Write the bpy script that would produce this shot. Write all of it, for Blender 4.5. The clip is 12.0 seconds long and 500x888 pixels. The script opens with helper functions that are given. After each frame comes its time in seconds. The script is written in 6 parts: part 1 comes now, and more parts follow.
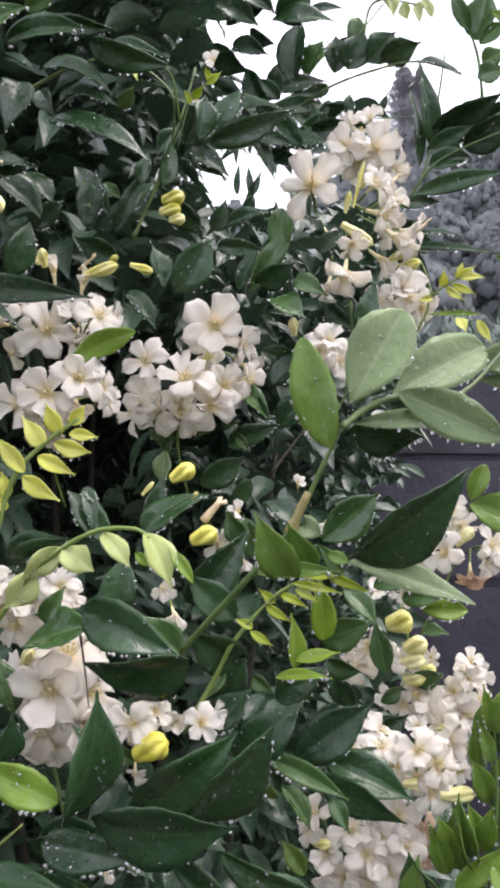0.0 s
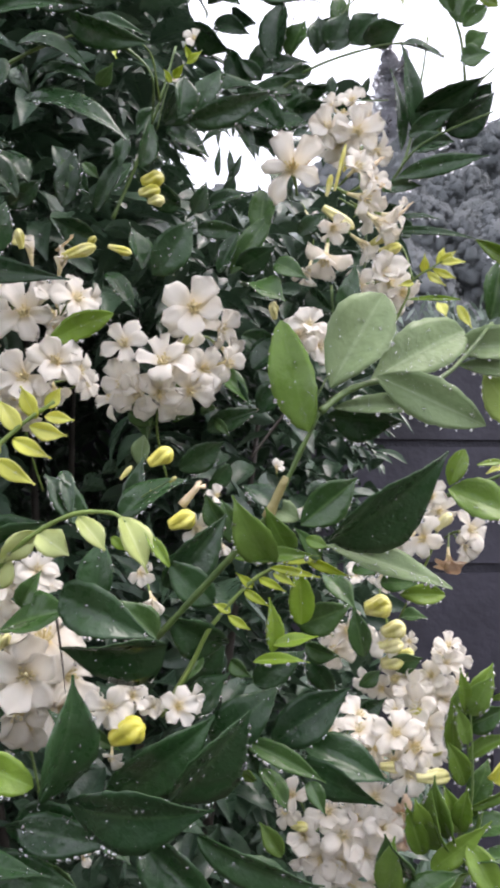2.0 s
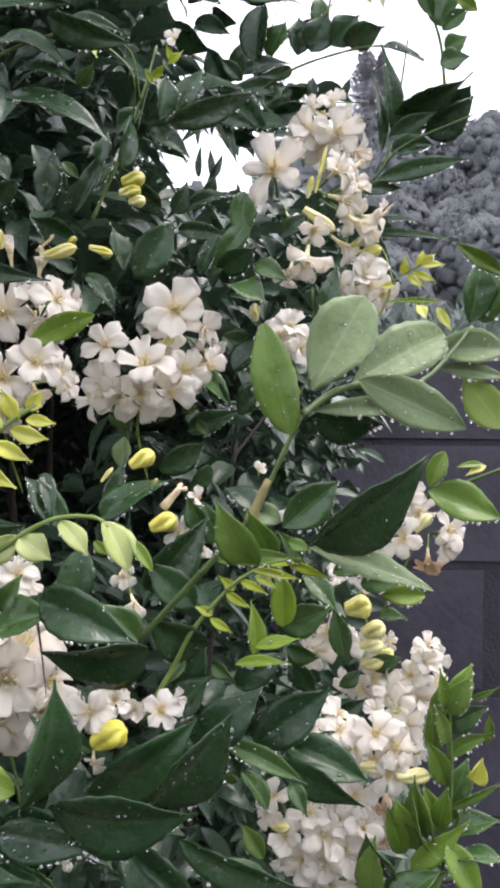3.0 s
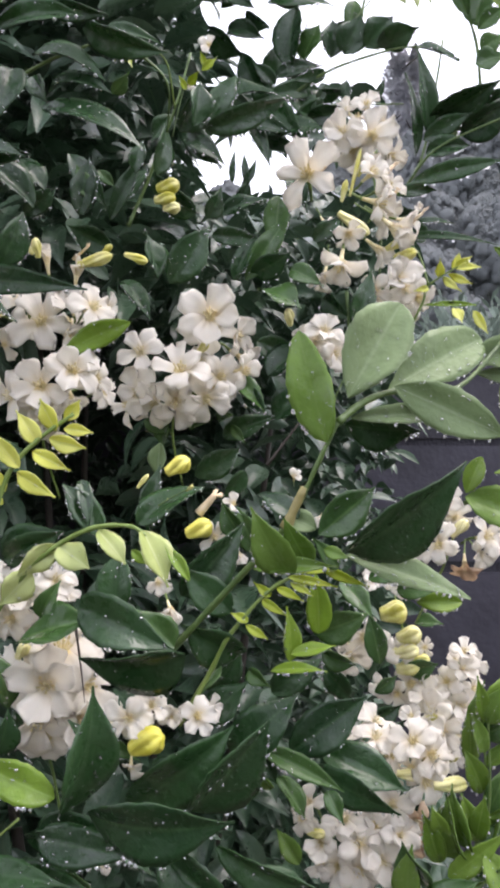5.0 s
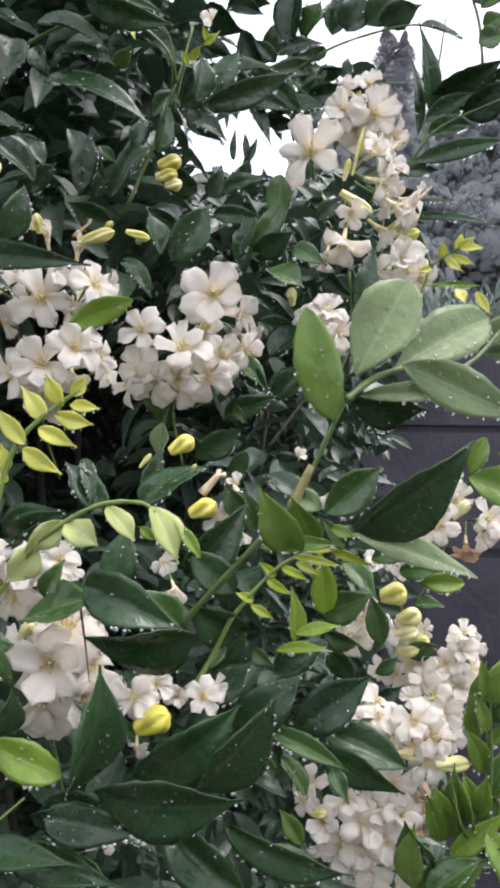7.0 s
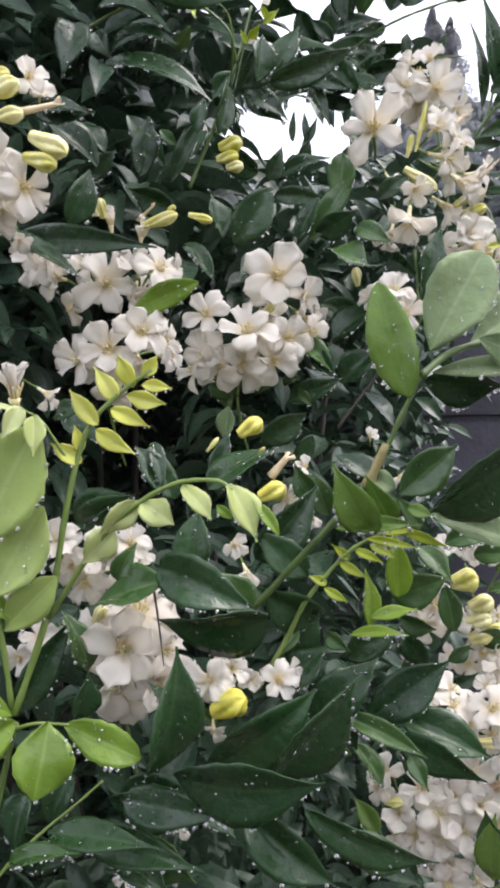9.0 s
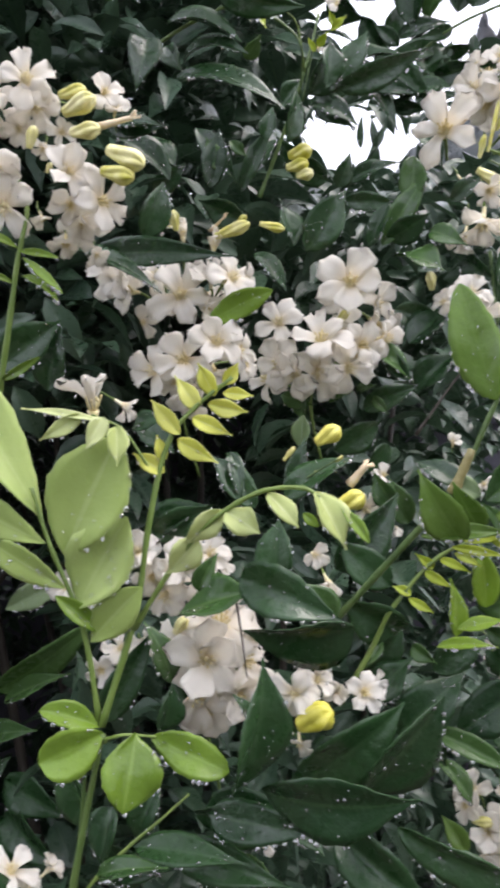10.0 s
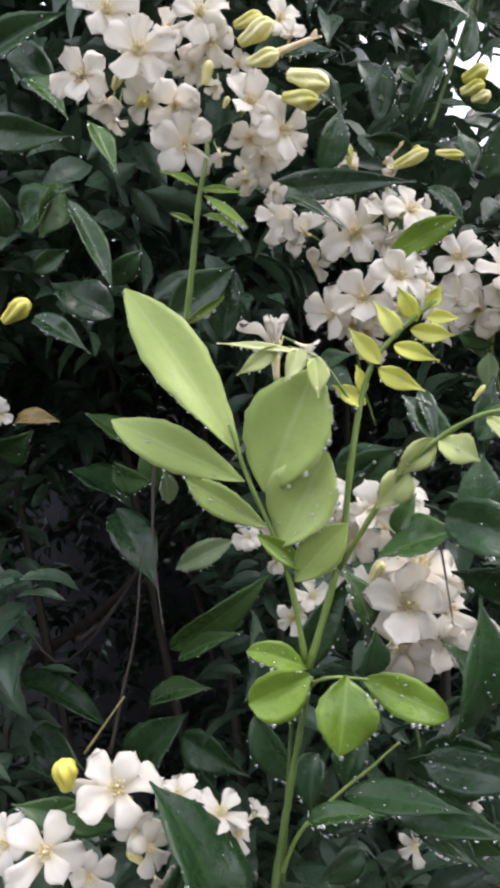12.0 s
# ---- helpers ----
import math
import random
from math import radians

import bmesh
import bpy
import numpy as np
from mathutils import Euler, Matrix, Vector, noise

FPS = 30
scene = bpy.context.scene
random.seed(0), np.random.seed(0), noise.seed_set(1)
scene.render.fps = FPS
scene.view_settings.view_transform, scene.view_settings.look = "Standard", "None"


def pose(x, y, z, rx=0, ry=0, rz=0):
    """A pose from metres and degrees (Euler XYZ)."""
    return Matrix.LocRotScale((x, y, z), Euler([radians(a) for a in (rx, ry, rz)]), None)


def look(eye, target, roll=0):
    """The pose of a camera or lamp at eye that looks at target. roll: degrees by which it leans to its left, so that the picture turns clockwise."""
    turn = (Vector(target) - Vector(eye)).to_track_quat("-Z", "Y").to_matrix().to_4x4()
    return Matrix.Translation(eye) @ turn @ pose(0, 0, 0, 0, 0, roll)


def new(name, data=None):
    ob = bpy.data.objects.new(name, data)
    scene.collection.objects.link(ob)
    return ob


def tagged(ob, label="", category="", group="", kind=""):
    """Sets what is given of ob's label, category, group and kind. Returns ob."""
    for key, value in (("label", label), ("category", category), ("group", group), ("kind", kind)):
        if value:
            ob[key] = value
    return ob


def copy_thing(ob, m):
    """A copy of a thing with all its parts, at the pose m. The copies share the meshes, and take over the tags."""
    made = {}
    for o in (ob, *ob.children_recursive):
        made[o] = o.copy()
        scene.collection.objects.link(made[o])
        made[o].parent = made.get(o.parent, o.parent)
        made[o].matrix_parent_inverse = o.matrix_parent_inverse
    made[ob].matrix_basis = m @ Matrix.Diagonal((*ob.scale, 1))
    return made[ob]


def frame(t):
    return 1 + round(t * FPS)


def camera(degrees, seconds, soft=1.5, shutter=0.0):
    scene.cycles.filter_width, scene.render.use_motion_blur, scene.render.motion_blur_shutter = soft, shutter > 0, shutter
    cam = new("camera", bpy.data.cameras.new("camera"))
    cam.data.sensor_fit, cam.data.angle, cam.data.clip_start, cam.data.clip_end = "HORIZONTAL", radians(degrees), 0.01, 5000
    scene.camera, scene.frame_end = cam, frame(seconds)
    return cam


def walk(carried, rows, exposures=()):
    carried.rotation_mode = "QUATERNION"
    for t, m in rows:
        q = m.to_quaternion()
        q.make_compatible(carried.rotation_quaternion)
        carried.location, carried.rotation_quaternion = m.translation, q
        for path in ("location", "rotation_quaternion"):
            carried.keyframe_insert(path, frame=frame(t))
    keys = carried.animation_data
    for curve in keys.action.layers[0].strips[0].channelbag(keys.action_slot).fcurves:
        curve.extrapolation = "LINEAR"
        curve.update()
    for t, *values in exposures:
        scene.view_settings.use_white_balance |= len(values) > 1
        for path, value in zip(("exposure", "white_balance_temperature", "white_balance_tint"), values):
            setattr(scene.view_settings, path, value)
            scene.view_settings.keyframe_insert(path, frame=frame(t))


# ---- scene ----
cam = camera(35.09, 12.0, soft=3.5, shutter=0.5)
walk(cam, [
    (0.0, look((0.0018, 0.0004, 1.4023), (0.0020, 0.4995, 1.4320), 0.616)),
    (0.5, look((0.0048, -0.0007, 1.4027), (0.0070, 0.4982, 1.4362), 0.816)),
    (1.0, look((0.0052, -0.0005, 1.4023), (0.0042, 0.4983, 1.4364), 0.922)),
    (1.5, look((0.0044, 0.0008, 1.4017), (-0.0007, 0.5002, 1.4258), 0.844)),
    (2.0, look((0.0039, 0.0023, 1.4017), (0.0148, 0.5017, 1.4225), 0.771)),
    (2.5, look((0.0023, 0.0027, 1.4025), (0.0250, 0.5018, 1.4211), 0.415)),
    (3.0, look((0.0019, 0.0022, 1.4039), (0.0270, 0.5012, 1.4234), 0.740)),
    (4.8, look((0.0001, 0.0012, 1.4081), (0.0029, 0.5006, 1.4326), 0.740)),
    (5.0, look((0.0004, 0.0018, 1.4076), (0.0052, 0.5014, 1.4260), 0.694)),
    (5.5, look((0.0007, 0.0040, 1.4060), (0.0118, 0.5037, 1.4195), 0.474)),
    (6.0, look((-0.0007, 0.0050, 1.4049), (0.0220, 0.5044, 1.4176), 0.323)),
    (6.5, look((-0.0034, 0.0052, 1.4039), (0.0103, 0.5050, 1.4118), 0.489)),
    (7.0, look((-0.0075, 0.0053, 1.4033), (0.0053, 0.5050, 1.4144), 0.843)),
    (7.5, look((-0.0133, 0.0062, 1.4025), (-0.0161, 0.5061, 1.4127), -0.047)),
    (7.7, look((-0.0151, 0.0067, 1.4020), (-0.0268, 0.5064, 1.4136), -0.243)),
    (9.3, look((-0.0177, 0.0124, 1.3947), (-0.0393, 0.5118, 1.4034), 0.028)),
    (9.5, look((-0.0192, 0.0132, 1.3940), (-0.0484, 0.5122, 1.4059), -0.284)),
    (10.0, look((-0.0265, 0.0147, 1.3942), (-0.0806, 0.5115, 1.4121), -0.855)),
    (10.5, look((-0.0301, 0.0162, 1.3932), (-0.1053, 0.5102, 1.4097), -1.601)),
    (11.0, look((-0.0351, 0.0191, 1.3879), (-0.1137, 0.5127, 1.4035), -1.526)),
    (11.5, look((-0.0472, 0.0215, 1.3808), (-0.1593, 0.5088, 1.3825), -2.011)),
    (12.0, look((-0.0572, 0.0233, 1.3773), (-0.1874, 0.5059, 1.3866), -2.422)),
], ((0.0, 1.08, 6500, 20), (12.0, 1.0, 6400, 18)))

# ---- world, sun, exposure ----
world = bpy.data.worlds.new("overcast_sky")
scene.world = world
world.use_nodes = True
wn, wl = world.node_tree.nodes, world.node_tree.links
bg = wn["Background"]
sky = wn.new("ShaderNodeTexSky")
sky.sky_type, sky.sun_disc = "NISHITA", False
sky.sun_elevation, sky.sun_rotation = radians(65), radians(85)
sky.dust_density, sky.air_density = 6.0, 1.0
cloud = wn.new("ShaderNodeMix")
cloud.data_type = "RGBA"
cloud.inputs[0].default_value = 0.72
cloud.inputs[7].default_value = (8.6, 9.0, 9.6, 1)
wl.new(sky.outputs[0], cloud.inputs[6])
wl.new(cloud.outputs[2], bg.inputs[0])
bg.inputs[1].default_value = 0.15
sun_data = bpy.data.lights.new("sun", "SUN")
sun_data.energy, sun_data.angle, sun_data.color = 1.05, radians(40), (1, 0.97, 0.93)
sun = new("sun", sun_data)
sun.matrix_world = look((1.2, 0.6, 4), (0, 0.5, 1.3))


# ---- materials ----
def material(name):
    m = bpy.data.materials.new(name)
    m.use_nodes = True
    nodes, links = m.node_tree.nodes, m.node_tree.links
    return m, nodes, links, nodes["Principled BSDF"]


def ramp(nodes, stops):
    r = nodes.new("ShaderNodeValToRGB")
    while len(r.color_ramp.elements) < len(stops):
        r.color_ramp.elements.new(0.5)
    for e, (at, col) in zip(r.color_ramp.elements, stops):
        e.position, e.color = at, (*col, 1)
    return r


def noise_tex(nodes, links, scale, detail=4.0, coords=None):
    n = nodes.new("ShaderNodeTexNoise")
    n.inputs["Scale"].default_value, n.inputs["Detail"].default_value = scale, detail
    if coords:
        links.new(coords, n.inputs["Vector"])
    return n


def leaf_material(name, dark, light, rib, gloss=0.22, through_light=0.25, island=False, sheen=0.28, relief=0.5, coat=0.32):
    """Wet leaf: blade colour, pale midrib and side veins along the leaf's own map, water film."""
    m, n, l, p = material(name)
    geo = n.new("ShaderNodeNewGeometry")
    info = n.new("ShaderNodeObjectInfo")
    uv = n.new("ShaderNodeUVMap")
    sep = n.new("ShaderNodeSeparateXYZ")
    l.new(uv.outputs[0], sep.inputs[0])
    blotch = noise_tex(n, l, 70, 3, geo.outputs["Position"])
    add = n.new("ShaderNodeMath"); add.operation = "MULTIPLY_ADD"
    add.inputs[1].default_value, add.inputs[2].default_value = 0.6, 0.0
    l.new(geo.outputs["Random Per Island"] if island else info.outputs["Random"], add.inputs[0])
    add2 = n.new("ShaderNodeMath"); add2.operation = "MULTIPLY_ADD"
    add2.inputs[1].default_value = 0.5
    l.new(blotch.outputs[0], add2.inputs[0]); l.new(add.outputs[0], add2.inputs[2])
    r = ramp(n, [(0.15, dark), (0.95, light)])
    l.new(add2.outputs[0], r.inputs[0])
    # distance from the midrib, 0 on it
    off = n.new("ShaderNodeMath"); off.operation = "SUBTRACT"; off.inputs[1].default_value = 0.5
    l.new(sep.outputs[1], off.inputs[0])
    ab = n.new("ShaderNodeMath"); ab.operation = "ABSOLUTE"; l.new(off.outputs[0], ab.inputs[0])
    ribmask = n.new("ShaderNodeMapRange")
    ribmask.inputs[1].default_value, ribmask.inputs[2].default_value = 0.012, 0.05
    ribmask.inputs[3].default_value, ribmask.inputs[4].default_value = 0.6, 0.0
    l.new(ab.outputs[0], ribmask.inputs[0])
    # side veins run forward from the midrib
    vein = n.new("ShaderNodeMath"); vein.operation = "MULTIPLY_ADD"; vein.inputs[1].default_value = -0.45
    l.new(ab.outputs[0], vein.inputs[0]); l.new(sep.outputs[0], vein.inputs[2])
    vs = n.new("ShaderNodeMath"); vs.operation = "MULTIPLY"; vs.inputs[1].default_value = 62
    l.new(vein.outputs[0], vs.inputs[0])
    vsin = n.new("ShaderNodeMath"); vsin.operation = "SINE"; l.new(vs.outputs[0], vsin.inputs[0])
    vm = n.new("ShaderNodeMapRange")
    vm.inputs[1].default_value, vm.inputs[2].default_value, vm.inputs[4].default_value = 0.9, 1.0, 0.06
    l.new(vsin.outputs[0], vm.inputs[0])
    mv = n.new("ShaderNodeMath"); mv.operation = "MAXIMUM"
    l.new(ribmask.outputs[0], mv.inputs[0]); l.new(vm.outputs[0], mv.inputs[1])
    rim = n.new("ShaderNodeMapRange")
    rim.inputs[1].default_value, rim.inputs[2].default_value, rim.inputs[4].default_value = 0.475, 0.5, 0.8
    l.new(ab.outputs[0], rim.inputs[0])
    mx = n.new("ShaderNodeMath"); mx.operation = "MAXIMUM"
    l.new(mv.outputs[0], mx.inputs[0]); l.new(rim.outputs[0], mx.inputs[1])
    mix = n.new("ShaderNodeMix"); mix.data_type = "RGBA"
    sc = n.new("ShaderNodeMath"); sc.operation = "MULTIPLY"; sc.inputs[1].default_value = 0.7
    l.new(mx.outputs[0], sc.inputs[0]); l.new(sc.outputs[0], mix.inputs[0])
    l.new(r.outputs[0], mix.inputs[6]); mix.inputs[7].default_value = (*rib, 1)
    l.new(mix.outputs[2], p.inputs["Base Color"])
    film = noise_tex(n, l, 160, 3, geo.outputs["Position"])
    fr = n.new("ShaderNodeMapRange")
    fr.inputs[1].default_value, fr.inputs[2].default_value = 0.35, 0.7
    fr.inputs[3].default_value, fr.inputs[4].default_value = gloss * 0.55, gloss * 1.7
    l.new(film.outputs[0], fr.inputs[0]); l.new(fr.outputs[0], p.inputs["Roughness"])
    p.inputs["IOR"].default_value = 1.42
    p.inputs["Coat Roughness"].default_value = 0.1
    patch = noise_tex(n, l, 48, 4, geo.outputs["Position"])
    wetness = n.new("ShaderNodeMapRange")
    wetness.inputs[1].default_value, wetness.inputs[2].default_value = 0.46, 0.6
    wetness.inputs[3].default_value, wetness.inputs[4].default_value = coat * 0.4, coat * 2.2
    l.new(patch.outputs[0], wetness.inputs[0]); l.new(wetness.outputs[0], p.inputs["Coat Weight"])
    p.inputs["Specular IOR Level"].default_value = sheen
    bump = n.new("ShaderNodeBump"); bump.inputs["Strength"].default_value, bump.inputs["Distance"].default_value = relief, 0.0008
    hsum = n.new("ShaderNodeMath"); hsum.operation = "MULTIPLY_ADD"; hsum.inputs[1].default_value = 2.2
    l.new(film.outputs[0], hsum.inputs[0]); l.new(vm.outputs[0], hsum.inputs[2])
    l.new(hsum.outputs[0], bump.inputs["Height"]); l.new(bump.outputs[0], p.inputs["Normal"])
    # fine beads of rain on parts of the blade
    cell = n.new("ShaderNodeTexVoronoi"); cell.inputs["Scale"].default_value = 420
    l.new(geo.outputs["Position"], cell.inputs["Vector"])
    dome = n.new("ShaderNodeMapRange")
    dome.inputs[1].default_value, dome.inputs[2].default_value = 0.0, 0.3
    dome.inputs[3].default_value, dome.inputs[4].default_value = 1.0, 0.0
    l.new(cell.outputs["Distance"], dome.inputs[0])
    where = n.new("ShaderNodeMapRange")
    where.inputs[1].default_value, where.inputs[2].default_value = 0.5, 0.6
    l.new(blotch.outputs[0], where.inputs[0])
    bead = n.new("ShaderNodeMath"); bead.operation = "MULTIPLY"
    l.new(dome.outputs[0], bead.inputs[0]); l.new(where.outputs[0], bead.inputs[1])
    bb = n.new("ShaderNodeBump"); bb.inputs["Strength"].default_value, bb.inputs["Distance"].default_value = 0.9, 0.0007
    l.new(bead.outputs[0], bb.inputs["Height"]); l.new(bump.outputs[0], bb.inputs["Normal"])
    l.new(bb.outputs[0], p.inputs["Coat Normal"])
    tr = n.new("ShaderNodeBsdfTranslucent")
    l.new(mix.outputs[2], tr.inputs[0])
    ms = n.new("ShaderNodeMixShader"); ms.inputs[0].default_value = through_light
    l.new(p.outputs[0], ms.inputs[1]); l.new(tr.outputs[0], ms.inputs[2])
    l.new(ms.outputs[0], n["Material Output"].inputs[0])
    return m


LEAF = {
    "D": leaf_material("dark_leaf", (0.012, 0.038, 0.013), (0.03, 0.078, 0.024), (0.05, 0.105, 0.04), 0.3, 0.14, sheen=0.34),
    "G": leaf_material("green_leaf", (0.035, 0.085, 0.025), (0.075, 0.15, 0.04), (0.14, 0.24, 0.08), 0.22, 0.2),
    "N": leaf_material("fresh_leaf", (0.13, 0.225, 0.025), (0.23, 0.37, 0.05), (0.28, 0.42, 0.09), 0.22, 0.3),
    "Y": leaf_material("young_leaf", (0.6, 0.62, 0.08), (0.74, 0.76, 0.22), (0.76, 0.78, 0.36), 0.3, 0.35),
    "Q": leaf_material("tender_leaf", (0.33, 0.44, 0.12), (0.45, 0.56, 0.2), (0.5, 0.6, 0.26), 0.4, 0.35, relief=0.3, sheen=0.18, coat=0.12),
    "A": leaf_material("pale_young_leaf", (0.4, 0.48, 0.14), (0.62, 0.68, 0.34), (0.66, 0.72, 0.4), 0.32, 0.35, relief=0.25),
    "F": leaf_material("sprouting_leaf", (0.38, 0.48, 0.03), (0.52, 0.62, 0.09), (0.55, 0.64, 0.16), 0.24, 0.35),
    "M": leaf_material("half_grown_leaf", (0.09, 0.17, 0.028), (0.16, 0.27, 0.052), (0.18, 0.3, 0.07), 0.22, 0.28),
    "E": leaf_material("bright_leaf", (0.11, 0.2, 0.026), (0.2, 0.33, 0.05), (0.25, 0.38, 0.09), 0.22, 0.3),
    "P": leaf_material("pale_leaf", (0.17, 0.245, 0.11), (0.25, 0.335, 0.165), (0.36, 0.45, 0.27), 0.36, 0.3, relief=0.6, sheen=0.2, coat=0.15),
    "V": leaf_material("vivid_leaf", (0.22, 0.37, 0.03), (0.36, 0.53, 0.07), (0.42, 0.56, 0.12), 0.24, 0.4),
    "B": leaf_material("withered_leaf", (0.14, 0.09, 0.03), (0.28, 0.2, 0.07), (0.3, 0.22, 0.1), 0.3, 0.3),
}
FOLIAGE = leaf_material("inner_foliage", (0.022, 0.047, 0.028), (0.05, 0.094, 0.052), (0.07, 0.12, 0.06), 0.42, 0.15, island=True, sheen=0.42)


def petal_material(name, deep, pale, throat):
    m, n, l, p = material(name)
    uv = n.new("ShaderNodeUVMap"); sep = n.new("ShaderNodeSeparateXYZ"); l.new(uv.outputs[0], sep.inputs[0])
    info = n.new("ShaderNodeObjectInfo"); geo = n.new("ShaderNodeNewGeometry")
    no = noise_tex(n, l, 220, 3, geo.outputs["Position"])
    r = ramp(n, [(0.0, throat), (0.24, deep), (0.55, pale)])
    a = n.new("ShaderNodeMath"); a.operation = "MULTIPLY_ADD"; a.inputs[1].default_value = 0.25
    l.new(no.outputs[0], a.inputs[0]); l.new(sep.outputs[0], a.inputs[2])
    b = n.new("ShaderNodeMath"); b.operation = "MULTIPLY_ADD"; b.inputs[1].default_value = -0.12
    l.new(info.outputs["Random"], b.inputs[0]); l.new(a.outputs[0], b.inputs[2])
    l.new(b.outputs[0], r.inputs[0]); l.new(r.outputs[0], p.inputs["Base Color"])
    p.inputs["Roughness"].default_value = 0.62
    p.inputs["Specular IOR Level"].default_value = 0.3
    stri = n.new("ShaderNodeTexWave"); stri.bands_direction = "Y"
    stri.inputs["Scale"].default_value, stri.inputs["Distortion"].default_value = 5.0, 1.5
    l.new(uv.outputs[0], stri.inputs["Vector"])
    bump = n.new("ShaderNodeBump"); bump.inputs["Strength"].default_value, bump.inputs["Distance"].default_value = 0.12, 0.0003
    l.new(stri.outputs[1], bump.inputs["Height"]); l.new(bump.outputs[0], p.inputs["Normal"])
    tr = n.new("ShaderNodeBsdfTranslucent"); l.new(r.outputs[0], tr.inputs[0])
    ms = n.new("ShaderNodeMixShader"); ms.inputs[0].default_value = 0.58
    l.new(p.outputs[0], ms.inputs[1]); l.new(tr.outputs[0], ms.inputs[2])
    l.new(ms.outputs[0], n["Material Output"].inputs[0])
    return m


PETAL = petal_material("white_petal", (0.91, 0.855, 0.745), (0.93, 0.902, 0.838), (0.87, 0.75, 0.38))
OLD_PETAL = petal_material("fading_petal", (0.7, 0.5, 0.34), (0.74, 0.6, 0.46), (0.55, 0.36, 0.16))


def plain(name, dark, light, scale, rough=0.5, bump_depth=0.001, stretch=(1, 1, 1), through_light=0.0):
    m, n, l, p = material(name)
    geo = n.new("ShaderNodeNewGeometry")
    mp = n.new("ShaderNodeMapping"); mp.inputs["Scale"].default_value = stretch
    l.new(geo.outputs["Position"], mp.inputs[0])
    no = noise_tex(n, l, scale, 6, mp.outputs[0])
    fine = noise_tex(n, l, scale * 7, 4, mp.outputs[0])
    info = n.new("ShaderNodeObjectInfo")
    a = n.new("ShaderNodeMath"); a.operation = "MULTIPLY_ADD"; a.inputs[1].default_value = 0.3
    l.new(info.outputs["Random"], a.inputs[0]); l.new(no.outputs[0], a.inputs[2])
    r = ramp(n, [(0.35, dark), (0.9, light)])
    l.new(a.outputs[0], r.inputs[0]); l.new(r.outputs[0], p.inputs["Base Color"])
    rr = n.new("ShaderNodeMapRange"); rr.inputs[3].default_value, rr.inputs[4].default_value = rough * 0.7, min(1, rough * 1.3)
    l.new(fine.outputs[0], rr.inputs[0]); l.new(rr.outputs[0], p.inputs["Roughness"])
    bump = n.new("ShaderNodeBump"); bump.inputs["Distance"].default_value = bump_depth
    bump.inputs["Strength"].default_value = 0.6
    l.new(fine.outputs[0], bump.inputs["Height"]); l.new(bump.outputs[0], p.inputs["Normal"])
    if through_light:
        tr = n.new("ShaderNodeBsdfTranslucent"); l.new(r.outputs[0], tr.inputs[0])
        ms = n.new("ShaderNodeMixShader"); ms.inputs[0].default_value = through_light
        l.new(p.outputs[0], ms.inputs[1]); l.new(tr.outputs[0], ms.inputs[2])
        l.new(ms.outputs[0], n["Material Output"].inputs[0])
    return m


BUD = plain("bud_skin", (0.5, 0.48, 0.04), (0.86, 0.81, 0.44), 160, 0.35, 0.0003)
YELLOW_BUD = plain("yellow_bud_skin", (0.54, 0.5, 0.04), (0.78, 0.72, 0.16), 160, 0.35, 0.0003)
STAMEN = plain("stamen", (0.74, 0.62, 0.26), (0.84, 0.78, 0.56), 300, 0.5, 0.0001)
PISTIL = plain("pistil", (0.66, 0.5, 0.3), (0.78, 0.66, 0.46), 200, 0.5, 0.0002)
STEM = {
    "G": plain("green_stem", (0.055, 0.1, 0.025), (0.12, 0.19, 0.05), 90, 0.35, 0.0006),
    "Y": plain("young_stem", (0.09, 0.15, 0.025), (0.19, 0.27, 0.065), 90, 0.35, 0.0004),
    "B": plain("bark", (0.025, 0.02, 0.016), (0.07, 0.058, 0.045), 60, 0.6, 0.0012, (1, 1, 0.3)),
    "T": plain("tan_stem", (0.2, 0.18, 0.06), (0.33, 0.28, 0.12), 70, 0.45, 0.0008),
}
STONE = plain("dark_stone", (0.012, 0.0115, 0.018), (0.05, 0.048, 0.066), 6, 0.6, 0.004)
MORTAR = plain("dark_mortar", (0.016, 0.0155, 0.022), (0.034, 0.033, 0.044), 20, 0.8, 0.004)
PLASTER = plain("weathered_plaster", (0.2, 0.2, 0.19), (0.3, 0.3, 0.28), 4, 0.8, 0.004)
SOIL = plain("wet_soil", (0.018, 0.014, 0.01), (0.06, 0.05, 0.03), 3, 0.7, 0.01)


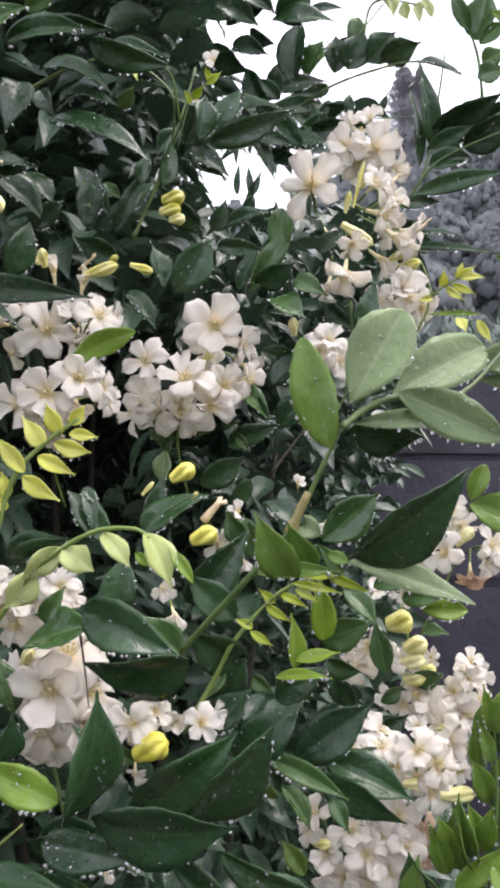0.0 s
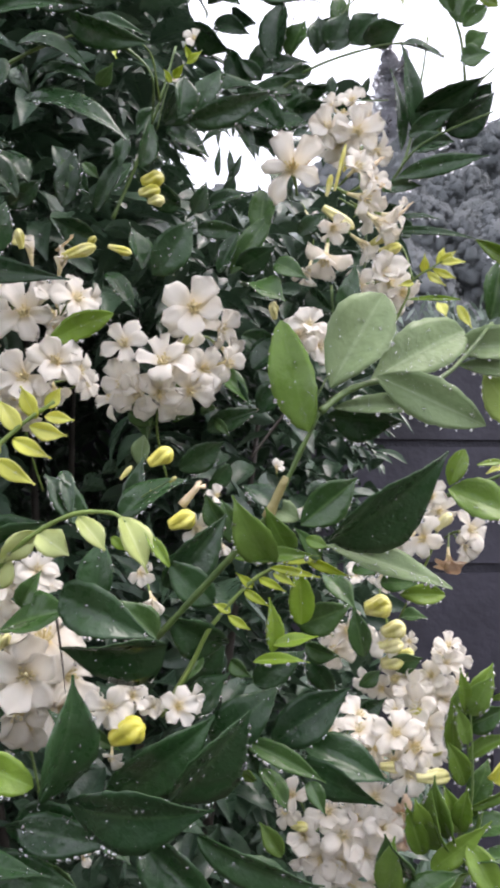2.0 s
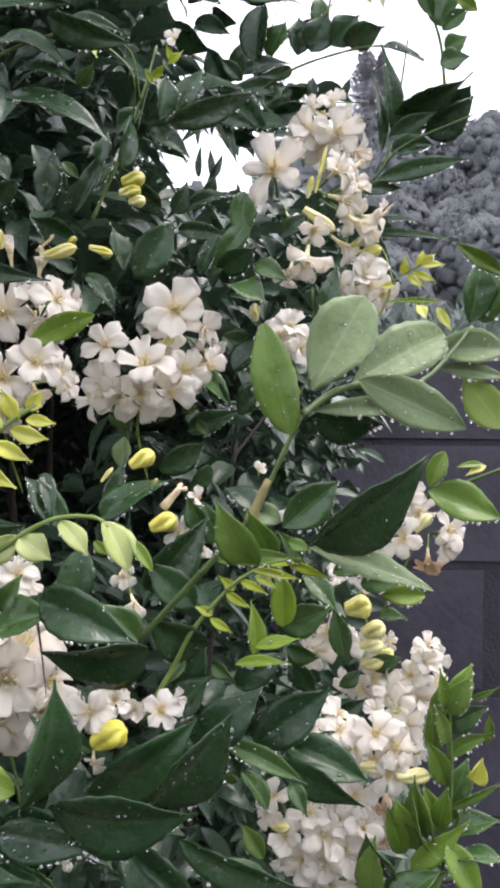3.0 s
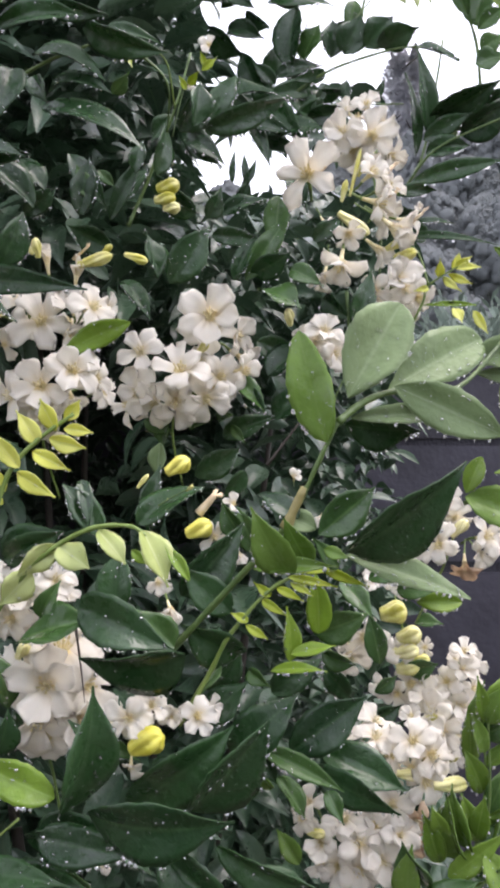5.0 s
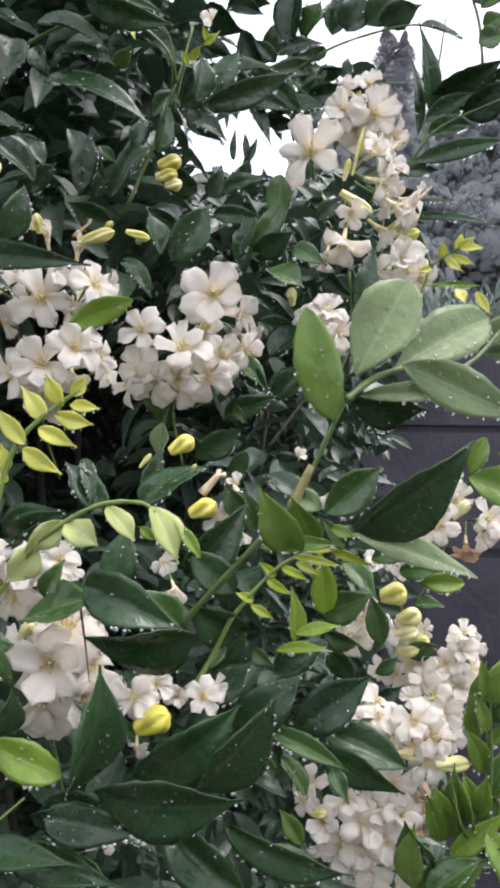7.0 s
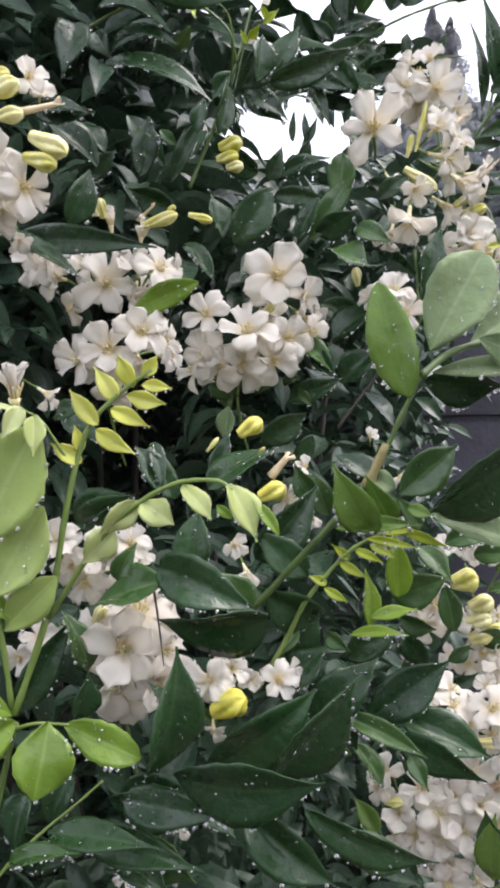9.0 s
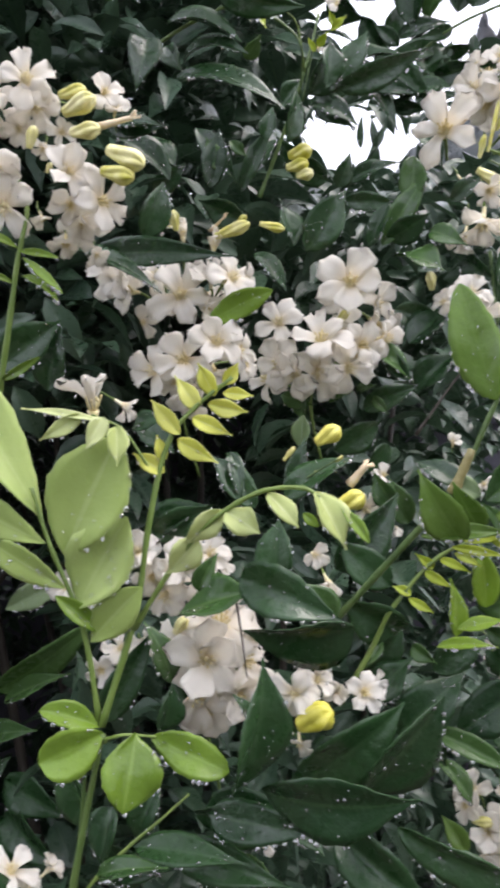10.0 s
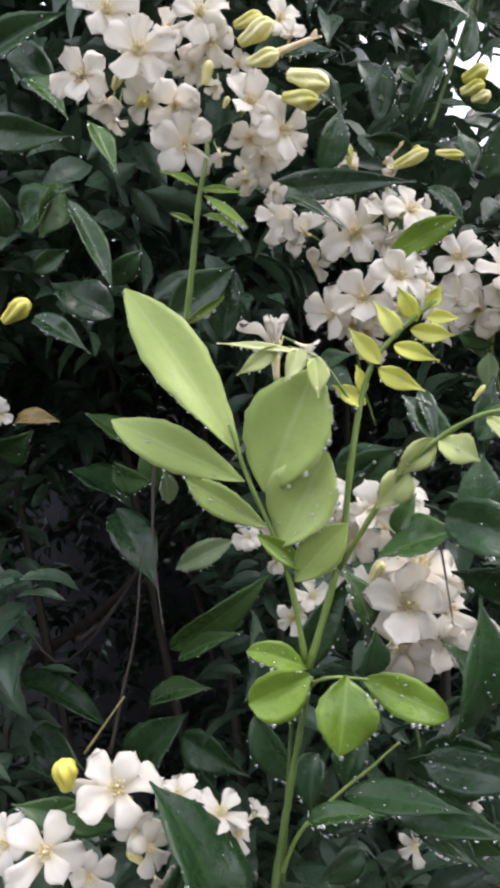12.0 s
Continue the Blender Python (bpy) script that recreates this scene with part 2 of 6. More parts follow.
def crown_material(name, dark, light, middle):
    """Foliage far off, with haze put into its base colour: leaves turned outwards from the middle of the crown."""
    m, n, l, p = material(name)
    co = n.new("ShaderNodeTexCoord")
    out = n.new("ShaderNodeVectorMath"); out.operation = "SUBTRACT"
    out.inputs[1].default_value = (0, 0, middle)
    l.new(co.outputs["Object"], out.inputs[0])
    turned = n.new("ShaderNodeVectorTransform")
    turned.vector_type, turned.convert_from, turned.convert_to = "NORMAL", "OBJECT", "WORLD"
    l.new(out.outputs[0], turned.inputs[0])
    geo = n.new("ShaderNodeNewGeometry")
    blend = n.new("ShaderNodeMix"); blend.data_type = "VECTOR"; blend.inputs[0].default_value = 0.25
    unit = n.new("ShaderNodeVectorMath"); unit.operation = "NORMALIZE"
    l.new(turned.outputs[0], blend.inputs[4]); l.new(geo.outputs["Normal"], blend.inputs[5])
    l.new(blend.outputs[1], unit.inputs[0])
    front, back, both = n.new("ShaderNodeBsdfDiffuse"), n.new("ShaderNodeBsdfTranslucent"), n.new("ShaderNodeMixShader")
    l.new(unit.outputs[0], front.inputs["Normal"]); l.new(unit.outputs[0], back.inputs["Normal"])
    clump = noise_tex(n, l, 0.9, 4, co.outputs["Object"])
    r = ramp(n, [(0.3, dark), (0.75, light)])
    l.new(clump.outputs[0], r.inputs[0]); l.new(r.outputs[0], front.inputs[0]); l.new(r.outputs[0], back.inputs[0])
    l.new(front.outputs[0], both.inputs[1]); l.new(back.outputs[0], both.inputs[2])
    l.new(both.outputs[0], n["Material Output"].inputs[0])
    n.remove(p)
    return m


# hill wood leaves lightened and greyed in colour to stand for haze
FAR_LEAF = crown_material("haze_tinted_foliage", (0.2, 0.22, 0.225), (0.28, 0.3, 0.31), 2.4)
# needles made paler still: the distant haze is painted into their colour
CONIFER = crown_material("haze_tinted_needles", (0.58, 0.59, 0.63), (0.68, 0.69, 0.73), 5.0)
FEATHER = plain("feathery_foliage", (0.1, 0.14, 0.11), (0.2, 0.25, 0.2), 3, 0.7, 0.01)
WATER, _n, _l, _p = material("rain_water")
_p.inputs["Base Color"].default_value = (1, 1, 1, 1)
_p.inputs["Transmission Weight"].default_value, _p.inputs["Roughness"].default_value, _p.inputs["IOR"].default_value = 1.0, 0.02, 1.333
_g, _m = _n.new("ShaderNodeBsdfGlossy"), _n.new("ShaderNodeMixShader")
_g.inputs["Roughness"].default_value, _m.inputs[0].default_value = 0.08, 0.22
_l.new(_p.outputs[0], _m.inputs[1]); _l.new(_g.outputs[0], _m.inputs[2]); _l.new(_m.outputs[0], _n["Material Output"].inputs[0])


# ---- building helpers ----
def mesh_from(name, verts, faces, mat, uvs=None, smooth=True):
    me = bpy.data.meshes.new(name)
    me.from_pydata(verts, [], faces)
    if uvs is not None:
        layer = me.uv_layers.new(name="UVMap")
        loops = np.empty(len(me.loops), dtype=np.int32)
        me.loops.foreach_get("vertex_index", loops)
        layer.data.foreach_set("uv", np.asarray(uvs, dtype=np.float32)[loops].ravel())
    me.materials.append(mat)
    if smooth:
        me.polygons.foreach_set("use_smooth", np.ones(len(me.polygons), dtype=bool))
    me.update()
    return me


def child(name, me, parent, m=None, label=""):
    """A part under its thing; world pose m."""
    ob = new(name, me)
    ob.parent = parent
    ob.matrix_parent_inverse = Matrix.Translation(-parent.location) if parent.type == "EMPTY" else Matrix()
    if m is not None:
        ob.matrix_basis = m
    return tagged(ob, label=label) if label else ob


def tube(points, radii, sides=7, steps=5):
    """Verts and faces of a tapered, gently curved stem through the points."""
    pts = [Vector(p) for p in points]
    fine, rad = [], []
    for i in range(len(pts) - 1):
        a, b, c, d = pts[max(i - 1, 0)], pts[i], pts[i + 1], pts[min(i + 2, len(pts) - 1)]
        for k in range(steps):
            t = k / steps
            fine.append(0.5 * (2 * b + (c - a) * t + (2 * a - 5 * b + 4 * c - d) * t * t + (3 * b - a - 3 * c + d) * t ** 3))
            rad.append(radii[i] * (1 - t) + radii[i + 1] * t)
    fine.append(pts[-1]); rad.append(radii[-1])
    verts, faces = [], []
    up = Vector((0.3, 0.2, 0.93))
    for i, (p, r) in enumerate(zip(fine, rad)):
        ax = (fine[min(i + 1, len(fine) - 1)] - fine[max(i - 1, 0)]).normalized()
        s = ax.cross(up).normalized(); w = ax.cross(s)
        r *= 1 + 0.12 * math.sin(i * 2.3) + (0.12 if i % steps == 0 else 0)
        for k in range(sides):
            an = 2 * math.pi * k / sides
            verts.append(p + r * (math.cos(an) * s + math.sin(an) * w))
    for i in range(len(fine) - 1):
        for k in range(sides):
            a, b = i * sides + k, i * sides + (k + 1) % sides
            faces.append((a, b, b + sides, a + sides))
    faces.append(tuple(range(sides))[::-1])
    faces.append(tuple(range(len(verts) - sides, len(verts))))
    return verts, faces


NU, NV = 16, 8      # steps along and across a leaf blade


def blade(length, width, bend, fold, wave, nu=NU, nv=NV, thick=0.0004, seed=0, twist=0.0, full=0.0, point=1.2):
    """A leaf blade along +x, upper face +z: ovate outline with a finely toothed rim, two halves creased on the midrib,
    quilted between the side veins, drooping by bend."""
    verts, uvs, faces = [], [], []
    for layer in (0, 1):
        for i in range(nu + 1):
            s = i / nu
            arc = s ** (0.9 + full)
            half = 0.5 * width * max(math.sin(math.pi * arc) ** (0.78 if arc < 0.5 else point), 0.03)
            if i == nu:
                half = 0.0004
            for j in range(nv + 1):
                q = 2 * j / nv - 1
                lean = twist * (s - 0.5)
                tooth = 1 + 0.035 * abs(q) ** 6 * math.sin(2.4 * i + 1.7 * seed + q)
                y = q * half * math.cos(lean) * tooth
                ridge = (math.sqrt(q * q + 0.002) - 0.045) * fold - 0.22 * fold * q * q
                quilt = 0.03 * math.sin(17 * s - 5 * abs(q) + seed) * abs(q) * (1.15 - abs(q))
                z = (ridge + quilt) * half + q * half * math.sin(lean) + wave * width * abs(q) ** 1.5 * math.sin(8 * s + q * 1.7 + seed) * min(1, 4 * (1 - s))
                ang = bend * s
                x = length * (math.sin(ang) / bend if abs(bend) > 1e-3 else s)
                zz = length * ((math.cos(ang) - 1) / bend if abs(bend) > 1e-3 else 0)
                verts.append((x + z * math.sin(ang), y, zz + z * math.cos(ang) - layer * thick))
                uvs.append((s, 0.5 + 0.5 * q))
    per = (nu + 1) * (nv + 1)
    for i in range(nu):
        for j in range(nv):
            a = i * (nv + 1) + j
            b = a + nv + 1
            faces.append((a, b, b + 1, a + 1))
            faces.append((per + a, per + a + 1, per + b + 1, per + b))
        for j in (0, nv):
            a = i * (nv + 1) + j
            b = a + nv + 1
            faces.append((a, per + a, per + b, b) if j == 0 else (a, b, per + b, per + a))
    return verts, faces, uvs


# ---- ground, wall, distance ----
def grid_sheet(name, x0, x1, y0, y1, nx, ny, height, mat):
    verts = [(x0 + (x1 - x0) * i / nx, y0 + (y1 - y0) * j / ny, 0) for j in range(ny + 1) for i in range(nx + 1)]
    verts = [(x, y, height(x, y)) for x, y, _ in verts]
    faces = [(j * (nx + 1) + i, j * (nx + 1) + i + 1, (j + 1) * (nx + 1) + i + 1, (j + 1) * (nx + 1) + i) for j in range(ny) for i in range(nx)]
    return new(name, mesh_from(name, verts, faces, mat))


def land(x, y):
    """Garden level, rising to a wooded ridge on the far side."""
    far = max(0.0, (y - 16) / 40)
    ridge = 24 * min(1, far) ** 1.3 * (0.62 + 0.38 / (1 + math.exp(-(x - 9) / 3.5)))
    return ridge * (1 if y < 60 else max(0.0, 1 - (y - 60) / 200)) + (0.02 * noise.noise((x * 2, y * 2, 0)) if y < 6 else 0)


ground = grid_sheet("ground", -160, 160, -120, 260, 110, 150, land, SOIL)
tagged(ground, "dark wet garden soil rising to a wooded hill", "ground", kind="structure")
grove = random.Random(5)


def far_tree(name, base, high, wide, slim, label, group, mat):
    """A tree far off: trunk with limbs, and a crown of many small leafy clumps with gaps."""
    top = Vector(base) + Vector((0, 0, high))
    tree = new(name)
    tree.location = base
    tagged(tree, label, "tree", group)
    v, f = tube([base, Vector(base) + Vector((0.1, 0, high * 0.5)), top], [high * 0.02, high * 0.012, high * 0.003], 6, 3)
    for k in range(5):
        a = grove.uniform(0, 6.28)
        st = Vector(base) + Vector((0, 0, high * (0.3 + 0.12 * k)))
        lv, lf = tube([st, st + Vector((math.cos(a) * wide * 0.3, math.sin(a) * wide * 0.3, high * 0.06))], [high * 0.007, high * 0.002], 5, 2)
        f += [tuple(i + len(v) for i in face) for face in lf]
        v += lv
    child("trunk", mesh_from("far_trunk", v, f, STEM["B"]), tree)
    verts, faces = [], []
    ball = bmesh.new()
    bmesh.ops.create_icosphere(ball, subdivisions=2, radius=1.0)
    bv, bf = [v.co.copy() for v in ball.verts], [tuple(v.index for v in f.verts) for f in ball.faces]
    ball.free()
    if not slim:
        for dz, size in ((0.36, 0.36), (0.56, 0.4), (0.74, 0.3)):
            o = len(verts)
            faces += [tuple(i + o for i in f) for f in bf]
            verts += [Vector((0, 0, high * dz)) + wide * size * v * (1 + 0.3 * noise.noise(v * 2 + Vector((high, dz * 9, 0)))) for v in bv]
    for k in range(0 if slim else 330):
        t, a = grove.random() ** 0.8, grove.uniform(0, 6.28)
        r = wide * grove.uniform(0.36, 0.48) * math.sqrt(max(0.02, 1 - (2 * t - 0.9) ** 2))
        c = Vector((math.cos(a) * r, math.sin(a) * r, high * (0.16 + 0.78 * t)))
        o, size = len(verts), wide * grove.uniform(0.025, 0.07)
        faces += [tuple(i + o for i in f) for f in bf]
        verts += [c + Vector((v.x, v.y, 1.25 * v.z)) * size * (1 + 0.9 * noise.noise(v * 2.3 + c * 3)) for v in bv]
    for k in range(11000 if slim else 5000):
        t = grove.random() ** 0.8
        if slim:
            t = t ** 1.2
            r = wide * 0.5 * (1 - t) ** 0.75 * (0.35 + 0.65 * abs(math.sin(t * 17 + 2.6 * (k % 7))))
        else:
            r = wide * 0.5 * math.sqrt(max(0.02, 1 - (2 * t - 0.9) ** 2)) * (0.85 + 0.2 * math.sin(7 * t + k))
        a, q = ((k % 7) * 0.9 + grove.gauss(0, 0.35), grove.random() ** 0.5) if slim else (grove.uniform(0, 6.28), 1.0)
        c = Vector((math.cos(a) * r * q, math.sin(a) * r * q, high * (0.14 + 0.86 * t) - (0.12 * r * q if slim else 0)))
        s = wide * grove.uniform(0.008, 0.018)
        for _ in range(2 if slim else 1):
            d = Vector((grove.gauss(0, 1), grove.gauss(0, 1), grove.gauss(0, 0.6))).normalized()
            e = d.cross(Vector((grove.gauss(0, 1), grove.gauss(0, 1), 1))).normalized()
            o = len(verts)
            verts += [c + s * d, c + s * 0.6 * e, c - s * d + Vector((0, 0, -0.3 * s)), c - s * 0.6 * e]
            faces.append((o, o + 1, o + 2, o + 3))
    crown = child("crown", mesh_from("far_crown", verts, faces, mat), tree, Matrix.Translation(base))
    return tree


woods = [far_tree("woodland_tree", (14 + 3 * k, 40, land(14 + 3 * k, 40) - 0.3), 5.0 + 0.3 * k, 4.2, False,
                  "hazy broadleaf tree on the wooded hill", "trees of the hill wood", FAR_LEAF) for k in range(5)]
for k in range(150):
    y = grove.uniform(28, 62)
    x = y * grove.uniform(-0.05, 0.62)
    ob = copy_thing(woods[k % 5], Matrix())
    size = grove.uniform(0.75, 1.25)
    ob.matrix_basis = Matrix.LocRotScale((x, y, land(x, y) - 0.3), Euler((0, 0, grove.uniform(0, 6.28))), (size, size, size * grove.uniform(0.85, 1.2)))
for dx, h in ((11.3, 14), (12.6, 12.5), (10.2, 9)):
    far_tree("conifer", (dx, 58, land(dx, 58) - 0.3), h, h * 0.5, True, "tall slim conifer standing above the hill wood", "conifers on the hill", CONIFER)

# garden wall of large dark stone blocks behind the shrub
WALL_Y, WALL_TOP = 1.62, 1.60
core_v = [(x, y, z) for x in (-3.2, 3.2) for y in (WALL_Y - 0.0125, WALL_Y + 0.25) for z in (-0.05, WALL_TOP - 0.1)]
wall = new("wall_garden", mesh_from("wall_core", core_v, [(0, 1, 3, 2), (4, 6, 7, 5), (0, 4, 5, 1), (2, 3, 7, 6), (1, 5, 7, 3), (0, 2, 6, 4)], MORTAR, smooth=False))
tagged(wall, "dark wet garden wall of large stone blocks", "wall", kind="structure")


def block_mesh(name, sx, sy, sz, seed):
    """A rough stone block with rounded arrises and an uneven face."""
    bm = bmesh.new()
    bmesh.ops.create_cube(bm, size=1)
    bmesh.ops.scale(bm, vec=(sx, sy, sz), verts=bm.verts)
    bmesh.ops.bevel(bm, geom=list(bm.edges), offset=0.009, segments=2, affect="EDGES")
    for v in bm.verts:
        v.co += Vector([0.012 * noise.noise((v.co.x * 9 + seed, v.co.z * 9, k * 5.0 + v.co.y)) for k in range(3)])
    me = bpy.data.meshes.new(name)
    bm.to_mesh(me)
    bm.free()
    me.materials.append(STONE)
    return me


BLOCKS = [block_mesh("block", w, 0.14, 0.253, k) for k, w in enumerate((0.34, 0.42, 0.5, 0.3))]
CAPS = [block_mesh("coping", 0.62, 0.26, 0.17, 9)]
mason = random.Random(2)
for course in range(6):
    x = -3.1 + 0.17 * (course % 2)
    while x < 3.0:
        k = mason.randrange(4)
        w = (0.34, 0.42, 0.5, 0.3)[k]
        ob = new("stone_block", BLOCKS[k])
        ob.parent = wall
        ob.matrix_basis = pose(x + w / 2, WALL_Y + 0.055 + mason.uniform(-0.004, 0.004), 0.125 + 0.257 * course - 0.06, 0, 0, mason.uniform(-1, 1))
        x += w + 0.004
for k in range(10):
    ob = new("coping_stone", CAPS[0])
    ob.parent = wall
    ob.matrix_basis = pose(-2.85 + 0.632 * k, WALL_Y + 0.11, WALL_TOP - 0.04, mason.uniform(-0.6, 0.6), 0, mason.uniform(-0.8, 0.8))

# unseen plain wall, added to hold back low front light from the shrub
light_block_v = [(x, y, z) for x in (-7, 7) for y in (-3.3, -3.0) for z in (-0.05, 2.3)]
light_block = new("wall_house", mesh_from("light_block_wall", light_block_v, [(0, 1, 3, 2), (4, 6, 7, 5), (0, 4, 5, 1), (2, 3, 7, 6), (1, 5, 7, 3), (0, 2, 6, 4)], PLASTER, smooth=False))
tagged(light_block, "plain weathered plaster wall added out of view to hold back front light", "wall", kind="structure")

# feathery shrub beyond the wall
far_shrub = new("feathery_shrub")
far_shrub.location = (0.95, 3.4, 0)
tagged(far_shrub, "grey-green feathery shrub growing behind the wall", "shrub")
fv, ff = [], []
for k in range(260):
    a, r = grove.uniform(0, 6.28), grove.random() ** 0.6 * 0.42
    c = Vector((0.95 + math.cos(a) * r, 3.4 + math.sin(a) * r, 1.95 - 0.5 * r * r / 0.16 * 0.4 + grove.uniform(-0.25, 0.08)))
    d = Vector((grove.gauss(0, 0.5), grove.gauss(0, 0.5), 1)).normalized()
    for j in range(9):
        e = d.cross(Vector((grove.gauss(0, 1), grove.gauss(0, 1), 0.3))).normalized()
        p = c + d * 0.02 * j
        o = len(fv)
        fv += [p, p + e * 0.035 + d * 0.03, p + e * 0.05 + d * 0.06, p + e * 0.02 + d * 0.045]
        ff.append((o, o + 1, o + 2, o + 3))
tagged(child("foliage", mesh_from("feathers", fv, ff, FEATHER, smooth=False), far_shrub), kind="stuff")
sv, sf = tube([(0.95, 3.4, 0), (0.98, 3.42, 1.0), (0.95, 3.4, 1.8)], [0.03, 0.022, 0.01])
child("trunk", mesh_from("feather_trunk", sv, sf, STEM["B"]), far_shrub)

# ---- the flowering shrub ----
shrub = new("flowering_shrub")
shrub.location = (-0.15, 0.85, 0)
tagged(shrub, "rain-wet orange jasmine shrub with white flower clusters and glossy dark leaves", "shrub")
rain = random.Random(11)
drops = []        # centre and size of each raindrop


def stem(kind, radius, *points):
    v, f = tube(points, [radius * (1 - (0.75 if kind == "B" else 0.45) * i / (len(points) - 1)) for i in range(len(points))])
    return child("stem", mesh_from("stem", v, f, STEM[kind]), shrub)


LEAF_LABEL = {"P": "pale green leaf beaded with rain", "Q": "broad tender light-green leaf", "N": "fresh bright green leaf",
              "Y": "small yellow-green young leaf", "A": "pale translucent young leaf", "F": "narrow yellow-green leaflet",
              "V": "vivid green young leaf", "B": "withered brown leaf"}
EYE_SIDE = Vector((0, -0.12, 1.4))
leaf_count = 0


def leaf(kind, base, tip, width, turn=0.0, bend=None, wet=1.0, blunt=0.0):
    """One leaf from its stalk to its tip; turn leans its upper face towards the sky; blunt rounds its tip."""
    global leaf_count
    leaf_count += 1
    b, t = Vector(base), Vector(tip)
    ax = t - b
    chord = ax.length
    width = 1.04 * min(width, (0.5 if kind in "DGME" and bend is None else 0.78) * chord)
    ax.normalize()
    out = (EYE_SIDE - (b + t) / 2).normalized()
    side = out.cross(ax).normalized()
    n = ax.cross(side)
    bend = (rain.uniform(0.1, 0.4) if kind in "AYFP" else rain.uniform(0.2, 0.95)) if bend is None else bend
    sway = rain.uniform(-48, 48) if kind in "DGM" else rain.uniform(-22, 26)
    width /= max(0.72, math.cos(radians(sway)))
    rot = Matrix.Rotation(radians(0.55 * turn + sway) * (-1 if ax.x > 0 else 1), 3, ax)
    side, n = rot @ side, rot @ n
    length = chord * (abs(bend) / 2 / math.sin(abs(bend) / 2) if abs(bend) > 1e-3 else 1)
    v, f, uv = blade(length, width, bend, rain.uniform(0.3, 0.85) * (0.6 if kind == "Q" else 1), rain.uniform(0.03, 0.085) * (1.7 if kind in "AY" else 1), seed=leaf_count, twist=rain.uniform(-0.7, 0.7), full=rain.uniform(0.05, 0.3) if kind in "PQN" else rain.uniform(-0.25, 0.1), point=blunt or 0.7 if blunt or kind == "N" else 0.8 if kind in "PQ" else rain.uniform(1.15, 1.5))
    tilt = Matrix.Rotation(-bend / 2, 3, side)
    r = Matrix((tilt @ ax, side, tilt @ n)).transposed()
    ob = child("leaf", mesh_from("leaf", v, f, LEAF[kind], uv), shrub, Matrix.Translation(b) @ r.to_4x4(), LEAF_LABEL.get(kind, ""))
    # drops hang along the lower rim and lie on the blade
    m = ob.matrix_basis
    row = NV + 1
    rim = [m @ Vector(v[i * row + j]) for i in range(2, NU + 1) for j in (0, NV)]
    low = [min(rim[2 * i], rim[2 * i + 1], key=lambda p: p.z) for i in range(len(rim) // 2)]
    for a, c in zip(low, low[1:]):
        if rain.random() < (0.5 if chord > 0.022 else 0.22) * wet:
            p = a.lerp(c, rain.random())
            drops.append((p + Vector((0, 0, -0.0006)), (0.0004 + 0.0009 * rain.random() ** 1.6) * (1 if chord > 0.022 else 0.6)))
    for _ in range(int((4 + rain.random() * 22) * wet * (2.6 if kind in "PQN" else 1.1) * min(1, (chord / 0.04) ** 2))):
        i, j = rain.randrange(1, NU - 1), rain.randrange(1, NV)
        p = m @ Vector(v[i * row + j]).lerp(Vector(v[(i + 1) * row + j + rain.choice((0, 1))]), rain.random())
        drops.append((p + 0.0001 * n, 0.00025 + 0.0007 * rain.random() ** 3))
    return ob


def petal_mesh(name, mat, curl, cup, seed):
    """A petal one unit long along +x from the throat: narrow claw, broad rounded end that rolls back."""
    nu, nv = 9, 4
    verts, faces, uvs = [], [], []
    for layer in (0, 1):
        for i in range(nu + 1):
            s = i / nu
            half = 0.39 * (1 + 0.09 * math.sin(9 * s + seed)) * (0.34 + 0.66 * math.sin(min(1, s * 1.2) * math.pi / 2) ** 1.5) * max(0.0, 1 - max(0, (s - 0.6) / 0.405) ** 4.2) ** 0.5
            rise = 0.42 * (1 - math.exp(-3.0 * s)) - curl * max(0, s - 0.35) ** 2
            for j in range(nv + 1):
                q = 2 * j / nv - 1
                x = s * (1 - 0.06 * q * q * s) + 0.04 * math.sin(5 * q + seed) * s * s
                z = rise + cup * (q * q - 0.3) * half + 0.09 * math.sin(6 * s + 4 * q + 2 * seed) * s
                verts.append((x, q * half, z - 0.012 * layer))
                uvs.append((s, 0.5 + 0.5 * q))
    per = (nu + 1) * (nv + 1)
    for i in range(nu):
        for j in range(nv):
            a = i * (nv + 1) + j; b = a + nv + 1
            faces += [(a, b, b + 1, a + 1), (per + a, per + a + 1, per + b + 1, per + b)]
        a = i * (nv + 1); b = a + nv + 1
        faces.append((a, per + a, per + b, b))
        a += nv; b += nv
        faces.append((a, b, per + b, per + a))
    for j in range(nv):
        a = nu * (nv + 1) + j
        faces.append((a, per + a, per + a + 1, a + 1))
    return mesh_from(name, verts, faces, mat, uvs)


PETALS = [petal_mesh("petal", PETAL, c, u, k) for k, (c, u) in enumerate(((0.35, 0.4), (0.75, 0.25), (0.2, 0.5), (0.9, 0.15), (0.5, -0.12), (0.5, 0.6), (0.15, 0.2)))]
OLD_PETALS = [petal_mesh("petal", OLD_PETAL, c, u, k + 9) for k, (c, u) in enumerate(((0.9, 0.7), (1.5, 0.3)))]


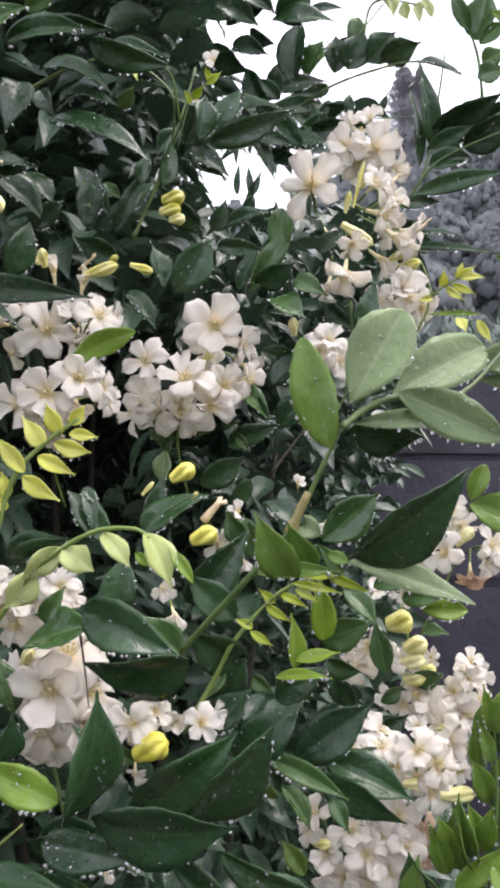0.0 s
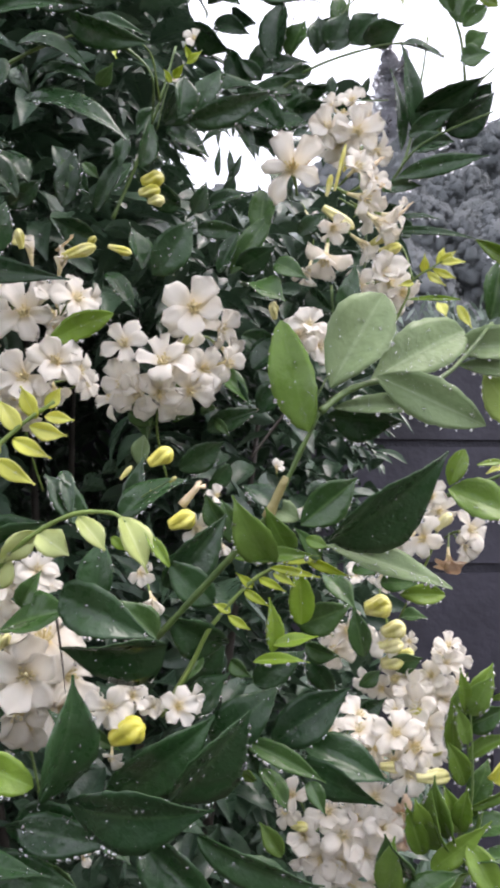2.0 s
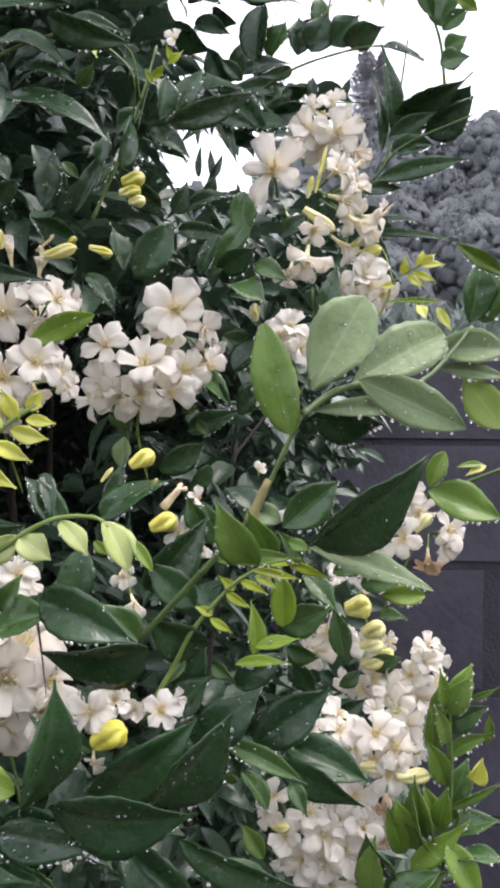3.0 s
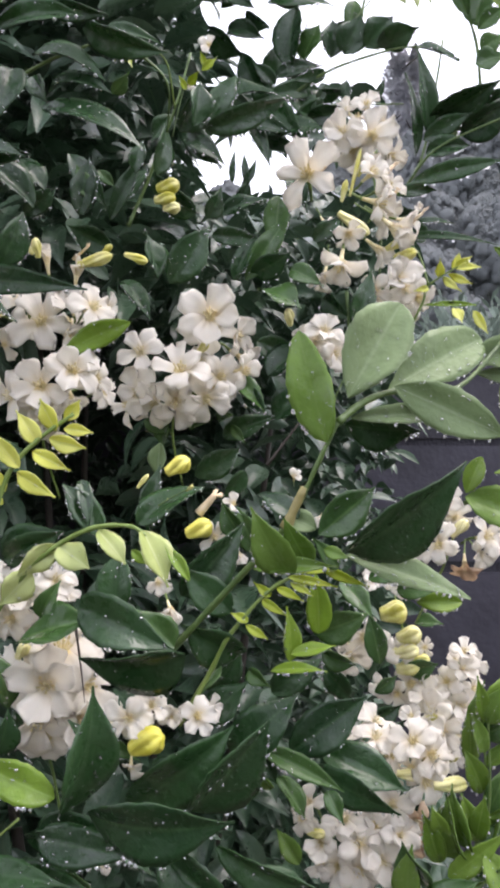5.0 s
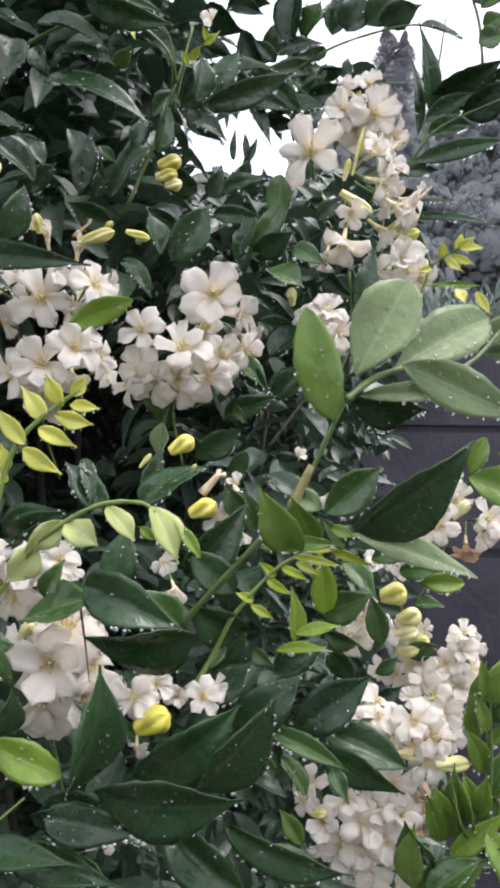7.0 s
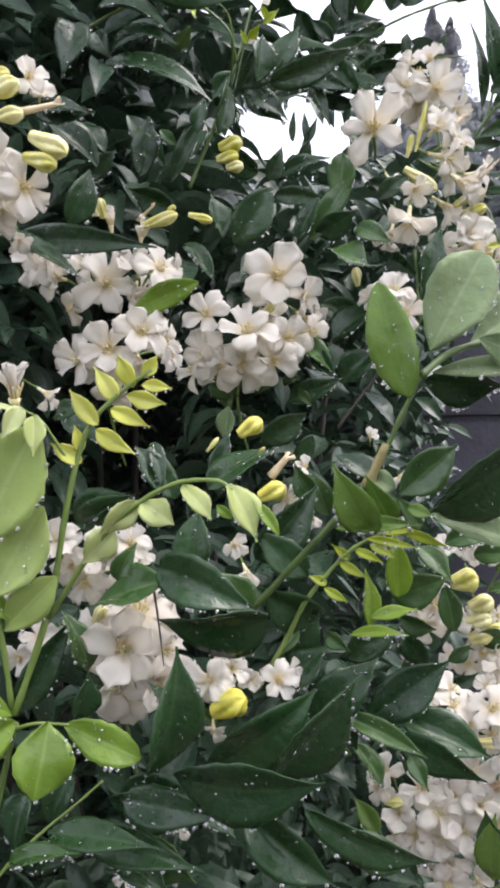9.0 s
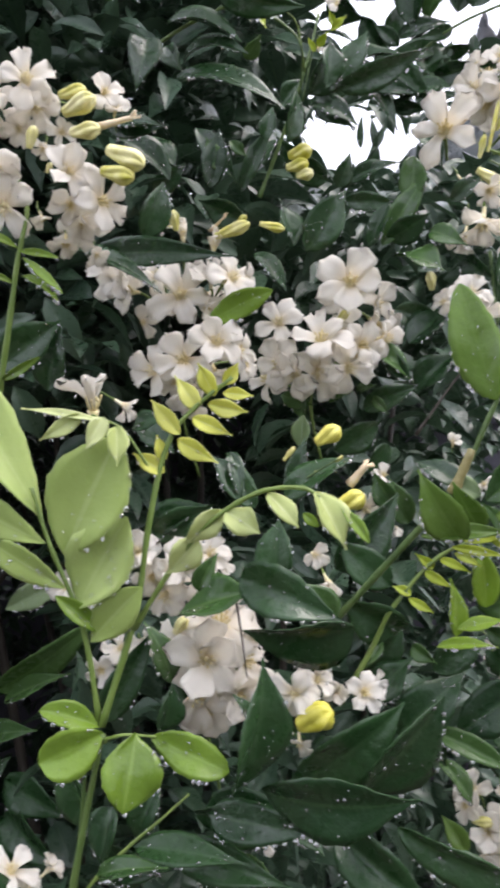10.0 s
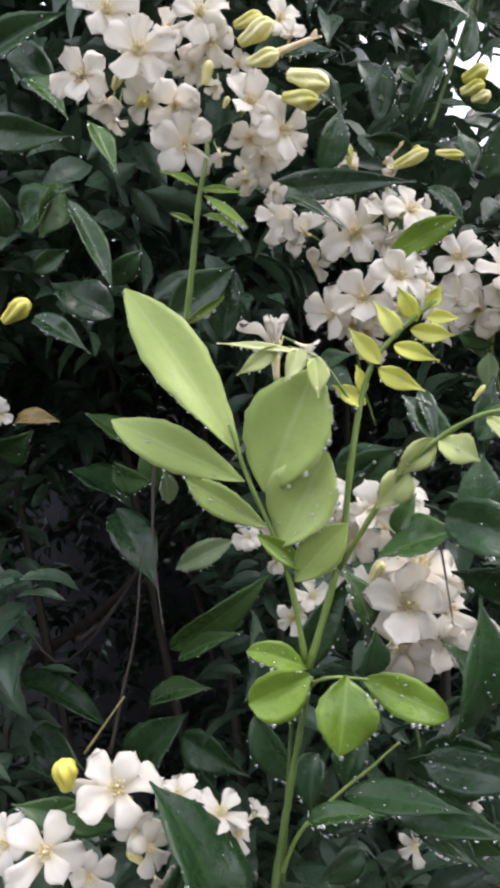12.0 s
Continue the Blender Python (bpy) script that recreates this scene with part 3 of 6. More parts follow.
def heart_mesh():
    """Throat of a flower: slim tube, ten stamens of two lengths with anthers, and the style."""
    verts, faces = tube([(0, 0, -0.55), (0, 0, -0.2), (0, 0, 0.08)], [0.06, 0.09, 0.13], 7, 2)
    for k in range(10):
        a, far = k * 0.628, 0.13 + 0.06 * (k % 2)
        tipx, tipy, tz = math.cos(a) * far, math.sin(a) * far, 0.3 + 0.07 * (k % 2)
        for pts, rad in (([(tipx * 0.35, tipy * 0.35, 0), (tipx, tipy, tz)], [0.018, 0.014]),
                         ([(tipx, tipy, tz - 0.02), (tipx * 1.04, tipy * 1.04, tz + 0.03), (tipx * 1.1, tipy * 1.1, tz + 0.09)], [0.02, 0.028, 0.014])):
            v, f = tube(pts, rad, 5, 1)
            faces += [tuple(i + len(verts) for i in face) for face in f]
            verts += v
    v, f = tube([(0, 0, 0), (0, 0, 0.42), (0, 0, 0.5), (0, 0, 0.56)], [0.022, 0.022, 0.05, 0.02], 6, 1)
    faces += [tuple(i + len(verts) for i in face) for face in f]
    verts += v
    return mesh_from("flower_heart", verts, faces, STAMEN)


HEART = heart_mesh()
STALKS = [mesh_from("stalk", *tube([(0, 0, -0.5), (0.1 * a, 0.05, -0.95), (0.32 * a, 0.1 * b, -1.55)], [0.075, 0.05, 0.04], 6, 3), STEM["Y"]) for a, b in ((1, 1), (-0.6, 2), (0.3, -1))]
bloom = random.Random(3)


def facing(p, right, up):
    """Pose at p whose z axis looks out of the shrub, turned right and up by degrees."""
    z = (EYE_SIDE - Vector(p)).normalized()
    x = Vector((0, 0, 1)).cross(z).normalized()
    y = z.cross(x)
    d = Matrix.Rotation(radians(right), 3, y) @ Matrix.Rotation(radians(-up), 3, x) @ z
    x2 = Vector((0, 0, 1)).cross(d)
    x2 = x2.normalized() if x2.length > 0.05 else x
    return Matrix((x2, d.cross(x2), d)).transposed()


def flower(p, size, right=0.0, up=10.0, old=False, petals=5, behind=False, cup=None, slim=1.0):
    """A five-petalled flower of that diameter, petals of its own, each a little different."""
    r = facing(p, right, up) @ Matrix.Rotation(bloom.uniform(0, 6.28), 3, "Z")
    k = size * 0.51
    ob = child("flower", HEART, shrub, Matrix.LocRotScale(Vector(p), r.to_quaternion(), (k, k, k)), "fading peach-brown flower" if old else "")
    if abs(right) <= 10 and 5 <= up <= 15:
        opening = bloom.uniform(-0.25, 0.05)
    else:
        opening = bloom.uniform(-0.5, 0.2) if up > -30 else bloom.uniform(-0.8, -0.2)
    opening = opening if cup is None else cup
    for i in range(petals):
        turn = Matrix.Rotation(i * 2 * math.pi / 5 + bloom.uniform(-0.24, 0.24), 4, "Z")
        tilt = Matrix.Rotation(opening + bloom.uniform(-0.34, 0.3), 4, "Y") @ Matrix.Rotation(bloom.uniform(-0.25, 0.25), 4, "X")
        s = bloom.uniform(0.88, 1.06)
        child("petal", bloom.choice(OLD_PETALS if old else PETALS), ob, turn @ tilt @ Matrix.Diagonal((s * 1.08, s * slim * bloom.uniform(0.84, 1.16), s, 1)))
    child("stalk", bloom.choice(STALKS), ob)
    if bloom.random() < 0.5:
        drops.append((Vector(p) + r @ Vector((k * 0.5, k * 0.2, k * 0.35)), rain.uniform(0.0005, 0.001)))
    if petals == 5 and not old and not behind and bloom.random() < 0.5:
        q = Vector(p) + Vector((bloom.uniform(-0.009, 0.009), bloom.uniform(0.01, 0.018), bloom.uniform(-0.009, 0.005)))
        flower(q, size * 0.85, right + bloom.uniform(-40, 40), up + bloom.uniform(-40, 30), behind=True)
    return ob


def bud_mesh(mat):
    """A closed bud along +x, one unit long: five furled petal tips, swollen towards the end."""
    nu, nv = 11, 30
    verts, faces = [], []
    for i in range(nu + 1):
        s = i / nu
        r = 0.5 * min(1, 0.5 + 0.85 * s) * max(0.02, 1 - max(0, (s - 0.6) / 0.41) ** 2.4) ** 0.55
        for j in range(nv):
            a = 2 * math.pi * j / nv
            rr = r * (1 - 0.42 * (1 - abs(math.sin(2.5 * a + 2.4 * s))) ** 1.3 * min(1, 3 * s))
            verts.append((s, rr * math.cos(a), rr * math.sin(a)))
    for i in range(nu):
        for j in range(nv):
            a, b = i * nv + j, i * nv + (j + 1) % nv
            faces.append((a, b, b + nv, a + nv))
    faces.append(tuple(range(nv))[::-1])
    faces.append(tuple(range(nu * nv, (nu + 1) * nv)))
    return mesh_from("bud", verts, faces, mat)


BUDS = (bud_mesh(BUD), bud_mesh(YELLOW_BUD), bud_mesh(BUD))


def bud(base, tip, width, plump=0):
    """A bud from its stalk to its tip; plump: 1 round and yellow, 2 round and cream."""
    b, d = Vector(base), Vector(tip) - Vector(base)
    q = d.to_track_quat("X", "Z")
    ln, w = (d.length * 0.95, width * 0.98) if plump else (max(d.length, width * 1.35), width * 0.74)
    return child("bud", BUDS[plump], shrub, Matrix.LocRotScale(b, q, (ln, w, w)))


def pistil(base, tip, width):
    """What stays when the petals have dropped: a long style with a ring of dry stamens."""
    b, t = Vector(base), Vector(tip)
    v, f = tube([b, b.lerp(t, 0.6), t], [width * 0.5, width * 0.4, width * 0.3], 6, 2)
    for k in range(5):
        e = t + 0.14 * (t - b) + Vector((bloom.uniform(-1, 1), bloom.uniform(-1, 1), bloom.uniform(-1, 1))) * width * 0.55
        sv, sf = tube([t - 0.1 * (t - b), e], [width * 0.13, width * 0.18], 4, 1)
        f += [tuple(i + len(v) for i in face) for face in sf]
        v += sv
    return child("pistil", mesh_from("pistil", v, f, PISTIL), shrub, label="peach-coloured pistil without petals")


# light leaves and main shoot
stem("G", 0.0016, (-0.0300, 0.3600, 1.3281), (0.0011, 0.3450, 1.3640), (0.0197, 0.3350, 1.3865), (0.0331, 0.3300, 1.4149), (0.0400, 0.3300, 1.4290))
stem("T", 0.0026, (0.0189, 0.3340, 1.3847), (0.0263, 0.3310, 1.4020))
stem("G", 0.0017, (0.0400, 0.3300, 1.4290), (0.0525, 0.3360, 1.4388), (0.0679, 0.3410, 1.4440), (0.0951, 0.3490, 1.4462), (0.1247, 0.3680, 1.4752))
leaf("P", (0.0449, 0.3350, 1.4401), (0.0690, 0.3450, 1.4828), 0.0268, 10, 0.25, 1.0, 0.62)
leaf("M", (0.0356, 0.3280, 1.4206), (0.0236, 0.3350, 1.4682), 0.0168, 15, 0.3, 1.0, 0.6)
leaf("P", (0.0640, 0.3470, 1.4446), (0.1120, 0.3700, 1.4720), 0.0245, 25, 0.3, 1.0, 0.55)
leaf("P", (0.0645, 0.3350, 1.4451), (0.1079, 0.3250, 1.4242), 0.0183, 35)
leaf("P", (0.0467, 0.3400, 1.4317), (0.0933, 0.3350, 1.4335), 0.0091, 45)
leaf("D", (0.0459, 0.3550, 1.4297), (0.0789, 0.3500, 1.4272), 0.0238, -10)
leaf("D", (0.0446, 0.3350, 1.3749), (0.0953, 0.3350, 1.4137), 0.0237)
leaf("G", (0.0338, 0.3450, 1.3812), (0.0591, 0.3500, 1.4021), 0.0172, 10)
leaf("P", (0.0449, 0.3450, 1.3728), (0.0972, 0.3350, 1.3558), 0.0140, 55)
leaf("M", (0.0203, 0.3250, 1.3670), (0.0041, 0.3180, 1.3940), 0.0141, 15)
leaf("M", (0.0288, 0.3300, 1.3694), (0.0176, 0.3250, 1.3893), 0.0110, 10)
leaf("M", (0.0346, 0.3300, 1.3764), (0.0439, 0.3250, 1.3735), 0.0053, 30)
leaf("M", (0.0054, 0.3250, 1.3687), (0.0404, 0.3300, 1.3695), 0.0076, 40)
leaf("G", (0.0418, 0.3400, 1.3672), (0.0304, 0.3350, 1.3807), 0.0071)
leaf("D", (0.0265, 0.3600, 1.3878), (0.0089, 0.3700, 1.3977), 0.0155, 20)
leaf("P", (0.0342, 0.3600, 1.3828), (0.0217, 0.3650, 1.3875), 0.0115, 20)
stem("B", 0.0009, (0.0135, 0.4200, 1.4117), (0.0312, 0.4200, 1.4357), (0.0430, 0.4200, 1.4507))
# bottom dark leaves
leaf("D", (-0.0665, 0.3050, 1.2785), (-0.0542, 0.3000, 1.3273), 0.0173)
leaf("D", (-0.0551, 0.3000, 1.2806), (-0.0009, 0.2870, 1.2839), 0.0174, 25)
leaf("D", (-0.0760, 0.3100, 1.2668), (-0.0336, 0.2950, 1.2677), 0.0147, 25)
leaf("D", (-0.0188, 0.3250, 1.2711), (0.0127, 0.3250, 1.3077), 0.0209)
leaf("D", (-0.0461, 0.3350, 1.2693), (-0.0021, 0.3300, 1.3039), 0.0205, 10)
leaf("D", (-0.0280, 0.3150, 1.2589), (0.0026, 0.3000, 1.2430), 0.0197, -15)
leaf("D", (-0.0071, 0.3050, 1.2667), (0.0396, 0.2950, 1.2536), 0.0135, -30, 0.6)
leaf("D", (0.0397, 0.3800, 1.2760), (0.0775, 0.3700, 1.2625), 0.0198, 20)
leaf("D", (0.0242, 0.3700, 1.2794), (0.0594, 0.3700, 1.3054), 0.0203, 10)
leaf("D", (0.0334, 0.3700, 1.2742), (0.0733, 0.3600, 1.2558), 0.0116, 30)
leaf("G", (0.0084, 0.3650, 1.2837), (0.0477, 0.3600, 1.2659), 0.0097, 30)
leaf("G", (0.0401, 0.3600, 1.2664), (0.0471, 0.3550, 1.2535), 0.0088)
leaf("D", (-0.0031, 0.3600, 1.2816), (0.0279, 0.3700, 1.3066), 0.0205)
leaf("D", (-0.0914, 0.3200, 1.2491), (-0.0443, 0.3000, 1.2464), 0.0151, 20)
leaf("G", (-0.0693, 0.3200, 1.2490), (-0.0485, 0.3150, 1.2340), 0.0154, 10)
leaf("D", (-0.0511, 0.3300, 1.2623), (-0.0339, 0.3200, 1.2489), 0.0136)
leaf("D", (0.0277, 0.3100, 1.2427), (0.0037, 0.3100, 1.2579), 0.0130)
leaf("D", (-0.0158, 0.3600, 1.2942), (0.0042, 0.3600, 1.3143), 0.0177, 10)
leaf("D", (-0.0931, 0.3800, 1.2722), (-0.1039, 0.3700, 1.3065), 0.0157)
# leaves in the lower middle
leaf("D", (-0.0649, 0.3250, 1.3524), (-0.0252, 0.3100, 1.3388), 0.0189, 15)
leaf("D", (-0.0211, 0.3150, 1.3355), (-0.0637, 0.3200, 1.3332), 0.0222, -20)
leaf("D", (-0.0516, 0.3350, 1.3462), (-0.0503, 0.3400, 1.3751), 0.0248)
leaf("G", (-0.0911, 0.3350, 1.3368), (-0.0592, 0.3250, 1.3479), 0.0180, 30)
leaf("G", (-0.0843, 0.3400, 1.3452), (-0.0762, 0.3400, 1.3607), 0.0119, 30)
leaf("D", (-0.0628, 0.3650, 1.3780), (-0.0814, 0.3650, 1.4016), 0.0128)
leaf("D", (-0.1142, 0.3850, 1.3668), (-0.0865, 0.3800, 1.3794), 0.0147, 20)
leaf("D", (-0.0512, 0.3950, 1.3815), (-0.0183, 0.4000, 1.4003), 0.0134, 15)
leaf("G", (-0.0277, 0.3450, 1.3325), (-0.0465, 0.3400, 1.3501), 0.0168, 10)
leaf("D", (-0.0278, 0.3800, 1.3491), (0.0014, 0.3850, 1.3838), 0.0189)
leaf("D", (-0.0036, 0.3700, 1.3429), (-0.0276, 0.3750, 1.3630), 0.0210)
leaf("D", (0.0017, 0.3700, 1.3247), (-0.0263, 0.3600, 1.3394), 0.0154, 20)
leaf("G", (0.0001, 0.3900, 1.3780), (-0.0096, 0.3900, 1.3944), 0.0110)
leaf("G", (0.0074, 0.4000, 1.3689), (-0.0013, 0.4000, 1.3900), 0.0127, 20)
stem("B", 0.0006, (-0.0675, 0.3320, 1.3421), (-0.0659, 0.3350, 1.3275), (-0.0642, 0.3370, 1.3106))
# arching young shoot
stem("Y", 0.0011, (-0.1013, 0.3000, 1.3376), (-0.0804, 0.2900, 1.3671), (-0.0654, 0.2850, 1.3807), (-0.0508, 0.2800, 1.3880), (-0.0375, 0.2750, 1.3888), (-0.0323, 0.2720, 1.3857))
leaf("A", (-0.0498, 0.2800, 1.3870), (-0.0393, 0.2750, 1.3759), 0.0081, 25)
leaf("A", (-0.0650, 0.2850, 1.3811), (-0.0526, 0.2800, 1.3737), 0.0102, 10)
leaf("A", (-0.0334, 0.2730, 1.3876), (-0.0239, 0.2680, 1.3692), 0.0098, 10)
leaf("N", (-0.0257, 0.2720, 1.3829), (-0.0168, 0.2680, 1.3715), 0.0042, 40)
leaf("A", (-0.0663, 0.2870, 1.3815), (-0.0803, 0.2880, 1.3693), 0.0084)
leaf("A", (-0.0754, 0.2900, 1.3711), (-0.0863, 0.2900, 1.3590), 0.0111)
leaf("N", (-0.0380, 0.2800, 1.3803), (-0.0329, 0.2780, 1.3760), 0.0035)
# fern-like fresh shoot
stem("Y", 0.0013, (-0.0264, 0.3600, 1.2947), (-0.0135, 0.3600, 1.3168), (-0.0036, 0.3580, 1.3361), (0.0165, 0.3600, 1.3573), (0.0396, 0.3620, 1.3661))
leaf("V", (0.0235, 0.3650, 1.3220), (0.0215, 0.3650, 1.3469), 0.0082, 10)
leaf("V", (0.0367, 0.3680, 1.3343), (0.0348, 0.3700, 1.3634), 0.0115, 10)
leaf("V", (0.0231, 0.3600, 1.3265), (0.0435, 0.3600, 1.3306), 0.0061, 30)
leaf("V", (0.0143, 0.3600, 1.3189), (0.0397, 0.3600, 1.3189), 0.0051, 40)
leaf("F", (0.0216, 0.3600, 1.3611), (0.0434, 0.3550, 1.3576), 0.0040, 10)
leaf("F", (0.0267, 0.3600, 1.3637), (0.0445, 0.3600, 1.3656), 0.0041, 10)
leaf("F", (0.0371, 0.3620, 1.3653), (0.0586, 0.3600, 1.3570), 0.0041, 10)
leaf("F", (0.0166, 0.3600, 1.3560), (0.0284, 0.3550, 1.3510), 0.0040, 10)
leaf("F", (0.0140, 0.3600, 1.3522), (0.0064, 0.3600, 1.3585), 0.0041, 10)
leaf("F", (0.0102, 0.3600, 1.3509), (0.0214, 0.3550, 1.3443), 0.0040, 10)
leaf("F", (0.0229, 0.3600, 1.3586), (0.0326, 0.3550, 1.3535), 0.0040)
leaf("F", (0.0040, 0.3580, 1.3412), (-0.0036, 0.3580, 1.3449), 0.0040)
leaf("F", (0.0027, 0.3580, 1.3399), (0.0127, 0.3550, 1.3342), 0.0040)
leaf("G", (0.0353, 0.3800, 1.3320), (0.0608, 0.3800, 1.3415), 0.0148, 30)
leaf("G", (0.0406, 0.3900, 1.3205), (0.0564, 0.3850, 1.3162), 0.0164, 10)
leaf("G", (0.0500, 0.4000, 1.3536), (0.0653, 0.3900, 1.3371), 0.0112, 20)
leaf("G", (0.0659, 0.4100, 1.3538), (0.0892, 0.4100, 1.3598), 0.0116, 20)
leaf("G", (0.0826, 0.4200, 1.3467), (0.1010, 0.4100, 1.3482), 0.0118)
leaf("N", (0.0931, 0.4200, 1.3408), (0.1171, 0.4200, 1.3409), 0.0104, 30)
# yellow sprig and big tender leaves
stem("Y", 0.0014, (-0.1138, 0.3000, 1.3022), (-0.1009, 0.3000, 1.3422), (-0.0949, 0.3000, 1.3778), (-0.0884, 0.3020, 1.4054), (-0.0781, 0.3030, 1.4186), (-0.0641, 0.3040, 1.4294))
stem("G", 0.0017, (-0.1370, 0.3100, 1.1857), (-0.1315, 0.3080, 1.2206), (-0.1245, 0.3040, 1.2519), (-0.1181, 0.3010, 1.2797), (-0.1133, 0.3000, 1.2992))
stem("G", 0.0011, (-0.1299, 0.3120, 1.2187), (-0.1265, 0.3100, 1.2471), (-0.1218, 0.3060, 1.2860))
leaf("Y", (-0.0677, 0.3040, 1.4268), (-0.0620, 0.3040, 1.4347), 0.0051, 0, 0.2)
leaf("Y", (-0.0708, 0.3040, 1.4227), (-0.0767, 0.3020, 1.4348), 0.0063, 0, 0.2)
leaf("Y", (-0.0678, 0.3040, 1.4238), (-0.0565, 0.3030, 1.4223), 0.0047, 10, 0.2)
leaf("Y", (-0.0775, 0.3030, 1.4182), (-0.0851, 0.3000, 1.4301), 0.0071, 0, 0.2)
leaf("Y", (-0.0732, 0.3030, 1.4198), (-0.0584, 0.3000, 1.4162), 0.0062, 10, 0.2)
leaf("Y", (-0.0839, 0.3020, 1.4086), (-0.0940, 0.3000, 1.4215), 0.0067, 0, 0.2)
leaf("Y", (-0.0791, 0.3020, 1.4146), (-0.0638, 0.2980, 1.4077), 0.0062, 0, 0.2)
leaf("Y", (-0.0848, 0.3020, 1.4067), (-0.0691, 0.2970, 1.3978), 0.0070, 0, 0.2)
leaf("Y", (-0.0903, 0.3020, 1.3985), (-0.0920, 0.3000, 1.4084), 0.0048, 0, 0.2)
leaf("Y", (-0.0899, 0.3020, 1.3945), (-0.1004, 0.2980, 1.4018), 0.0068, 20, 0.2)
stem("Y", 0.0012, (-0.1148, 0.3000, 1.3042), (-0.1200, 0.2980, 1.3386), (-0.1317, 0.2960, 1.3692), (-0.1379, 0.2950, 1.3898))
stem("Y", 0.0006, (-0.0936, 0.3000, 1.3936), (-0.0980, 0.2980, 1.4017), (-0.1042, 0.2960, 1.4108), (-0.1149, 0.2950, 1.4161))
leaf("Q", (-0.1344, 0.2960, 1.3785), (-0.1807, 0.3050, 1.4449), 0.0211, 5, 0.25)
leaf("Q", (-0.1334, 0.2960, 1.3693), (-0.1860, 0.3000, 1.3942), 0.0163, 0, 0.3)
leaf("Q", (-0.1264, 0.2970, 1.3529), (-0.1553, 0.2950, 1.3711), 0.0102, 10, 0.3)
leaf("Q", (-0.1259, 0.2970, 1.3650), (-0.1064, 0.3000, 1.4088), 0.0282, -5, 0.25)
leaf("Q", (-0.1218, 0.2980, 1.3456), (-0.1037, 0.3000, 1.3785), 0.0225, -10, 0.25)
leaf("Q", (-0.1174, 0.2990, 1.3334), (-0.0973, 0.2950, 1.3535), 0.0143, -10, 0.3)
leaf("N", (-0.1133, 0.3000, 1.3363), (-0.1291, 0.2950, 1.3501), 0.0068, 0, 0.3)
leaf("A", (-0.1081, 0.2960, 1.4131), (-0.1397, 0.2900, 1.4186), 0.0032, 60, 0.2)
leaf("A", (-0.1109, 0.2950, 1.4152), (-0.1154, 0.2900, 1.4037), 0.0075, 0, 0.3)
leaf("A", (-0.1062, 0.2960, 1.4120), (-0.1043, 0.2900, 1.3972), 0.0078, 0, 0.3)
leaf("A", (-0.1180, 0.2950, 1.4164), (-0.1329, 0.2900, 1.4069), 0.0060, 10, 0.3)
leaf("N", (-0.0995, 0.2940, 1.3019), (-0.1017, 0.2840, 1.2777), 0.0200, 0, 0.45, 1.0, 0.9)
leaf("N", (-0.0944, 0.2960, 1.3003), (-0.0659, 0.2920, 1.2897), 0.0134, 10, 0.8, 1.0, 0.55)
leaf("N", (-0.1133, 0.3000, 1.2998), (-0.1329, 0.2880, 1.2924), 0.0171, 0, 0.6, 1.0, 0.5)
leaf("N", (-0.1138, 0.3000, 1.3018), (-0.1340, 0.2920, 1.3097), 0.0094, 30, 0.7, 1.0, 0.6)
stem("Y", 0.0008, (-0.1126, 0.3000, 1.2972), (-0.1042, 0.2960, 1.3004), (-0.0923, 0.2950, 1.3003))
stem("Y", 0.0009, (-0.1131, 0.3020, 1.2956), (-0.1140, 0.3000, 1.2990), (-0.1181, 0.2960, 1.3021))
stem("Y", 0.0008, (-0.1278, 0.3060, 1.2262), (-0.1208, 0.3060, 1.2411), (-0.1060, 0.3080, 1.2555), (-0.0957, 0.3100, 1.2635), (-0.0844, 0.3150, 1.2725))
leaf("G", (-0.1173, 0.3050, 1.2455), (-0.0890, 0.2950, 1.2545), 0.0075, 20)
leaf("D", (-0.1043, 0.3100, 1.2544), (-0.0598, 0.2950, 1.2567), 0.0121, 40)
leaf("D", (-0.0782, 0.3150, 1.2677), (-0.0469, 0.3050, 1.2741), 0.0129, 40)
leaf("D", (-0.1161, 0.3200, 1.2648), (-0.1187, 0.3150, 1.2434), 0.0132, 0)
leaf("D", (-0.0992, 0.3250, 1.2724), (-0.1059, 0.3200, 1.2505), 0.0179, 0)
leaf("D", (-0.0812, 0.3200, 1.2440), (-0.0589, 0.3100, 1.2326), 0.0140, 10)
# big cluster's shoot
stem("Y", 0.0014, (-0.1680, 0.3350, 1.4282), (-0.1612, 0.3300, 1.4573), (-0.1561, 0.3270, 1.4838), (-0.1516, 0.3260, 1.5059), (-0.1600, 0.3280, 1.5243))
leaf("N", (-0.1559, 0.3270, 1.4884), (-0.1698, 0.3200, 1.4942), 0.0034, 20)
leaf("N", (-0.1541, 0.3270, 1.4847), (-0.1346, 0.3200, 1.4673), 0.0038, 20)
leaf("N", (-0.1564, 0.3270, 1.4873), (-0.1381, 0.3250, 1.4831), 0.0032, 30)
leaf("N", (-0.1592, 0.3300, 1.4746), (-0.1678, 0.3250, 1.4782), 0.0028, 20)
leaf("N", (-0.1559, 0.3300, 1.4777), (-0.1382, 0.3250, 1.4650), 0.0037, 20)
leaf("N", (-0.1677, 0.3350, 1.4341), (-0.1484, 0.3300, 1.4432), 0.0037, 20)
leaf("D", (-0.1394, 0.3750, 1.4978), (-0.0713, 0.3600, 1.4903), 0.0144, 25)
leaf("D", (-0.1514, 0.3700, 1.5017), (-0.1029, 0.3600, 1.4750), 0.0095, 30)
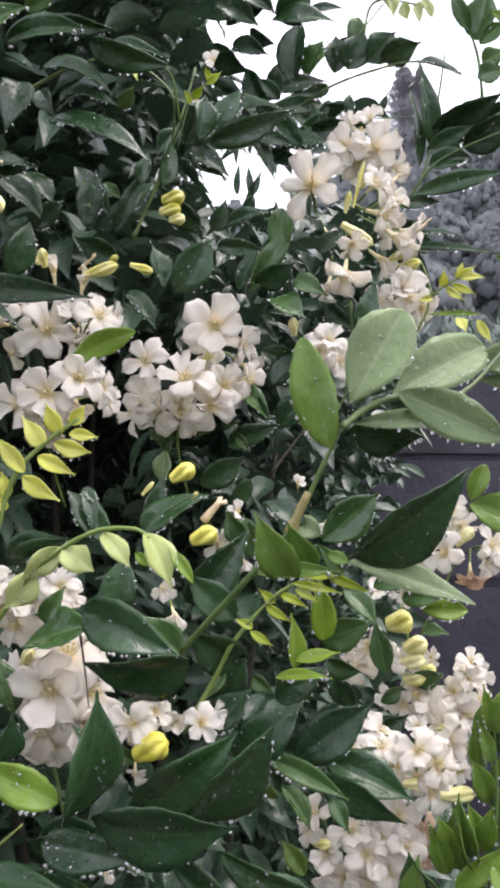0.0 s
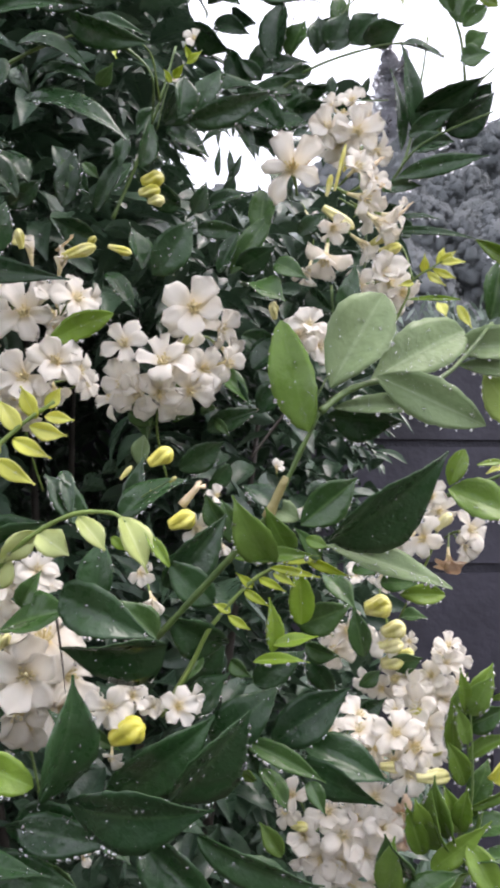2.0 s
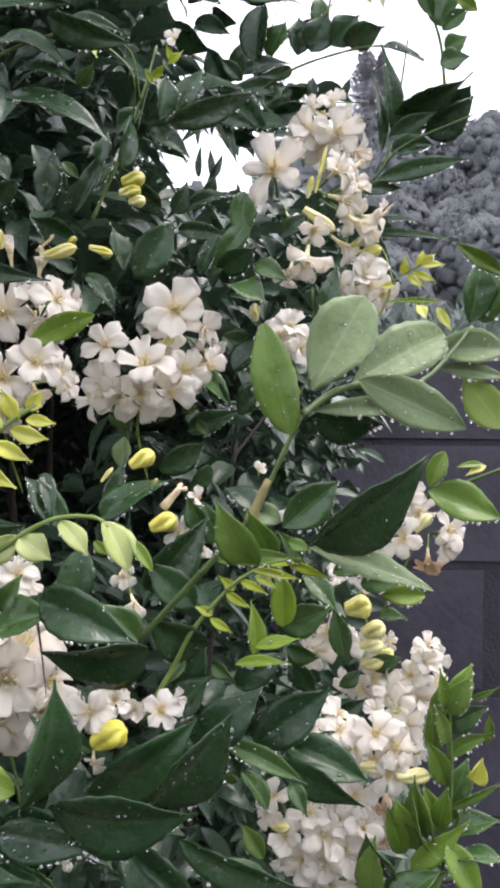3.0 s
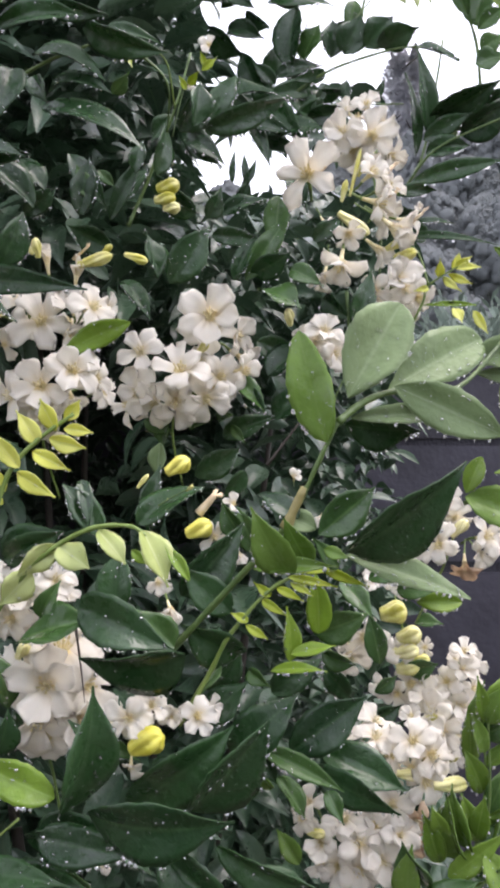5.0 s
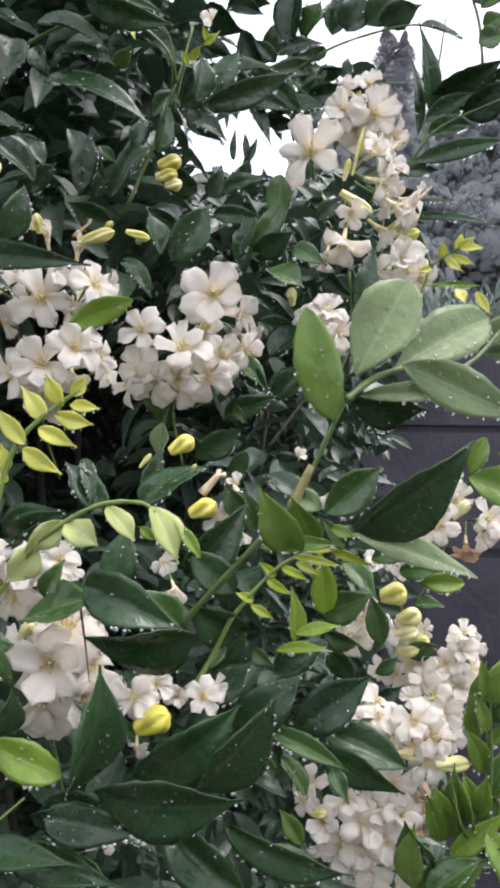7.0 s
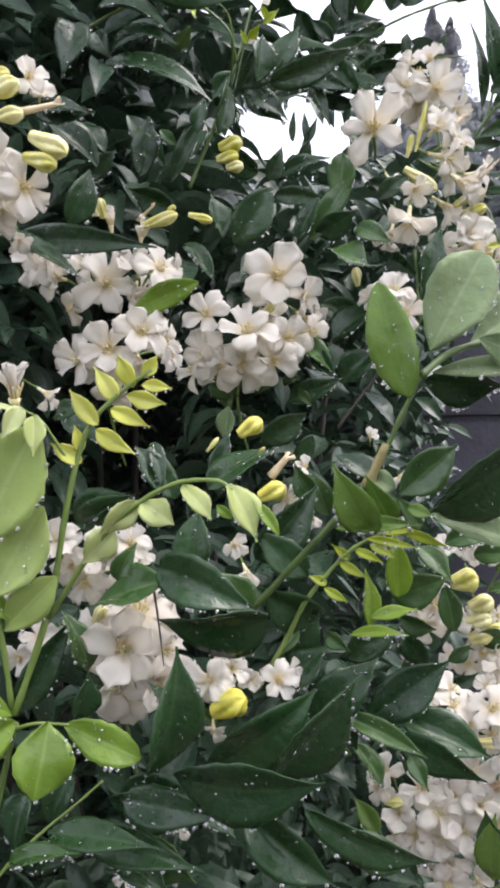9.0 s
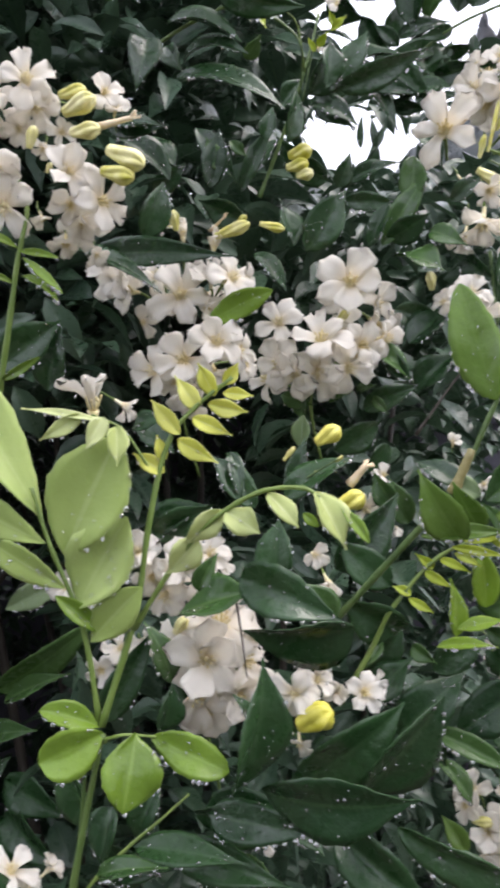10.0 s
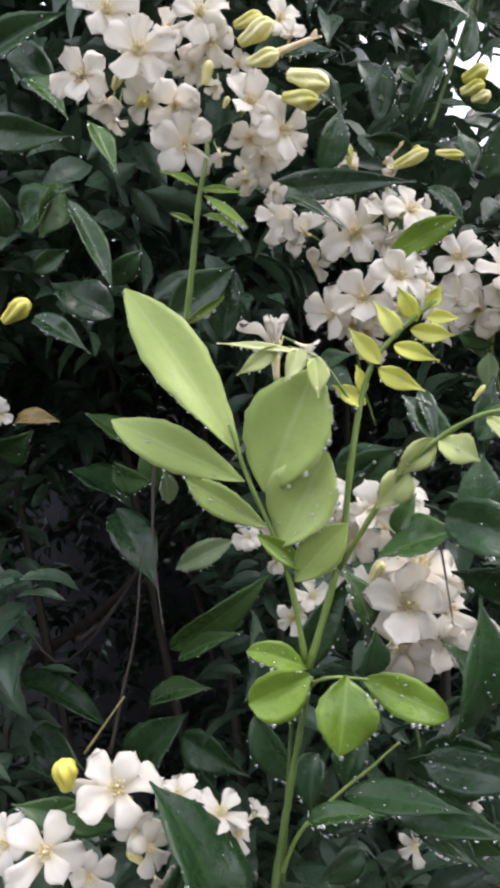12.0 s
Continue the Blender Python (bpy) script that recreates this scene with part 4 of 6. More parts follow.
leaf("D", (-0.1124, 0.3650, 1.5025), (-0.1026, 0.3650, 1.5272), 0.0153)
leaf("D", (-0.1926, 0.3850, 1.4466), (-0.1585, 0.3850, 1.4694), 0.0232)
leaf("D", (-0.1672, 0.3900, 1.4355), (-0.1586, 0.3850, 1.4667), 0.0164, 30)
leaf("D", (-0.1073, 0.4000, 1.5412), (-0.1331, 0.3950, 1.5625), 0.0136, 20)
leaf("D", (-0.1363, 0.3850, 1.5638), (-0.1034, 0.3800, 1.5604), 0.0105, 20)
# dark leaves round the left hollow
leaf("D", (-0.2682, 0.4300, 1.5283), (-0.2379, 0.4200, 1.4716), 0.0133, 10)
leaf("G", (-0.2905, 0.4300, 1.6021), (-0.2611, 0.4200, 1.5703), 0.0145, 10)
leaf("G", (-0.2475, 0.4200, 1.5666), (-0.2284, 0.4100, 1.5317), 0.0110, 10)
leaf("D", (-0.3241, 0.4400, 1.5813), (-0.2631, 0.4300, 1.5649), 0.0199, 20)
leaf("D", (-0.3223, 0.4400, 1.6257), (-0.2637, 0.4300, 1.6367), 0.0199, 20)
leaf("D", (-0.2833, 0.4500, 1.6031), (-0.3202, 0.4500, 1.6442), 0.0206)
leaf("D", (-0.2568, 0.4600, 1.4658), (-0.2974, 0.4600, 1.4903), 0.0275)
leaf("D", (-0.2926, 0.4300, 1.4640), (-0.2529, 0.4200, 1.4386), 0.0128, 20)
leaf("D", (-0.2550, 0.4500, 1.4841), (-0.2327, 0.4500, 1.5017), 0.0199)
leaf("D", (-0.3095, 0.4500, 1.5240), (-0.2694, 0.4400, 1.5398), 0.0202)
leaf("D", (-0.3214, 0.4500, 1.5185), (-0.3216, 0.4400, 1.5467), 0.0206)
leaf("D", (-0.3030, 0.4500, 1.4957), (-0.2798, 0.4500, 1.5069), 0.0238)
leaf("G", (-0.2856, 0.4500, 1.5486), (-0.2927, 0.4400, 1.5126), 0.0168)
leaf("D", (-0.2970, 0.5400, 1.3452), (-0.2591, 0.5200, 1.2907), 0.0293, 20)
leaf("G", (-0.2526, 0.5200, 1.2530), (-0.1785, 0.5050, 1.3042), 0.0191, 15)
leaf("G", (-0.2469, 0.5200, 1.2456), (-0.1966, 0.5050, 1.2685), 0.0132, 20)
leaf("P", (-0.2501, 0.5300, 1.3044), (-0.2061, 0.5200, 1.3241), 0.0170, 20)
leaf("D", (-0.3788, 0.5400, 1.2247), (-0.3003, 0.5200, 1.1981), 0.0220, 20)
leaf("G", (-0.2726, 0.5300, 1.2134), (-0.2206, 0.5100, 1.2306), 0.0181, 20)
leaf("D", (-0.2471, 0.5200, 1.1950), (-0.1962, 0.5050, 1.1773), 0.0227)
leaf("D", (-0.2439, 0.5200, 1.1765), (-0.2041, 0.5000, 1.1513), 0.0219)
leaf("D", (-0.1451, 0.2900, 1.2130), (-0.1697, 0.2850, 1.2647), 0.0235)
leaf("D", (-0.1643, 0.2900, 1.2108), (-0.1580, 0.2880, 1.2404), 0.0141, 20)
leaf("D", (-0.1266, 0.3450, 1.2899), (-0.1037, 0.3450, 1.3295), 0.0139)
leaf("D", (-0.0972, 0.3250, 1.2928), (-0.0927, 0.3250, 1.3115), 0.0103)
leaf("G", (-0.0961, 0.3400, 1.3077), (-0.1075, 0.3400, 1.3325), 0.0113, 20)
leaf("G", (-0.2714, 0.5500, 1.3843), (-0.3183, 0.5400, 1.4148), 0.0203, 20)
leaf("G", (-0.3026, 0.5500, 1.3733), (-0.2641, 0.5300, 1.3646), 0.0200)
leaf("G", (-0.2640, 0.5500, 1.3558), (-0.2757, 0.5400, 1.3885), 0.0200)
leaf("D", (-0.2950, 0.5600, 1.3437), (-0.3388, 0.5500, 1.3746), 0.0249, 20)
leaf("P", (-0.2562, 0.5400, 1.3482), (-0.2554, 0.5300, 1.3720), 0.0117)
leaf("B", (-0.3183, 0.4500, 1.4056), (-0.2843, 0.4400, 1.4035), 0.0121, 20)
leaf("G", (-0.4193, 0.5800, 1.3904), (-0.3714, 0.5600, 1.4057), 0.0265)
leaf("D", (-0.3688, 0.5400, 1.1860), (-0.3185, 0.5200, 1.1682), 0.0201)
leaf("D", (-0.3606, 0.5500, 1.1872), (-0.3636, 0.5300, 1.1695), 0.0247)
leaf("D", (-0.3066, 0.5400, 1.1691), (-0.3195, 0.5200, 1.1449), 0.0237)
leaf("D", (-0.2851, 0.5300, 1.1663), (-0.2424, 0.5200, 1.2102), 0.0345)
leaf("G", (-0.2012, 0.3000, 1.2415), (-0.2288, 0.2900, 1.2503), 0.0129, 30)
leaf("G", (-0.1894, 0.2950, 1.2437), (-0.2098, 0.2900, 1.2496), 0.0095, 40)
leaf("D", (-0.1237, 0.4000, 1.4196), (-0.1040, 0.3900, 1.4041), 0.0161, 20)
leaf("D", (-0.1167, 0.3600, 1.4151), (-0.0999, 0.3550, 1.4194), 0.0109, 30)
leaf("D", (-0.1121, 0.3800, 1.3653), (-0.0833, 0.3750, 1.3794), 0.0151, 20)
leaf("D", (-0.0746, 0.3700, 1.4034), (-0.0682, 0.3600, 1.3811), 0.0072, 40)
leaf("D", (-0.1538, 0.3700, 1.2620), (-0.1319, 0.3700, 1.2279), 0.0127)
leaf("D", (-0.0552, 0.3300, 1.2833), (-0.0683, 0.3250, 1.3073), 0.0126, 40)
leaf("D", (-0.1060, 0.3300, 1.2311), (-0.1221, 0.3250, 1.2495), 0.0131)
leaf("D", (-0.0915, 0.3200, 1.2432), (-0.1194, 0.3100, 1.2434), 0.0084, 20)
leaf("D", (-0.0824, 0.3200, 1.2625), (-0.0498, 0.3100, 1.2741), 0.0101, 20)
stem("B", 0.0014, (-0.2746, 0.4700, 1.2006), (-0.2656, 0.4700, 1.2355), (-0.2545, 0.4700, 1.2770), (-0.2486, 0.4700, 1.3286))
stem("B", 0.0016, (-0.4361, 0.6000, 1.2973), (-0.3822, 0.6000, 1.2195), (-0.3113, 0.5800, 1.2780), (-0.2825, 0.5600, 1.3228))
stem("B", 0.0100, (-0.7520, 1.0000, 1.0505), (-0.6299, 0.9800, 1.1185), (-0.4831, 0.9400, 1.2138), (-0.3958, 0.9000, 1.3012))
stem("B", 0.0040, (-0.4665, 0.8000, 1.1899), (-0.4356, 0.8000, 1.2115), (-0.3990, 0.7800, 1.2482))
stem("B", 0.0060, (-0.7747, 1.1000, 1.2194), (-0.6362, 1.1000, 1.2869), (-0.5587, 1.1000, 1.3691))
stem("B", 0.0040, (-0.4971, 0.7000, 1.0927), (-0.5041, 0.7200, 1.1685), (-0.5046, 0.7400, 1.2088))
stem("B", 0.0013, (-0.2327, 0.4600, 1.3897), (-0.2369, 0.4600, 1.3329), (-0.2282, 0.4500, 1.2786))
stem("T", 0.0009, (-0.2708, 0.4300, 1.2156), (-0.2452, 0.4300, 1.2483))
# upper left
stem("G", 0.0010, (-0.1185, 0.3800, 1.5934), (-0.0935, 0.3750, 1.6048), (-0.0715, 0.3700, 1.6105))
stem("G", 0.0009, (-0.0744, 0.3850, 1.6209), (-0.0604, 0.3920, 1.6197), (-0.0488, 0.4000, 1.6167), (-0.0400, 0.4030, 1.6060), (-0.0420, 0.4200, 1.5900))
leaf("G", (-0.1295, 0.3600, 1.6125), (-0.1037, 0.3550, 1.6256), 0.0179, 10)
leaf("D", (-0.1164, 0.3650, 1.6134), (-0.0753, 0.3550, 1.6151), 0.0125, 25, 0.9)
leaf("D", (-0.0943, 0.3700, 1.6290), (-0.0631, 0.3600, 1.6182), 0.0076, 30, 0.8)
leaf("G", (-0.1104, 0.3750, 1.6359), (-0.0942, 0.3700, 1.6458), 0.0104, 10)
leaf("D", (-0.0771, 0.3700, 1.6179), (-0.0370, 0.3600, 1.6010), 0.0102, 35, 0.8)
leaf("D", (-0.0698, 0.3750, 1.6197), (-0.0387, 0.3700, 1.6096), 0.0067, 40, 0.7)
leaf("D", (-0.1027, 0.3750, 1.6068), (-0.0658, 0.3650, 1.5896), 0.0113, 30, 0.9)
leaf("D", (-0.0952, 0.3800, 1.5912), (-0.0630, 0.3650, 1.5841), 0.0104, 40, 1.2)
leaf("D", (-0.0976, 0.3750, 1.5808), (-0.0465, 0.3600, 1.5552), 0.0133, 30, 0.9)
leaf("D", (-0.1104, 0.3700, 1.5972), (-0.1141, 0.3600, 1.5674), 0.0153, 0)
leaf("D", (-0.1052, 0.3850, 1.6012), (-0.0962, 0.3800, 1.5857), 0.0091, 10)
leaf("D", (-0.1334, 0.3800, 1.5625), (-0.1046, 0.3700, 1.5558), 0.0089, 30)
leaf("D", (-0.0287, 0.4300, 1.5978), (-0.0253, 0.4300, 1.6229), 0.0126, 0)
leaf("D", (-0.0204, 0.4400, 1.6048), (-0.0056, 0.4400, 1.6322), 0.0135, 0)
leaf("D", (-0.0217, 0.4300, 1.5963), (0.0248, 0.4300, 1.6156), 0.0120, 25, 0.8)
leaf("D", (-0.0366, 0.4500, 1.6011), (-0.0114, 0.4400, 1.5805), 0.0118, 25, 1.1)
leaf("D", (-0.0487, 0.4300, 1.5702), (-0.0445, 0.4300, 1.5993), 0.0102, 0)
leaf("D", (-0.0612, 0.4400, 1.5740), (-0.0577, 0.4400, 1.5938), 0.0092, 10)
leaf("D", (-0.0928, 0.4400, 1.5507), (-0.0871, 0.4400, 1.5836), 0.0142, 10)
leaf("D", (-0.0768, 0.4500, 1.5510), (-0.0588, 0.4500, 1.5881), 0.0095, 0)
leaf("D", (-0.1149, 0.4500, 1.5673), (-0.1319, 0.4500, 1.5872), 0.0126, 10)
stem("G", 0.0012, (-0.0666, 0.4500, 1.5478), (-0.0544, 0.4500, 1.5780), (-0.0399, 0.4400, 1.6122), (-0.0316, 0.4400, 1.6440))
stem("Y", 0.0006, (-0.0394, 0.4350, 1.6098), (-0.0424, 0.4200, 1.6265), (-0.0475, 0.4100, 1.6288))
leaf("G", (-0.0684, 0.4000, 1.6005), (-0.0593, 0.3950, 1.6095), 0.0085)
leaf("D", (-0.0374, 0.4400, 1.5992), (-0.0251, 0.4400, 1.6263), 0.0150)
leaf("D", (-0.0243, 0.4600, 1.6184), (-0.0032, 0.4600, 1.6404), 0.0144)
leaf("D", (-0.0317, 0.4500, 1.5990), (0.0068, 0.4500, 1.6208), 0.0115, 20)
leaf("D", (-0.0349, 0.4500, 1.6006), (-0.0128, 0.4400, 1.5793), 0.0101, 30)
leaf("D", (-0.0414, 0.4500, 1.6133), (-0.0540, 0.4500, 1.5970), 0.0115)
leaf("D", (-0.0286, 0.4600, 1.5591), (-0.0583, 0.4600, 1.5881), 0.0131)
leaf("G", (-0.0867, 0.4400, 1.5606), (-0.0946, 0.4400, 1.5792), 0.0156, 20)
leaf("G", (-0.0804, 0.4300, 1.5724), (-0.0712, 0.4300, 1.5634), 0.0061)
leaf("D", (-0.1037, 0.4600, 1.5938), (-0.0807, 0.4600, 1.5614), 0.0130)
leaf("D", (-0.0756, 0.4500, 1.5356), (-0.1010, 0.4500, 1.5480), 0.0153)
leaf("D", (-0.0473, 0.4300, 1.5133), (-0.0542, 0.4300, 1.5398), 0.0127, 20)
leaf("D", (-0.0403, 0.4300, 1.5104), (-0.0187, 0.4300, 1.5423), 0.0195, -5)
leaf("N", (-0.0904, 0.3950, 1.4664), (-0.0551, 0.3850, 1.4802), 0.0124, 10)
leaf("D", (-0.1189, 0.4700, 1.5776), (-0.1356, 0.4700, 1.5940), 0.0159)
leaf("D", (-0.1319, 0.4700, 1.5607), (-0.1123, 0.4700, 1.5777), 0.0159)
leaf("D", (-0.0725, 0.4700, 1.5718), (-0.0561, 0.4700, 1.5889), 0.0133)
leaf("D", (-0.0191, 0.4700, 1.5493), (0.0107, 0.4600, 1.5433), 0.0106, 30)
leaf("D", (-0.0054, 0.4600, 1.5201), (0.0074, 0.4600, 1.5466), 0.0105, 30)
leaf("D", (0.0044, 0.4600, 1.5235), (0.0265, 0.4500, 1.5341), 0.0162, 20)
leaf("D", (-0.0233, 0.4900, 1.5660), (-0.0148, 0.4900, 1.5861), 0.0117)
leaf("D", (-0.0043, 0.5000, 1.5804), (0.0027, 0.5000, 1.5948), 0.0114)
leaf("D", (-0.0166, 0.5000, 1.5712), (0.0149, 0.4900, 1.5789), 0.0113, 30)
leaf("D", (-0.0079, 0.5000, 1.5928), (-0.0064, 0.5000, 1.6144), 0.0040)
leaf("D", (0.0010, 0.5000, 1.5912), (-0.0010, 0.5000, 1.6127), 0.0046)
leaf("D", (-0.0026, 0.5000, 1.5894), (0.0072, 0.5000, 1.6086), 0.0046)
leaf("D", (0.0213, 0.4800, 1.5944), (0.0377, 0.4700, 1.5637), 0.0115)
leaf("G", (0.0203, 0.4600, 1.5699), (0.0173, 0.4600, 1.5369), 0.0147)
leaf("G", (0.0011, 0.4600, 1.5202), (0.0270, 0.4600, 1.5601), 0.0131, 30)
leaf("D", (0.0412, 0.4700, 1.5469), (0.0579, 0.4700, 1.5607), 0.0151)
leaf("D", (-0.0690, 0.4500, 1.5165), (-0.0518, 0.4400, 1.4924), 0.0101)
leaf("G", (0.0266, 0.4500, 1.5245), (0.0448, 0.4400, 1.5126), 0.0127, 20)
leaf("G", (0.0075, 0.4500, 1.5113), (0.0323, 0.4400, 1.4999), 0.0142, 20)
leaf("D", (0.0482, 0.4700, 1.5134), (0.0636, 0.4600, 1.4981), 0.0133)
leaf("D", (0.0014, 0.4400, 1.4556), (0.0136, 0.4300, 1.4393), 0.0092, 20)
leaf("G", (-0.0049, 0.4400, 1.4618), (0.0130, 0.4300, 1.4408), 0.0105, 20)
leaf("D", (-0.0271, 0.4600, 1.4055), (-0.0013, 0.4600, 1.4220), 0.0163)
leaf("D", (0.0021, 0.4600, 1.4090), (-0.0108, 0.4600, 1.3927), 0.0130)
leaf("D", (0.0147, 0.4600, 1.4647), (0.0407, 0.4600, 1.4847), 0.0163, 10)
leaf("D", (0.0082, 0.4700, 1.4860), (0.0350, 0.4700, 1.4763), 0.0167, 10)
leaf("D", (0.0181, 0.4600, 1.4386), (0.0409, 0.4600, 1.4584), 0.0163, 10)
leaf("D", (-0.0111, 0.4600, 1.4285), (0.0214, 0.4600, 1.4419), 0.0130, 20)
leaf("G", (-0.0301, 0.4500, 1.4325), (-0.0172, 0.4450, 1.4370), 0.0063)
leaf("G", (-0.0062, 0.4500, 1.4344), (0.0018, 0.4450, 1.4246), 0.0057)
leaf("G", (-0.0142, 0.4500, 1.4375), (-0.0047, 0.4450, 1.4403), 0.0057)
leaf("P", (-0.0443, 0.4200, 1.4052), (-0.0430, 0.4200, 1.4230), 0.0089)
leaf("D", (-0.0473, 0.4100, 1.3763), (-0.0419, 0.4100, 1.4110), 0.0104)
stem("G", 0.0005, (-0.0519, 0.4000, 1.3826), (-0.0403, 0.3950, 1.3913), (-0.0248, 0.3900, 1.4003))
leaf("F", (-0.0722, 0.3850, 1.6215), (-0.0637, 0.3800, 1.6123), 0.0038, 10)
leaf("F", (-0.0665, 0.3900, 1.6212), (-0.0579, 0.3850, 1.6109), 0.0036, 10)
leaf("F", (-0.0615, 0.3900, 1.6191), (-0.0563, 0.3850, 1.6070), 0.0036, 10)
leaf("F", (-0.0744, 0.3850, 1.6209), (-0.0665, 0.3800, 1.6193), 0.0033, 10)
stem("G", 0.0005, (-0.0411, 0.4400, 1.5960), (-0.0345, 0.4400, 1.6245), (-0.0252, 0.4400, 1.6348), (-0.0165, 0.4400, 1.6423))
leaf("F", (-0.0326, 0.4400, 1.6261), (-0.0268, 0.4350, 1.6309), 0.0044, 10)
leaf("F", (-0.0252, 0.4400, 1.6342), (-0.0170, 0.4350, 1.6386), 0.0044, 10)
leaf("F", (-0.0338, 0.4400, 1.6230), (-0.0373, 0.4350, 1.6282), 0.0037, 10)
leaf("F", (-0.0237, 0.4400, 1.6368), (-0.0257, 0.4350, 1.6422), 0.0037, 10)
flower((-0.0218, 0.4450, 1.6510), 0.0123, 10, 30, False, 3)
flower((-0.0323, 0.4450, 1.6271), 0.0080, -10, 30, False, 3)
# sprays against the sky
stem("G", 0.0011, (0.0050, 0.5500, 1.6478), (0.0317, 0.5400, 1.6691), (0.0537, 0.5300, 1.6807), (0.0825, 0.5200, 1.6875), (0.1114, 0.5150, 1.6914), (0.1399, 0.5100, 1.6807))
leaf("D", (0.1133, 0.5150, 1.6914), (0.1370, 0.5000, 1.6742), 0.0081, 40)
leaf("D", (0.0543, 0.5350, 1.6826), (0.0310, 0.5300, 1.6749), 0.0084, 30)
leaf("D", (0.0342, 0.5500, 1.6841), (0.0333, 0.5500, 1.7011), 0.0087)
leaf("D", (0.0492, 0.5400, 1.6656), (0.0549, 0.5400, 1.6774), 0.0085)
leaf("D", (0.0666, 0.5400, 1.6660), (0.0696, 0.5400, 1.6817), 0.0086)
leaf("D", (0.0861, 0.5400, 1.6657), (0.0961, 0.5400, 1.6823), 0.0053)
leaf("D", (0.0087, 0.5500, 1.6775), (-0.0033, 0.5500, 1.7050), 0.0167)
leaf("D", (-0.0271, 0.5500, 1.7203), (0.0006, 0.5500, 1.7011), 0.0157)
leaf("D", (0.0515, 0.5450, 1.6760), (0.0047, 0.5400, 1.6646), 0.0132, 20)
leaf("D", (0.0555, 0.5450, 1.6643), (0.0242, 0.5400, 1.6417), 0.0165, 20)
leaf("D", (0.0320, 0.5450, 1.6755), (0.0474, 0.5400, 1.6461), 0.0165)
leaf("D", (0.0628, 0.5400, 1.6581), (0.0693, 0.5300, 1.6344), 0.0098)
leaf("D", (0.0163, 0.5400, 1.6649), (0.0389, 0.5300, 1.6338), 0.0163, 20)
leaf("D", (0.0434, 0.5400, 1.6538), (0.0691, 0.5300, 1.6574), 0.0130, 20)
leaf("D", (0.0203, 0.5400, 1.6417), (0.0540, 0.5300, 1.6417), 0.0130, 20)
leaf("D", (0.0324, 0.4700, 1.6024), (0.0362, 0.4650, 1.6121), 0.0051)
leaf("D", (0.0203, 0.5450, 1.6792), (0.0044, 0.5400, 1.6919), 0.0099)
leaf("D", (0.0399, 0.5450, 1.6679), (0.0276, 0.5400, 1.6924), 0.0112)
leaf("D", (0.0126, 0.5450, 1.6555), (0.0317, 0.5400, 1.6730), 0.0112)
leaf("D", (0.0244, 0.5450, 1.6479), (0.0090, 0.5400, 1.6608), 0.0112)
leaf("D", (0.0401, 0.5450, 1.6443), (0.0589, 0.5400, 1.6580), 0.0112)
leaf("D", (0.0477, 0.5450, 1.6720), (0.0704, 0.5400, 1.6747), 0.0086)
leaf("D", (0.0047, 0.5450, 1.6789), (0.0202, 0.5400, 1.6572), 0.0112)
leaf("D", (0.0673, 0.5450, 1.6645), (0.0880, 0.5400, 1.6587), 0.0079)
leaf("D", (0.0128, 0.5450, 1.6398), (0.0397, 0.5400, 1.6323), 0.0099)
leaf("D", (0.0552, 0.5450, 1.7076), (0.0701, 0.5400, 1.7247), 0.0132)
stem("G", 0.0008, (0.0009, 0.5500, 1.6655), (0.0550, 0.5400, 1.6626), (0.1073, 0.5300, 1.6601))
stem("G", 0.0011, (0.0998, 0.5100, 1.5895), (0.1144, 0.5100, 1.6119), (0.1233, 0.5100, 1.6563), (0.1287, 0.5100, 1.6934))
stem("G", 0.0010, (0.1034, 0.5100, 1.5933), (0.1228, 0.5000, 1.6170), (0.1628, 0.4800, 1.6302))
stem("G", 0.0011, (0.1475, 0.5100, 1.6310), (0.1585, 0.5100, 1.6571), (0.1732, 0.5100, 1.6741))
leaf("D", (0.1187, 0.5100, 1.6304), (0.1087, 0.5000, 1.6851), 0.0123, 20)
leaf("D", (0.1125, 0.5150, 1.6176), (0.1041, 0.5100, 1.6714), 0.0075, 20)
leaf("D", (0.1197, 0.5100, 1.6396), (0.1598, 0.4900, 1.6572), 0.0202, 10)
leaf("D", (0.1161, 0.5100, 1.6267), (0.1451, 0.5000, 1.6410), 0.0123, 20)
leaf("D", (0.1067, 0.5000, 1.5950), (0.1595, 0.4800, 1.6023), 0.0126, 20)
leaf("D", (0.1168, 0.5050, 1.6154), (0.1438, 0.5000, 1.6192), 0.0190)
leaf("D", (0.0998, 0.5100, 1.5914), (0.1222, 0.5000, 1.5899), 0.0098, 20)
leaf("P", (0.1279, 0.5200, 1.6294), (0.1400, 0.5100, 1.6419), 0.0148)
leaf("D", (0.1401, 0.5100, 1.6308), (0.1698, 0.5000, 1.6524), 0.0232)
leaf("D", (0.1400, 0.5100, 1.6419), (0.1589, 0.5000, 1.6558), 0.0093)
leaf("D", (0.0999, 0.5100, 1.5748), (0.1140, 0.5000, 1.5753), 0.0145)
leaf("D", (0.0999, 0.5100, 1.5620), (0.1578, 0.4900, 1.5522), 0.0057, 50)
leaf("D", (0.1036, 0.5100, 1.5676), (0.1339, 0.5000, 1.5685), 0.0065, 50)
leaf("D", (0.1207, 0.5200, 1.5636), (0.1036, 0.5100, 1.5712), 0.0166)
stem("G", 0.0010, (0.0602, 0.4600, 1.5145), (0.0631, 0.4600, 1.4718))
leaf("D", (0.0638, 0.4650, 1.4859), (0.0609, 0.4650, 1.5207), 0.0099, 20)
